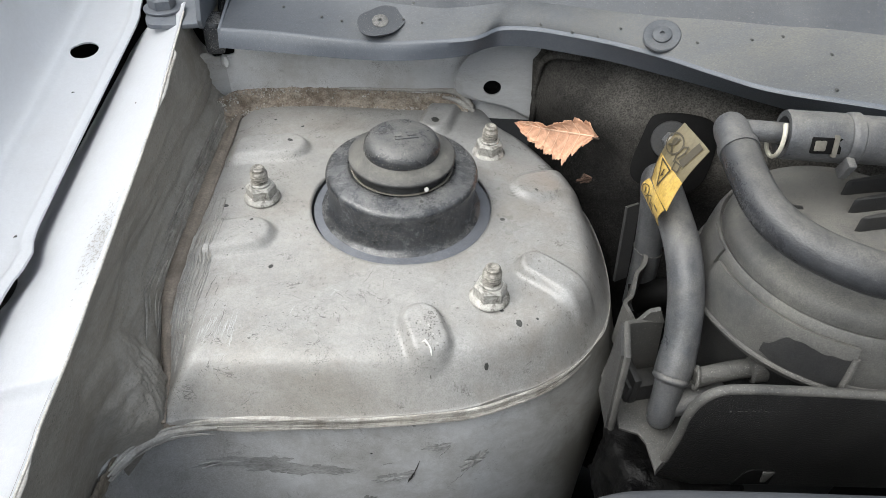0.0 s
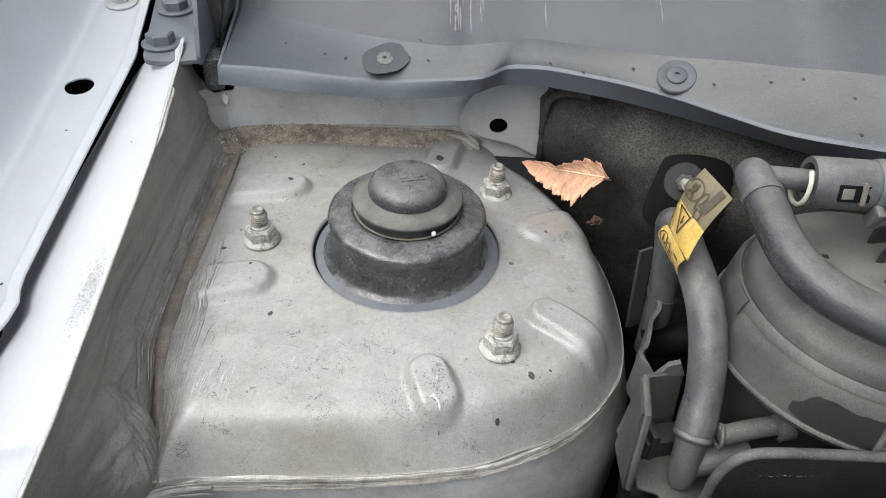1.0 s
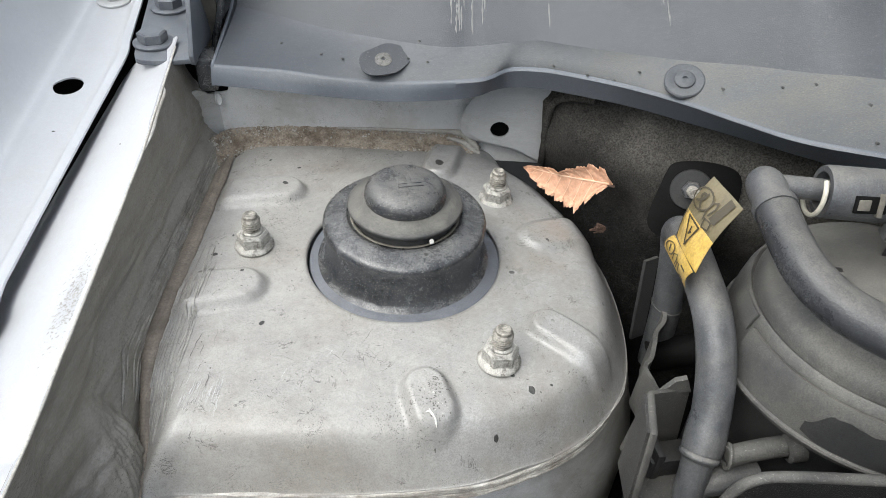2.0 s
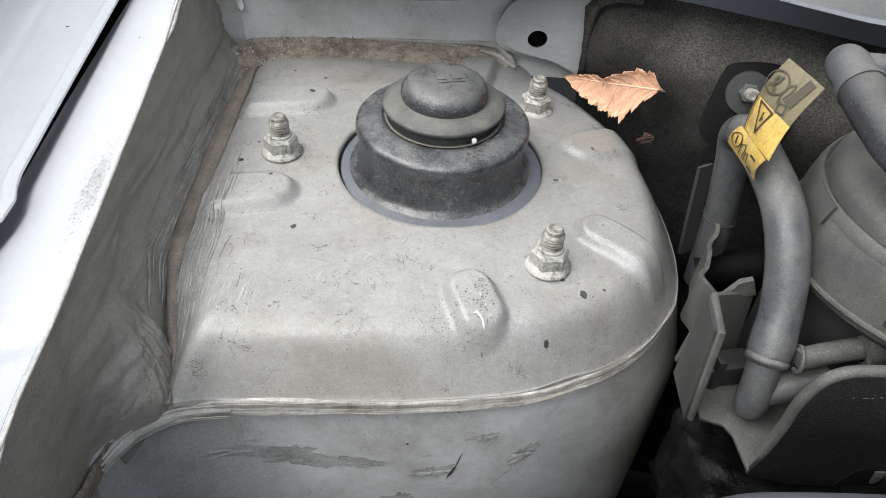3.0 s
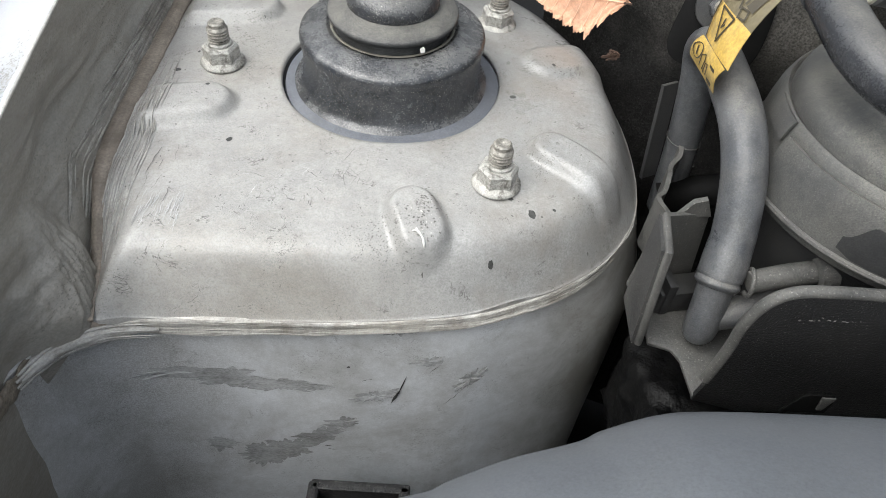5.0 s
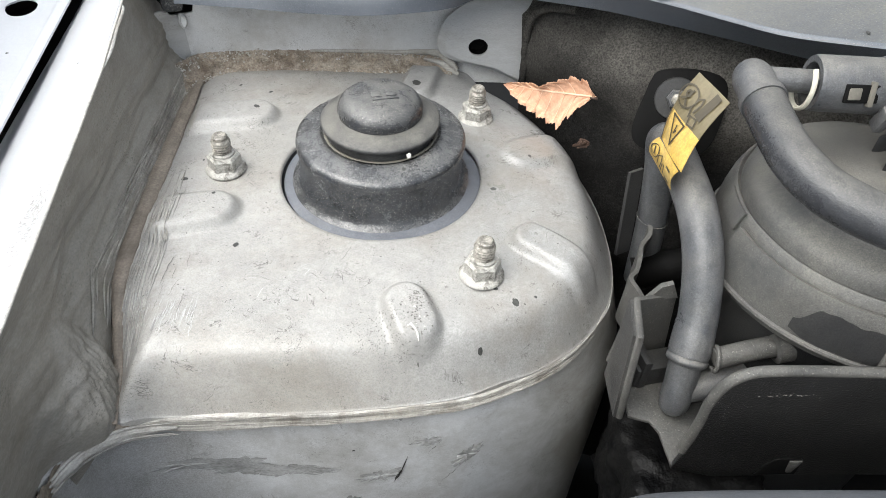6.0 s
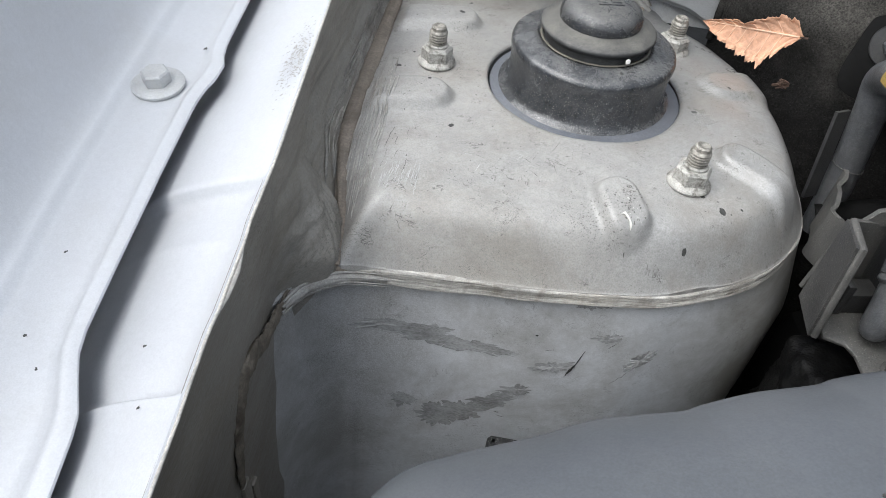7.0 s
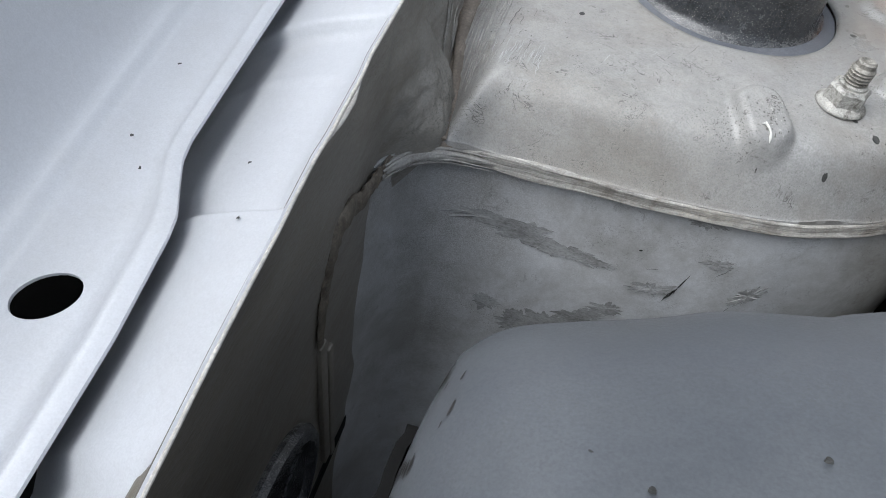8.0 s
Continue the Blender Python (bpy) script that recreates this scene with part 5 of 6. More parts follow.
# ---------------------------------------------------------------- hood hinge foot
hinge = thing("hood_hinge", (-0.168, 0.45, 0.06), "blue grey painted hood hinge foot bolted behind the panel", "hinge")
foot = smooth_path([(-0.1832, 0.4380), (-0.1800, 0.4310), (-0.1740, 0.4290), (-0.1600, 0.4300), (-0.1475, 0.4340)], 4)
foot = [tuple(p) for p in foot] + [(-0.1480, 0.4500), (-0.1680, 0.5300), (-0.2020, 0.5300)]
part("foot_plate", prism(foot, 0.0032, pose(0, 0, 0.0610), 0.0006), m_bolt, hinge)
part("upright", prism([(0.4340, 0.060), (0.4320, 0.066), (0.4460, 0.100), (0.4900, 0.150), (0.5600, 0.150), (0.5600, 0.060)], 0.003, Matrix(((0, 0, 1, -0.1502), (1, 0, 0, 0), (0, 1, 0, 0), (0, 0, 0, 1))) @ Matrix.Rotation(radians(0), 4, "Z"), 0.0006), m_bolt, hinge)
hex_bolt("hinge_bolt", (-0.1757, 0.4510, 0.0645), (0, 0, 20), "blue grey flanged hex bolt on the hinge foot", m_bolt, 0.0076, 0.0118, 0.0062, "hinge bolts")
hex_bolt("hinge_bolt", (-0.1815, 0.5040, 0.0645), (0, 0, 5), "blue grey flanged hex bolt on the hinge foot", m_bolt, 0.0076, 0.0118, 0.0062, "hinge bolts")
seal = thing("rubber_seal", (-0.13, 0.47, 0.06), "dusty tan rubber seal piece beside the hinge", "seal")
g = [[(x + 0.004 * s - 0.004, 0.4700 + 0.006 * math.sin(3 * s) - 0.010 * s, 0.044 + 0.046 * s) for s in np.linspace(0, 1, 10)] for x in np.linspace(-0.1500, -0.1390, 12)]
part("flap", thick(np.array(g), 0.003), m_tan, seal)
part("bulb", tube([(-0.1470, 0.4680, 0.0420), (-0.1440, 0.4670, 0.0600), (-0.1380, 0.4660, 0.0800), (-0.1340, 0.4700, 0.1000)], 0.0022, 10), m_rubber, seal)
part("knuckle", lathe([(0.0090, 0.0), (0.0110, 0.003), (0.0110, 0.010), (0.0080, 0.013)], 28, axis_frame((-0.1440, 0.4830, 0.0880), (0.1, -0.3, 1)) @ Matrix.Diagonal((0.6, 0.6, 1, 1)), cap=True), m_rubber, seal)
# rubber stop that also fills the gap's shade with black
shade_block = thing("rubber_bumper", (-0.147, 0.448, 0.045), "black rubber stop between hinge and cowl panel", "rubber stop")
part("block", box(0.012, 0.020, 0.022, pose(-0.1455, 0.4480, 0.0400, 0, 0, 10), 0.003), m_rubber, shade_block)

# ---------------------------------------------------------------- firewall insulation
felt = thing("insulation_mat", (0.13, 0.40, 0.0), "dark dusty felt insulation mat on the bulkhead", "insulation")
plan = smooth_path([(0.0640, 0.4420, 0), (0.0760, 0.4300, 0), (0.0950, 0.4100, 0), (0.1200, 0.3880, 0), (0.1500, 0.3700, 0), (0.2000, 0.3550, 0), (0.3000, 0.3450, 0), (0.5000, 0.3400, 0)], 10)
g = []
for k, (x, y, _) in enumerate(plan):
    row = []
    for s in np.linspace(0, 1, 40):
        z = -0.34 + (0.41) * s
        puff = 0.004 * rough_noise((x, y, z), 25, 3) - 0.010 * math.sin(math.pi * min(1, max(0, (z - 0.0) / 0.07)))
        back = 0.9 * 0.006 * math.log1p(math.exp((z - 0.028) / 0.006))
        row.append((x + puff * 0.4, y + puff + back - 0.12 * max(0, 0.04 - z) * float(z > -0.1) * 0.3, z))
    g.append(row)
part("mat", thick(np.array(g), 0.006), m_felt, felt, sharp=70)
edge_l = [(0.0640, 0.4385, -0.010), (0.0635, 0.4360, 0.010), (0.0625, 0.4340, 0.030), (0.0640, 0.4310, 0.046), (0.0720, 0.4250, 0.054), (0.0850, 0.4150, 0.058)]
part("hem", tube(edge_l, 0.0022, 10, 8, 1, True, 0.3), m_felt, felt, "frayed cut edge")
screw = thing("washer_screw", (0.131, 0.362, 0.037), "dark metal stud with a broad washer on the insulation mat", "fastener")
sm = axis_frame((0.1322, 0.3625, 0.0350), (-0.22, -0.90, 0.42))
patch = [tuple(p[:2]) for p in smooth_path([(-0.017, 0.006, 0), (-0.013, 0.013, 0), (0.004, 0.016, 0), (0.020, 0.013, 0), (0.024, 0.000, 0), (0.021, -0.022, 0), (0.010, -0.030, 0), (-0.012, -0.029, 0), (-0.021, -0.020, 0), (-0.017, 0.006, 0)], 5)[:-1]]
part("seal_patch", prism(patch, 0.0012, sm @ pose(0.002, 0, -0.0016), 0.0003), m_dark, screw, "black patch behind the washer")
part("washer", lathe([(0.0108, 0.0), (0.0112, 0.0006), (0.0108, 0.0012), (0.0070, 0.0014), (0.0040, 0.0016)], 36, sm), m_plastic, screw)
part("nut", moved(hex_rows(0.0052, 0.0012, 0.0050, 0.001), sm), m_hose, screw, sharp=20)
part("stud", moved(thread(0.0030, 0.004, 0.0140, 0.0012), sm), m_stud, screw, sharp=25)

# ---------------------------------------------------------------- dry leaf and debris
leaf = thing("dry_leaf", (0.075, 0.385, 0.01), "dry orange brown serrated leaf resting at the tower edge", "leaf")
L0, L1, L2 = np.array([0.0490, 0.4125, 0.0130]), np.array([0.0900, 0.3735, 0.0280]), np.array([0.0826, 0.3717, 0.0068])
ax = L1 - L0
side = L2 - L0 - ax * ((L2 - L0) @ ax) / (ax @ ax)
side /= np.linalg.norm(side)
nrm = np.cross(ax, side)
nrm /= np.linalg.norm(nrm)
if nrm[2] < 0:
    nrm = -nrm
n, mcols = 110, 15


def leaf_half(s, sg):
    """The blade's half width at s along the midrib, on its broad (1) or narrow (-1) side."""
    if sg > 0:
        return float(lerp_row([(0, 0.0004), (0.1, 0.0045), (0.2, 0.0085), (0.4, 0.0150), (0.6, 0.0195), (0.68, 0.0212), (0.72, 0.0185), (0.78, 0.0140), (0.86, 0.0085), (0.94, 0.0042), (1, 0.0004)], s))
    return float(lerp_row([(0, 0.0004), (0.1, 0.0016), (0.25, 0.0030), (0.40, 0.0042), (0.47, 0.0020), (0.55, 0.0050), (0.7, 0.0085), (0.8, 0.0108), (0.93, 0.0092), (0.97, 0.0045), (1, 0.0004)], s))


g = []
for i in range(n):
    s = i / (n - 1)
    half_lo, half_up = leaf_half(s, 1), leaf_half(s, -1)
    tooth = 1 - 0.16 * ((s * 9) % 1) - 0.07 * ((s * 27) % 1)
    row = []
    for j in range(mcols):
        u = j / (mcols - 1) * 2 - 1
        wd = (half_lo if u > 0 else half_up) * (tooth if abs(u) > 0.8 else 1)
        curl = 0.003 * u * u + 0.002 * math.sin(5 * s + u) - 0.004 * (s - 0.5) ** 2 * 4
        fold = 0.0006 * math.sin((s * 8 + abs(u) * 2.2) * 2 * math.pi)
        row.append(L0 + ax * s + side * wd * u + nrm * (curl + fold))
    g.append(row)
blade = part("blade", thick(np.array(g), 0.0003), m_leaf, leaf, sharp=80)
veins = [tube([L0 + ax * s + nrm * (0.0006 + 0.002 * math.sin(5 * s) - 0.004 * (s - 0.5) ** 2 * 4) for s in np.linspace(0.02, 1, 9)], [0.0003] * 4 + [0.0005] * 5, 6, 4)]
for k in range(7):
    s = 0.16 + 0.11 * k
    for sg in (-1, 1):
        pts = []
        for u in np.linspace(0, 0.85, 5):
            ss = s - 0.10 * u
            half = leaf_half(max(0.01, ss), sg)
            pts.append(L0 + ax * ss + side * half * u * sg + nrm * (0.0007 + 0.003 * u * u + 0.002 * math.sin(5 * ss + u * sg) - 0.004 * (ss - 0.5) ** 2 * 4))
        veins.append(tube(pts, 0.00022, 5, 3))
part("vein", merge(*veins), m_vein, blade, "pale veins")
part("stalk", tube([L1, L1 + ax * 0.03 + nrm * 0.0005, L1 + ax * 0.07 - nrm * 0.0005], [0.0005, 0.0005, 0.0008], 7), m_twig, leaf)
crumb = thing("leaf_crumbs", (0.090, 0.365, 0.0), "small reddish brown plant crumbs", "debris")
rnd = random.Random(21)
bits = [tube([(0.0885 + rnd.gauss(0, 0.0018), 0.3660 + rnd.gauss(0, 0.0018), 0.003 + rnd.gauss(0, 0.0015)) for _ in range(4)], 0.0005, 6, 4) for _ in range(9)]
part("bits", merge(*bits), m_twig, crumb, kind="stuff")

# ---------------------------------------------------------------- looped hose with tag
loop_hose = thing("coolant_hose", (0.10, 0.215, -0.03), "grey rubber hose bent into a loop with a barbed elbow", "hose")
HP = [(0.1245, 0.3230, -0.0600), (0.1225, 0.3240, -0.0200), (0.1195, 0.3270, 0.0150), (0.1152, 0.3245, 0.0345), (0.1112, 0.3050, 0.0455), (0.1095, 0.2830, 0.0475), (0.1098, 0.2600, 0.0435), (0.1102, 0.2435, 0.0320), (0.1098, 0.2320, 0.0160), (0.1075, 0.2240, 0.0055), (0.1058, 0.2200, 0.0005)]
part("rubber_tube", tube(HP, [0.0080, 0.0080, 0.0081, 0.0082, 0.0082, 0.0082, 0.0082, 0.0082, 0.0081, 0.0082, 0.0078], 28, 12), m_hose, loop_hose, sharp=80)
part("swelling", tube([(0.1090, 0.2290, 0.0115), (0.1075, 0.2240, 0.0055), (0.1060, 0.2205, 0.0012)], [0.0081, 0.0086, 0.0084], 28, 8), m_hose, loop_hose, "swollen hose end", sharp=80)
part("end_ring", tube([(0.1060, 0.2205, 0.0014), (0.1057, 0.2198, 0.0002), (0.1054, 0.2190, -0.0010), (0.1051, 0.2183, -0.0020)], [0.0076, 0.0084, 0.0084, 0.0074], 28, 4), m_hose, loop_hose, "moulded end ring", sharp=60)
part("elbow", merge(tube([(0.1056, 0.2195, -0.0010), (0.1048, 0.2160, -0.0100), (0.1040, 0.2130, -0.0180), (0.1038, 0.2120, -0.0235), (0.1040, 0.2118, -0.0255)], [0.0068, 0.0066, 0.0066, 0.0056, 0.0030], 24, 6),
                    tube([(0.1045, 0.2145, -0.0150), (0.1120, 0.2150, -0.0140), (0.1220, 0.2160, -0.0110), (0.1320, 0.2170, -0.0090)], 0.0060, 20, 5)), m_hose, loop_hose, "grey plastic pipe elbow", sharp=50)
part("wire_tie", tube([(0.1221 + 0.0084 * math.cos(a), 0.3240 + 0.0084 * math.sin(a), -0.0150 - 0.001 * math.cos(a)) for a in np.linspace(2.6, 6.2, 14)], 0.0003, 6, 3), m_bracket, loop_hose, "thin pale wire tie")

tag = thing("warning_tag", (0.10, 0.28, 0.05), "yellow paper warning tag with black symbols wrapped round the hose", "tag")
TL, TB, TT, TR = (np.array(p) for p in ((0.0985, 0.2905, 0.0600), (0.0985, 0.2640, 0.0620), (0.1090, 0.2965, 0.0870), (0.1125, 0.2745, 0.0872)))


def tag_at(u, w, lift=0.0):
    """A point on the tag: u across it, w along it from the hose."""
    p = (TL + (TT - TL) * w) * (1 - u) + (TB + (TR - TB) * w) * u
    nn = np.cross(TB - TL, TT - TL)
    nn /= np.linalg.norm(nn)
    if nn[0] > 0:
        nn = -nn
    return p + nn * (0.0022 * math.sin(math.pi * w) + 0.0010 * math.sin(math.pi * u + 2 * w) + lift)


g = np.array([[tag_at(u, w) for w in np.linspace(0, 0.46, 12)] for u in np.linspace(0, 1, 14)])
part("yellow_part", thick(g, 0.0003), m_tag, tag, sharp=80)
g = np.array([[tag_at(u, w) for w in np.linspace(0.46, 1.02, 14)] for u in np.linspace(0, 1, 14)])
part("faded_end", thick(g, 0.0003), m_tagtop, tag, "browned faded end", sharp=80)
W1, W2 = np.array((0.0982, 0.2975, 0.0478)), np.array((0.0995, 0.2690, 0.0490))


def wrap_at(u, v, lift=0.0):
    """A point on the tag's lower part: u across it, v from the fold down round the hose."""
    p = (TL + (W1 - TL) * v) * (1 - u) + (TB + (W2 - TB) * v) * u
    return p + np.array((-1.0, -0.1, 0.35)) * (0.0022 * math.sin(math.pi * (0.15 + 0.85 * v)) + lift)


g = np.array([[wrap_at(u, v) for v in np.linspace(0, 1, 12)] for u in np.linspace(0, 1, 14)])
part("wrapped_band", thick(g, 0.0003), m_tag, tag, "band wrapped round the hose", sharp=80)


def tag_line(points, width=0.0008, closed=False, where=None):
    pts = [np.array(p) for p in points] + ([np.array(points[0])] if closed else [])
    out = []
    for a, b in zip(pts, pts[1:]):
        d = b - a
        ln = np.linalg.norm(d * (0.027, 0.037)) + 1e-9
        nn = np.array([-d[1] * 0.037 / 0.027, d[0] * 0.027 / 0.037])
        nn = nn / (np.linalg.norm(nn * (0.027, 0.037)) + 1e-9) * width / 2
        e = d / ln * width / 2
        out.append(([(where or tag_at)(*(q), 0.0007) for q in (a - nn - e, b - nn + e, b + nn + e, a + nn - e)], [(0, 1, 2, 3)]))
    return merge(*out)


ring = lambda u, w, ru, rw, n=20: [(u + ru * math.cos(2 * math.pi * k / n), w + rw * math.sin(2 * math.pi * k / n)) for k in range(n)]
sym = [tag_line([(0.20, 0.44), (0.58, 0.43), (0.43, 0.10)], 0.0010, True), tag_line([(0.42, 0.36), (0.42, 0.26), (0.46, 0.30)], 0.0009),
       tag_line(ring(0.22, 0.73, 0.25, 0.15), 0.0009, True), tag_line(ring(0.20, 0.76, 0.05, 0.035), 0.0013, True), tag_line([(0.30, 0.62), (0.20, 0.70), (0.12, 0.66)], 0.0013), tag_line([(0.20, 0.70), (0.26, 0.82)], 0.0012),
       tag_line([(0.52, 0.56), (0.46, 0.66), (0.48, 0.80), (0.56, 0.84), (0.60, 0.76), (0.56, 0.64)], 0.0009),
       tag_line([(0.55, 0.58), (0.72, 0.60), (0.76, 0.50), (0.60, 0.47)], 0.0008, True), tag_line([(0.72, 0.68), (0.76, 0.92)], 0.0050)]
for k in range(9):
    w = 0.02 + 0.052 * k
    sym.append(tag_line([(0.05, w), (0.05, w + 0.030)], 0.0010))
sym += [tag_line(ring(0.22, 0.45, 0.15, 0.30), 0.0009, True, wrap_at), tag_line([(0.18, 0.30), (0.24, 0.60)], 0.0012, False, wrap_at), tag_line([(0.42, 0.80), (0.40, 0.40), (0.48, 0.24), (0.55, 0.40), (0.53, 0.80)], 0.0008, False, wrap_at),
        tag_line([(0.58, 0.85), (0.60, 0.45), (0.66, 0.40), (0.68, 0.80)], 0.0008, False, wrap_at), tag_line([(0.80, 0.35), (0.82, 0.85)], 0.0048, False, wrap_at)]
part("symbol", merge(*sym), m_ink, tag, "black printed warning symbols", kind="stuff")

# ---------------------------------------------------------------- round housing with the large hose and connector
DX, DY = 0.1830, 0.2565
housing = thing("round_housing", (DX, DY, -0.06), "dusty black plastic round housing with stepped rim", "housing")
dm = pose(DX, DY, 0)
part("lower_body", lathe([(0.054, -0.10), (0.056, 0.0), (0.0580, 0.014), (0.0590, 0.0185)], 96, dm, cap=True), m_plastic, housing)
part("rim_flange", lathe([(0.0585, 0.0180), (0.0630, 0.0192), (0.0637, 0.0222), (0.0633, 0.0244), (0.0622, 0.0256), (0.0610, 0.0258)], 128, dm), m_dome, housing, "pale dusty rim", sharp=50)
part("shoulder", lathe([(0.0616, 0.0252), (0.0611, 0.0300), (0.0603, 0.0380), (0.0591, 0.0450), (0.0576, 0.0490), (0.0565, 0.0502), (0.0557, 0.0498), (0.0553, 0.0488)], 128, dm, 0.002), m_dome, housing, sharp=60)
lid = part("lid", lathe([(0.0550, 0.0478), (0.0546, 0.0520), (0.0536, 0.0555), (0.0505, 0.0585), (0.0440, 0.0605), (0.0300, 0.0620), (0.0010, 0.0625)], 128, dm, 0.0015), m_dome, housing, "dusty round lid", sharp=60)
for rx, ry in ((0.1840, 0.2790), (0.1815, 0.2655), (0.1785, 0.2525)):
    wedge = prism([(0.0, 0.0), (0.0030, -0.0012), (0.050, -0.0030), (0.050, 0.0030), (0.0030, 0.0010)], 0.0130, pose(rx, ry, 0.0570, 0, 0, 14), 0.0008)
    part("rib", wedge, m_plastic, lid)
part("lid_arc", tube([(DX + 0.036 * math.cos(a), DY + 0.036 * math.sin(a), 0.0604) for a in np.radians(np.linspace(158, 262, 16))], 0.0016, 10, 4), m_dome, lid, "raised arc on the lid", sharp=80)
part("lid_notch", box(0.012, 0.0035, 0.003, pose(DX - 0.026, DY + 0.013, 0.0595, 0, 0, -8), 0.001), m_plastic, lid)
ang = np.radians(np.linspace(188, 252, 46))
rec = [[(DX + r * math.cos(a), DY + r * math.sin(a), z) for a in ang] for r, z in ((0.0632, 0.0256), (0.0630, 0.0290), (0.0623, 0.0360), (0.0612, 0.0430), (0.0598, 0.0466))]
part("side_pad", thick(np.array(rec), 0.002), m_dome, housing, "raised pad on the shoulder", sharp=50)
clean = []
for k, a in enumerate(np.radians(np.linspace(222, 250.5, 30))):
    cut_in = float(ease((29 - k) / 9.0)) if k > 20 else 1.0
    lo_r = 0.06 + 0.10 * float(ease((6 - k) / 6)) + 0.03 * rough_noise((k * 0.12, 0, 1), 1.0, 2)
    hi_r = 0.74 - 0.35 * float(ease((7 - k) / 7)) + 0.05 * rough_noise((k * 0.12, 4, 1), 1.0, 2)
    line = []
    for v in np.linspace(lo_r, max(lo_r + 0.05, hi_r), 8):
        r, z = np.interp(v, [0, 0.2, 0.5, 0.8, 1], [0.0632, 0.0630, 0.0623, 0.0612, 0.0598]), np.interp(v, [0, 0.2, 0.5, 0.8, 1], [0.0256, 0.0290, 0.0360, 0.0430, 0.0466])
        line.append((DX + (r + 0.0024) * math.cos(a), DY + (r + 0.0024) * math.sin(a), z + 0.0001))
    clean.append(line)
part("rubbed_patch", (np.array(clean).reshape(-1, 3), grid_faces(30, 8)), m_plastic, housing, "dark patch rubbed clean of dust", sharp=80)
part("pad_edge", merge(tube([(DX + r * math.cos(ang[-1]), DY + r * math.sin(ang[-1]), z) for r, z in ((0.0656, 0.0240), (0.0652, 0.0290), (0.0644, 0.0360), (0.0630, 0.0430))], 0.0014, 8, 4),
                       tube([(DX + 0.0654 * math.cos(a), DY + 0.0654 * math.sin(a), 0.0246) for a in ang[::3]], 0.0013, 8, 4),
                       tube([(DX + r * math.cos(ang[0]), DY + r * math.sin(ang[0]), z) for r, z in ((0.0640, 0.0245), (0.0632, 0.0300), (0.0622, 0.0370), (0.0606, 0.0445))], 0.0010, 8, 4)), m_bracket, housing, "worn pale edge")
notch = [[(DX + r * math.cos(a), DY + r * math.sin(a), z) for a in np.radians(np.linspace(166, 184, 10))] for r, z in ((0.0600, 0.0420), (0.0588, 0.0470), (0.0574, 0.0500))]
part("index_mark", thick(np.array(notch), 0.001), m_dome, housing)

big = thing("vacuum_hose", (0.13, 0.27, 0.06), "thick grey rubber hose curving over the round housing", "hose")
BH = [(0.1257, 0.2740, 0.0892), (0.1256, 0.2583, 0.0870), (0.1266, 0.2422, 0.0850), (0.1318, 0.2285, 0.0830), (0.1409, 0.2174, 0.0820), (0.1530, 0.2096, 0.0810), (0.1640, 0.2058, 0.0800), (0.1900, 0.2025, 0.0770), (0.2150, 0.2020, 0.0720), (0.2500, 0.2050, 0.0650)]
part("rubber_tube", tube(BH, [0.0081, 0.0080, 0.0081, 0.0083, 0.0085, 0.0087, 0.0088, 0.0090, 0.0090, 0.0090], 30, 12), m_hose_dark, big, sharp=80)
part("end_lip", tube([(0.1257, 0.2755, 0.0894), (0.1257, 0.2720, 0.0889)], 0.0087, 28, 2), m_hose, big)
pipe = thing("pipe_elbow", (0.1265, 0.285, 0.09), "grey plastic pipe elbow plugged into the connector", "pipe elbow")
part("elbow_body", tube([(0.1257, 0.2720, 0.0889), (0.1259, 0.2800, 0.0900), (0.1263, 0.2870, 0.0905), (0.1266, 0.2920, 0.0900), (0.1268, 0.2938, 0.0895)], [0.0074, 0.0077, 0.0077, 0.0064, 0.0030], 26, 8), m_hose, pipe, sharp=60)
part("spigot", tube([(0.1270, 0.2875, 0.0908), (0.1365, 0.2855, 0.0915), (0.1500, 0.2830, 0.0920)], 0.0047, 22, 5), m_hose, pipe)
conn = thing("quick_connector", (0.165, 0.280, 0.085), "grey plastic quick connector with a pale locking clip", "connector")
c0, c1 = np.array([0.1475, 0.2825, 0.0920]), np.array([0.1740, 0.2795, 0.0925])
way = c1 - c0
cm = axis_frame(c0, way)
part("socket", lathe([(0.0075, 0.004), (0.0080, -0.0005), (0.0104, -0.0005), (0.0109, 0.0010), (0.0109, 0.0240), (0.0104, 0.0255), (0.0098, 0.0260)], 44, cm), m_hose, conn, sharp=50)
part("rear_body", lathe([(0.0098, 0.025), (0.0114, 0.0262), (0.0116, 0.0275), (0.0116, 0.0300), (0.0106, 0.0308), (0.0104, 0.110), (0.0090, 0.112)], 44, cm), m_hose, conn, sharp=50)
part("locking_clip", tube([c0 - way * 0.12 + np.array((-0.0012 * math.cos(a), -0.0100 * math.cos(a), 0.0100 * math.sin(a))) for a in np.linspace(-2.3, 1.0, 9)], 0.0010, 8, 5), m_clip, conn, "pale nylon retaining clip")
part("key_rib", merge(box(0.004, 0.006, 0.010, pose(0.1725, 0.2700, 0.0800, 20, 0, 0), 0.001)), m_hose, conn)
win = axis_frame(c0 + way * 0.50 + np.array((0, -0.0098, 0.0020)), (0, -1, 0.35))
# black slab for the shade inside the connector's window
recess = part("window_shade_slab", box(0.013, 0.007, 0.0016, win, 0.0004), m_dark, conn)
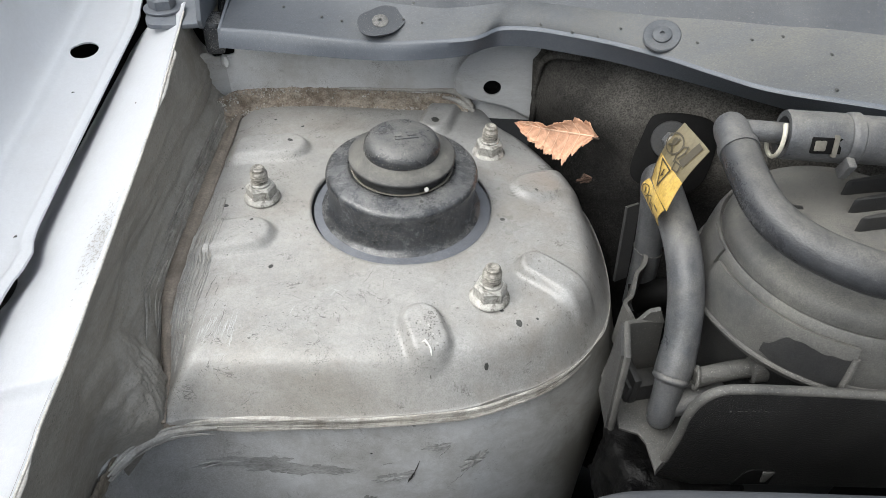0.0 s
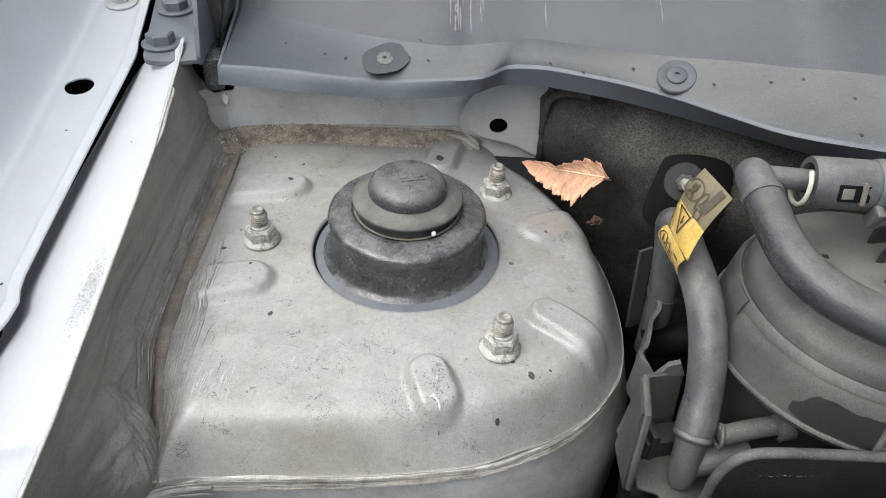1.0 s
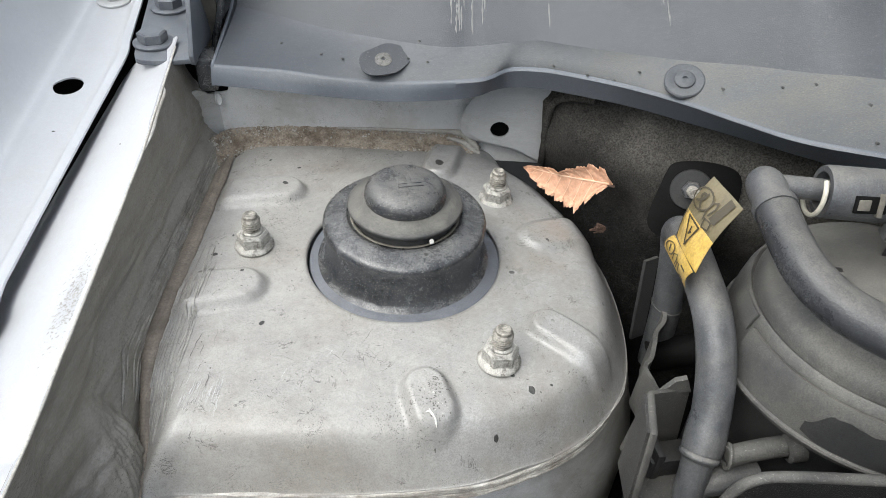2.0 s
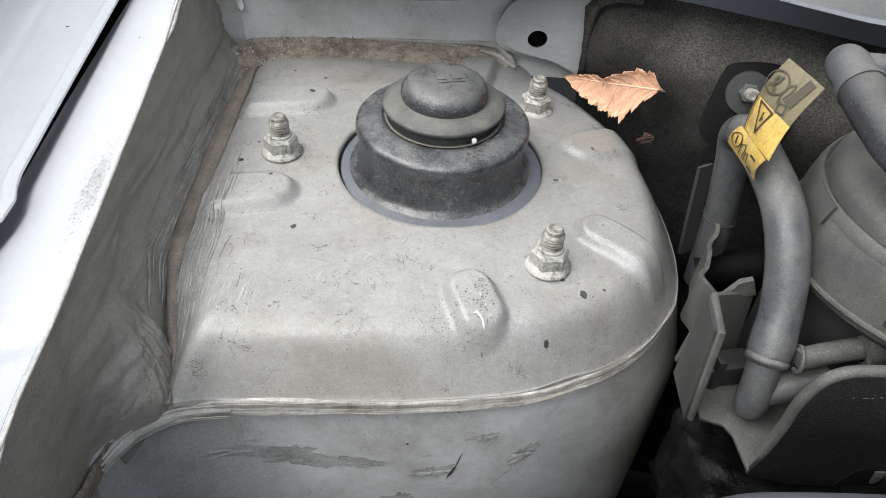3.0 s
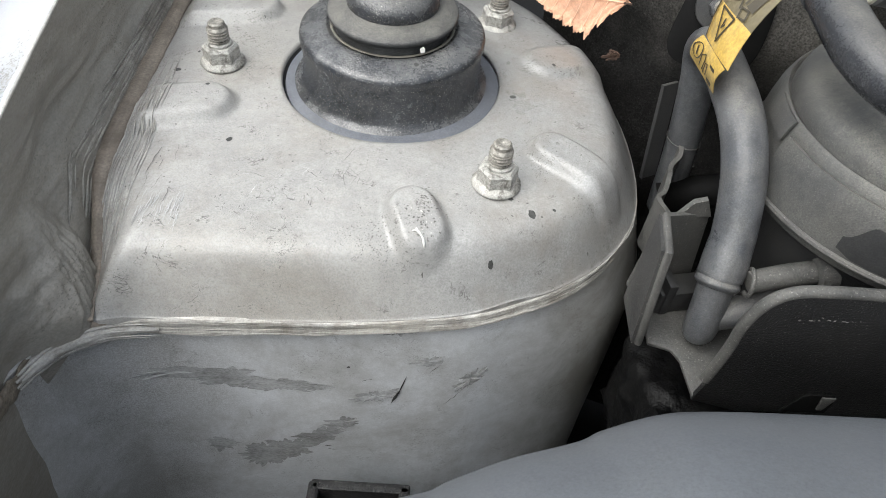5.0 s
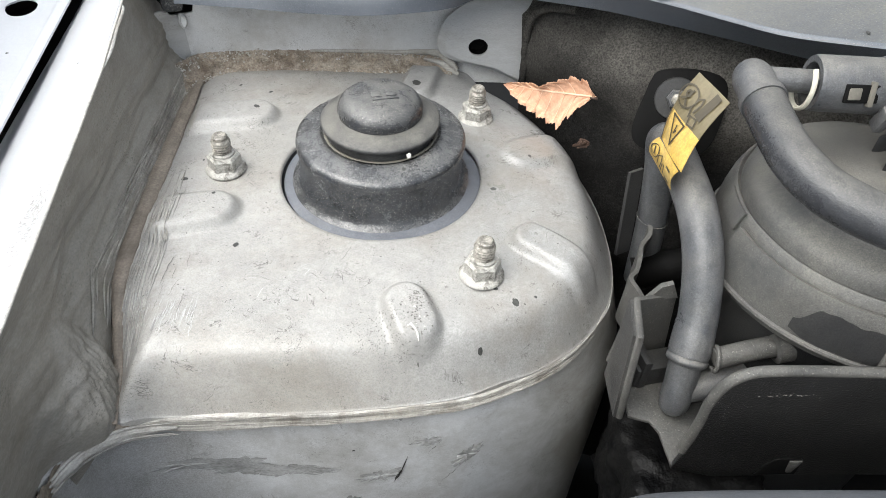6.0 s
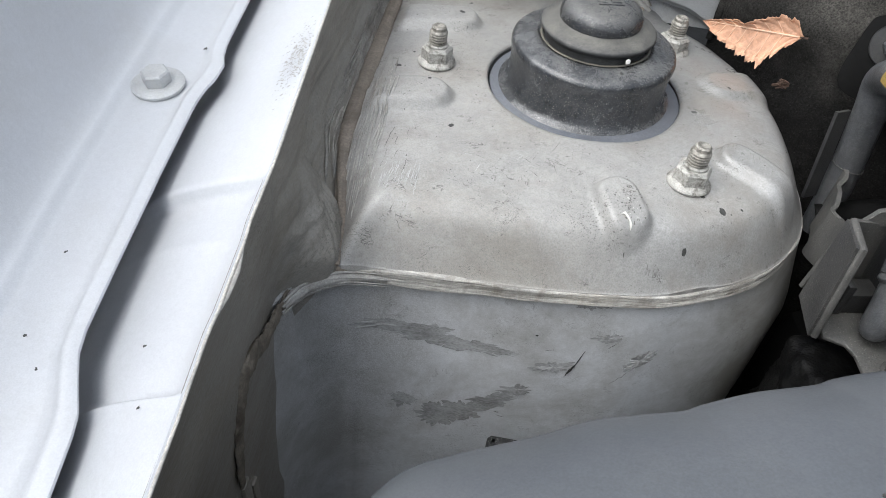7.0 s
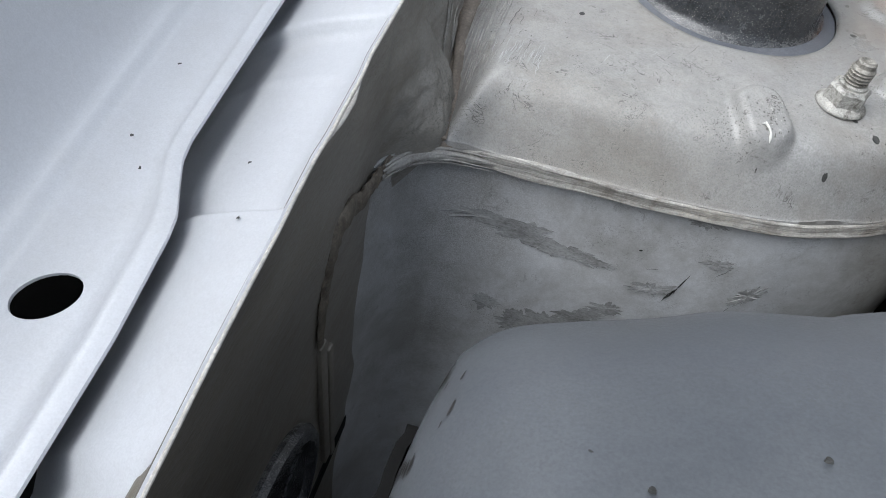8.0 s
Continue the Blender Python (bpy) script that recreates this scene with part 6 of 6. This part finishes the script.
part("latch", merge(box(0.0020, 0.0095, 0.0026, win @ pose(0.0035, 0, 0), 0.0004), box(0.0050, 0.0045, 0.0020, win @ pose(-0.0030, 0, 0), 0.0004)), m_tan, recess, "dusty latch tongue")

# ---------------------------------------------------------------- bracket, textured box and parts below
ubr = thing("hose_bracket", (0.10, 0.21, -0.04), "dusty grey sheet bracket holding the hose elbow", "bracket")
quad = lambda a, b, c, d, t: thick(np.array([[np.array(a) + (np.array(d) - np.array(a)) * s + (np.array(b) - np.array(a) + (np.array(c) - np.array(d) - np.array(b) + np.array(a)) * s) * r for s in np.linspace(0, 1, 6)] for r in np.linspace(0, 1, 6)]), t)
PA, PB, PC, PD = (0.0865, 0.2400, 0.0128), (0.0812, 0.2170, 0.0172), (0.0822, 0.2120, -0.0310), (0.0822, 0.2330, -0.0285)
part("side_plate", quad(PB, PC, PD, PA, 0.0028), m_sideplate, ubr, "rough speckled side plate")
part("plate_edge", tube([PA, PB, PC], 0.0016, 10, 1), m_bracket, ubr, "worn pale edge")
part("back_plate", quad(PA, (0.0830, 0.2400, -0.0300), (0.1120, 0.2480, -0.0330), (0.1075, 0.2480, 0.0070), 0.0020), m_bracket, ubr)
part("upper_ear", quad((0.0935, 0.2480, 0.0068), (0.0985, 0.2480, 0.0150), (0.1032, 0.2480, 0.0166), (0.1070, 0.2480, 0.0082), 0.0025), m_bracket, ubr)
floor_poly = [(0.0862, 0.2120), (0.0950, 0.2090), (0.0975, 0.2040), (0.0985, 0.1885), (0.1040, 0.1900), (0.1350, 0.2050), (0.1350, 0.2450), (0.0880, 0.2450)]
part("floor_plate", prism(floor_poly, 0.0020, pose(0, 0, -0.0325), 0.0005), m_bracket, ubr, "dusty bracket floor")
fins = [box(0.0040, 0.0150, 0.018, pose(0.0935, 0.2330, -0.0300, 0, 0, 10), 0.001), box(0.0200, 0.0110, 0.012, pose(0.1000, 0.2330, -0.0300, 0, 0, 10), 0.001)]
part("inner_block", merge(*fins), m_plastic, ubr)

tray = thing("plastic_tray", (0.16, 0.19, -0.03), "grained black plastic tray with a rounded upper rim", "tray")
face = smooth_path([(0.0985, -0.0330), (0.1010, -0.0180), (0.1022, 0.0000), (0.1020, 0.0120), (0.1045, 0.0230), (0.1105, 0.0295), (0.1220, 0.0310), (0.1500, 0.0300), (0.2000, 0.0270), (0.3000, 0.0250)], 5)
poly = [tuple(p) for p in face] + [(0.3000, -0.0450), (0.2200, -0.0480), (0.2150, -0.0420), (0.1480, -0.0400), (0.1180, -0.0400)]
part("front_face", prism(poly, 0.0020, Matrix(((1, 0, 0, 0), (0, 0, 1, 0.1880), (0, 1, 0, 0), (0, 0, 0, 1))), 0.0004), m_box, tray, "grained black front face")
part("rim", tube([(x, 0.1900, z) for x, z in face[4:]], 0.0022, 10, 1, 1), m_bracket, tray, "dusty pale rim")
rnd = random.Random(8)
marks = []
for x, w in ((0.1168, 0.0009), (0.1202, 0.0024), (0.1233, 0.0008), (0.1261, 0.0014), (0.1285, 0.0006), (0.1312, 0.0026), (0.1345, 0.0007), (0.1372, 0.0005)):
    pts = [(x + w * u, 0.1876, 0.0195 + 0.0004 * math.sin(3 * u + x * 1700) + rnd.uniform(-0.0004, 0.0004)) for u in np.linspace(0, 1, 5)]
    marks.append(tube(pts, [0.00005] + [rnd.uniform(0.00006, 0.00022) for _ in range(3)] + [0.00005], 6, 3))
part("white_scratch", merge(*marks), m_oldclip, tray, "small white scratches", kind="stuff")
# black plate on the face, colouring in the slot's shade
slot = [prism([(-0.009, -0.007), (0.009, -0.007), (0.0088, 0.0035), (0.0075, 0.0050), (-0.002, 0.0055), (-0.0045, 0.0040), (-0.0062, 0.0)], 0.0010, Matrix(((1, 0, 0, 0.1440), (0, 0, 1, 0.1872), (0, 1, 0, -0.0310), (0, 0, 0, 1))), 0.0003)]
slot_part = part("slot", merge(*slot), m_dark, tray, "black plate for the shade in the slot")
part("slot_tongue", prism([(-0.0012, -0.004), (0.0010, -0.004), (0.0030, 0.0045), (-0.0025, 0.0045)], 0.0012, Matrix(((1, 0, 0, 0.1490), (0, 0, 1, 0.1864), (0, 1, 0, -0.0310), (0, 0, 0, 1))), 0.0003), m_bracket, slot_part)

fit_pipe = thing("pipe_fitting", (0.13, 0.212, 0.012), "dusty plastic pipe fitting behind the tray", "pipe fitting")
part("barrel", tube([(0.1150, 0.2160, 0.0040), (0.1300, 0.2180, 0.0070), (0.1480, 0.2200, 0.0090)], 0.0044, 20, 5), m_bracket, fit_pipe)
part("collar", lathe([(0.0050, -0.004), (0.0070, -0.003), (0.0072, 0.003), (0.0050, 0.004)], 28, axis_frame((0.1420, 0.2192, 0.0085), (1, 0.1, 0.2))), m_bracket, fit_pipe)
part("clip_ring", tube([(0.1150 + 0.001 * math.cos(a), 0.2160 + 0.0050 * math.cos(a), 0.0040 + 0.0050 * math.sin(a)) for a in np.linspace(0.6, 4.6, 12)], 0.0009, 8, 4), m_bracket, fit_pipe, "bent wire clip")

strap = thing("wavy_strap", (0.11, 0.29, -0.02), "thin wavy dusty metal strap beside the hose", "strap")
sp = smooth_path([(0.1205, 0.3230, -0.0120), (0.1190, 0.3120, -0.0150), (0.1120, 0.3020, -0.0140), (0.1080, 0.2920, -0.0110), (0.1040, 0.2820, -0.0120), (0.0985, 0.2740, -0.0090), (0.0985, 0.2640, -0.0060), (0.0975, 0.2560, -0.0020), (0.0960, 0.2480, 0.0040)], 8)
g = [[p + np.array((0.0, 0.0015, -0.030)) * s for s in np.linspace(0, 1, 5)] for p in sp]
part("band", thick(np.array(g), 0.0022), m_bracket, strap)
g = [[np.array((0.1120 - 0.008 * s, 0.3330 - 0.004 * s, z)) + np.array((0.0, -0.012 * r, 0)) for s in np.linspace(0, 1, 4)] for r, z in zip(np.linspace(0, 1, 8), np.linspace(0.012, -0.035, 8))]
part("tail_plate", thick(np.array(g), 0.002), m_plastic, strap)
# pipe shape added in black where the gap holds only shade
pipe2 = thing("gap_shade_pipe", (0.13, 0.30, -0.03), "added pipe shape, blackened as shade behind the hose", "pipe")
part("run", tube([(0.1180, 0.3150, -0.0480), (0.1350, 0.3130, -0.0400), (0.1560, 0.3120, -0.0360), (0.1800, 0.3150, -0.0360)], 0.0090, 22, 6), m_dark, pipe2)
block = thing("rubber_mount_block", (0.10, 0.19, -0.10), "oily black rubber block with a split below the bracket", "mount")
bm = bmesh.new()
bmesh.ops.create_icosphere(bm, subdivisions=5, radius=1.0)
for v in bm.verts:
    c = v.co
    q = max(abs(c.x), abs(c.y), abs(c.z))
    c *= 0.35 + 0.62 / q * 0.95
    d = 1 + 0.085 * rough_noise(c, 2.4, 5) + 0.035 * rough_noise(c, 7.0, 3)
    v.co = (0.1205 + c.x * 0.036 * d, 0.2100 + c.y * 0.032 * d, -0.0860 + c.z * 0.034 * d)
bm.verts.index_update()
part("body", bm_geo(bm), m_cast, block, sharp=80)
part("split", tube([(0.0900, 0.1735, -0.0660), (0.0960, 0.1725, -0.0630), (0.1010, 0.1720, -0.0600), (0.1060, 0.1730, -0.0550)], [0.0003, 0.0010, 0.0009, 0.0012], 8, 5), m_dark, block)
# black filler stands for the shade below, no engine part is modelled
filler = thing("bay_filler", (0.20, 0.24, -0.15), "plain black filler for the shade below", "engine")
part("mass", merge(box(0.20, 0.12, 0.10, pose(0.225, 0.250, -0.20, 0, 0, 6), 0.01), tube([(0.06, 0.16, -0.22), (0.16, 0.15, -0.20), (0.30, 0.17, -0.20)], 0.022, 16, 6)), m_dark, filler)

# ---------------------------------------------------------------- front cover and the frame below it
cover = thing("front_cover", (-0.02, 0.05, 0.02), "smooth grey plastic front cover with a rounded corner", "cover")
TOPE = [(-0.0915, 0.0908, 0.0079), (-0.0822, 0.1006, 0.0093), (-0.0682, 0.1067, 0.0112), (-0.0468, 0.1140, 0.0142), (-0.0315, 0.1205, 0.0163), (-0.0176, 0.1237, 0.0183), (-0.0040, 0.1262, 0.0203), (0.0015, 0.1287, 0.0209), (0.0075, 0.1310, 0.0217), (0.0188, 0.1347, 0.0234), (0.0360, 0.1386, 0.0259), (0.0432, 0.1417, 0.0268), (0.0571, 0.1453, 0.0288), (0.0700, 0.1460, 0.0305), (0.1000, 0.1448, 0.0328), (0.1600, 0.1425, 0.0345), (0.3000, 0.1400, 0.0345)]
LEFTE = [(-0.0985, 0.0300, 0.0060), (-0.0975, 0.0480, 0.0069), (-0.0966, 0.0640, 0.0072), (-0.0945, 0.0795, 0.0075)]
te = smooth_path([(-0.104, -0.200, 0.004), (-0.101, -0.08, 0.005)] + LEFTE + TOPE, 6)
hub = np.array([0.12, -0.32])
g = []
for p in te:
    d = hub - p[:2]
    length = np.linalg.norm(d)
    row = [(p[0] - d[0] / length * 0.004, p[1] - d[1] / length * 0.004, p[2] - 0.060), (p[0] - d[0] / length * 0.0012, p[1] - d[1] / length * 0.0012, p[2] - 0.006)]
    for q in (0.0, 0.0008, 0.0020, 0.0040, 0.008, 0.014, 0.022, 0.032, 0.045, 0.062, 0.085, 0.12, 0.17, 0.24):
        u = p[:2] + d / length * q
        up = 0.0022 * (1 - math.exp(-q / 0.0012)) + 0.034 * (1 - math.exp(-q / 0.036)) + 0.0004 * rough_noise((u[0], u[1], 0), 18, 2)
        row.append((u[0], u[1], p[2] + up))
    g.append(row)
part("shell", thick(np.array(g), -0.0020), m_cover, cover, sharp=60)
specks = [(-0.0607, 0.0590), (-0.0190, 0.0670), (-0.0496, 0.0526), (0.0300, 0.0900)]


def on_cover(x, y):
    arr = np.array(g)[:, 2:].reshape(-1, 3)
    dd = np.hypot(arr[:, 0] - x, arr[:, 1] - y)
    near = np.argsort(dd)[:4]
    wgt = 1 / (dd[near] + 1e-5)
    return float((arr[near, 2] * wgt).sum() / wgt.sum()) + 0.0008


tip = lambda x, y: (-0.12, 0.40, 1.0)
part("dark_speck", merge(*[lathe([(0.0008, -0.0004), (0.0007, 0.0002), (0.0003, 0.00025)], 12, axis_frame((x, y, on_cover(x, y) - 0.0006), tip(x, y)), 0.12) for x, y in specks]), m_spot, cover, kind="stuff")
scuffs = []
rnd = random.Random(52)
for k in range(26):
    i = rnd.randint(12, 34)
    row = np.array(g[i])
    q = rnd.uniform(2.4, 6.5)
    c = row[int(q)] + (row[int(q) + 1] - row[int(q)]) * (q - int(q))
    along_c = np.array(g[i + 1][int(q)]) - row[int(q)]
    along_c /= np.linalg.norm(along_c)
    in_c = row[int(q) + 1] - row[int(q)]
    in_c /= np.linalg.norm(in_c)
    up_c = np.cross(along_c, in_c)
    up_c *= np.sign(up_c[2])
    r = rnd.uniform(0.0006, 0.0016)
    ring_c = [c + up_c * 0.0004 + along_c * math.cos(a) * r * rnd.uniform(1.2, 2.4) + in_c * math.sin(a) * r * rnd.uniform(0.3, 0.6) for a in np.linspace(0, 2 * math.pi, 12, endpoint=False)]
    scuffs.append((np.array([c + up_c * 0.0005] + ring_c), [(0, 1 + a, 1 + (a + 1) % 12) for a in range(12)]))
part("edge_scuff", merge(*scuffs), m_plastic, cover, "dark scuffs along the rounded edge", kind="stuff")
fringe = [[(x - 0.0035 - 0.001 * rough_noise((x, y, 0), 200), y + 0.002, z - 0.004 - 0.045 * s) for s in np.linspace(0, 1, 6)] for x, y, z in te[1:26]]
part("foam_fringe", thick(np.array(fringe), 0.003), m_dark, cover, "ragged black edge strip")

lamp = thing("black_frame", (-0.03, 0.17, -0.14), "black plastic frame between cover and tower", "frame")
fm = pose(-0.0300, 0.1560, -0.1180, 0, 0, -2)
bars4 = [box(0.044, 0.0050, 0.012, fm @ pose(0.002, 0.0265, 0), 0.0012), box(0.0050, 0.056, 0.012, fm @ pose(-0.0185, 0.0, 0), 0.0012), box(0.0050, 0.056, 0.012, fm @ pose(0.0215, 0.0, 0), 0.0012)]
for b in bars4:
    part("bar", b, m_box, lamp)
inner_plate = part("inner_plate", box(0.038, 0.050, 0.004, fm @ pose(0.001, 0.0, -0.002), 0.001), m_plastic, lamp)
part("round_plug", lathe([(0.016, 0.0), (0.016, 0.006), (0.013, 0.009), (0.002, 0.010)], 32, fm @ pose(0.004, -0.004, 0)), m_dark, inner_plate)
part("pale_tab", tube([(-0.0525, 0.1760, -0.1080), (-0.0545, 0.1700, -0.1100), (-0.0548, 0.1600, -0.1110)], 0.0016, 10, 5), m_hose, lamp, "small plastic tab")

# ---------------------------------------------------------------- plain sheets added round the bay to shape its light
# added sheet, its black puts shade at the bottom of the bay
part("bay_shade_floor", box(1.6, 1.8, 0.02, pose(0.25, 0.2, -0.37), 0.0), m_dark, None, "black sheet added for the shade at the bay's bottom", category="floor", kind="structure")
# unseen reflector that brightens the tower's lower face
part("bounce_wall", box(1.3, 0.02, 0.36, pose(0.30, -0.32, -0.36), 0.0), m_lower, None, "unseen front wall added to bounce light into the bay", category="wall", kind="structure")
# unseen wall, keeps sky light out of the fender's cavity
part("left_light_blocker", box(0.02, 1.6, 1.07, pose(-0.585, 0.2, -0.88), 0.0), m_dark, None, "unseen wall added to block sky light under the fender", category="wall", kind="structure")
# added black sheets shut light out below the fender's gap and holes
part("under_fender_blocker", merge(box(0.43, 1.3, 0.01, pose(-0.365, 0.2, -0.20), 0.0), box(0.40, 0.01, 0.30, pose(-0.375, -0.372, -0.19), 0.0), box(0.40, 0.01, 0.30, pose(-0.375, 0.655, -0.19), 0.0)), m_dark, None, "black sheets added under the fender to darken its gap and holes", category="liner", kind="structure")
# hood out of view, its underside silver to bounce light forwards
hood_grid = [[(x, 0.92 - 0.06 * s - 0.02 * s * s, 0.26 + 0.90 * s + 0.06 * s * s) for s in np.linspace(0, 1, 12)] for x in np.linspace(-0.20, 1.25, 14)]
part("open_hood", thick(np.array(hood_grid), 0.012), m_lower, None, "unseen raised hood, silver underside chosen to bounce light", category="hood", kind="structure")
# unseen wall, holds back low light from the engine's side
part("right_light_blocker", box(0.02, 1.0, 0.53, pose(0.335, 0.25, -0.36), 0.0), m_dark, None, "unseen wall added to block light from the right", category="wall", kind="structure")
part("ground", box(60, 60, 0.05, pose(0, 0, -0.90), 0.0), m_dark, None, "dark asphalt ground under the car", category="ground", kind="structure")
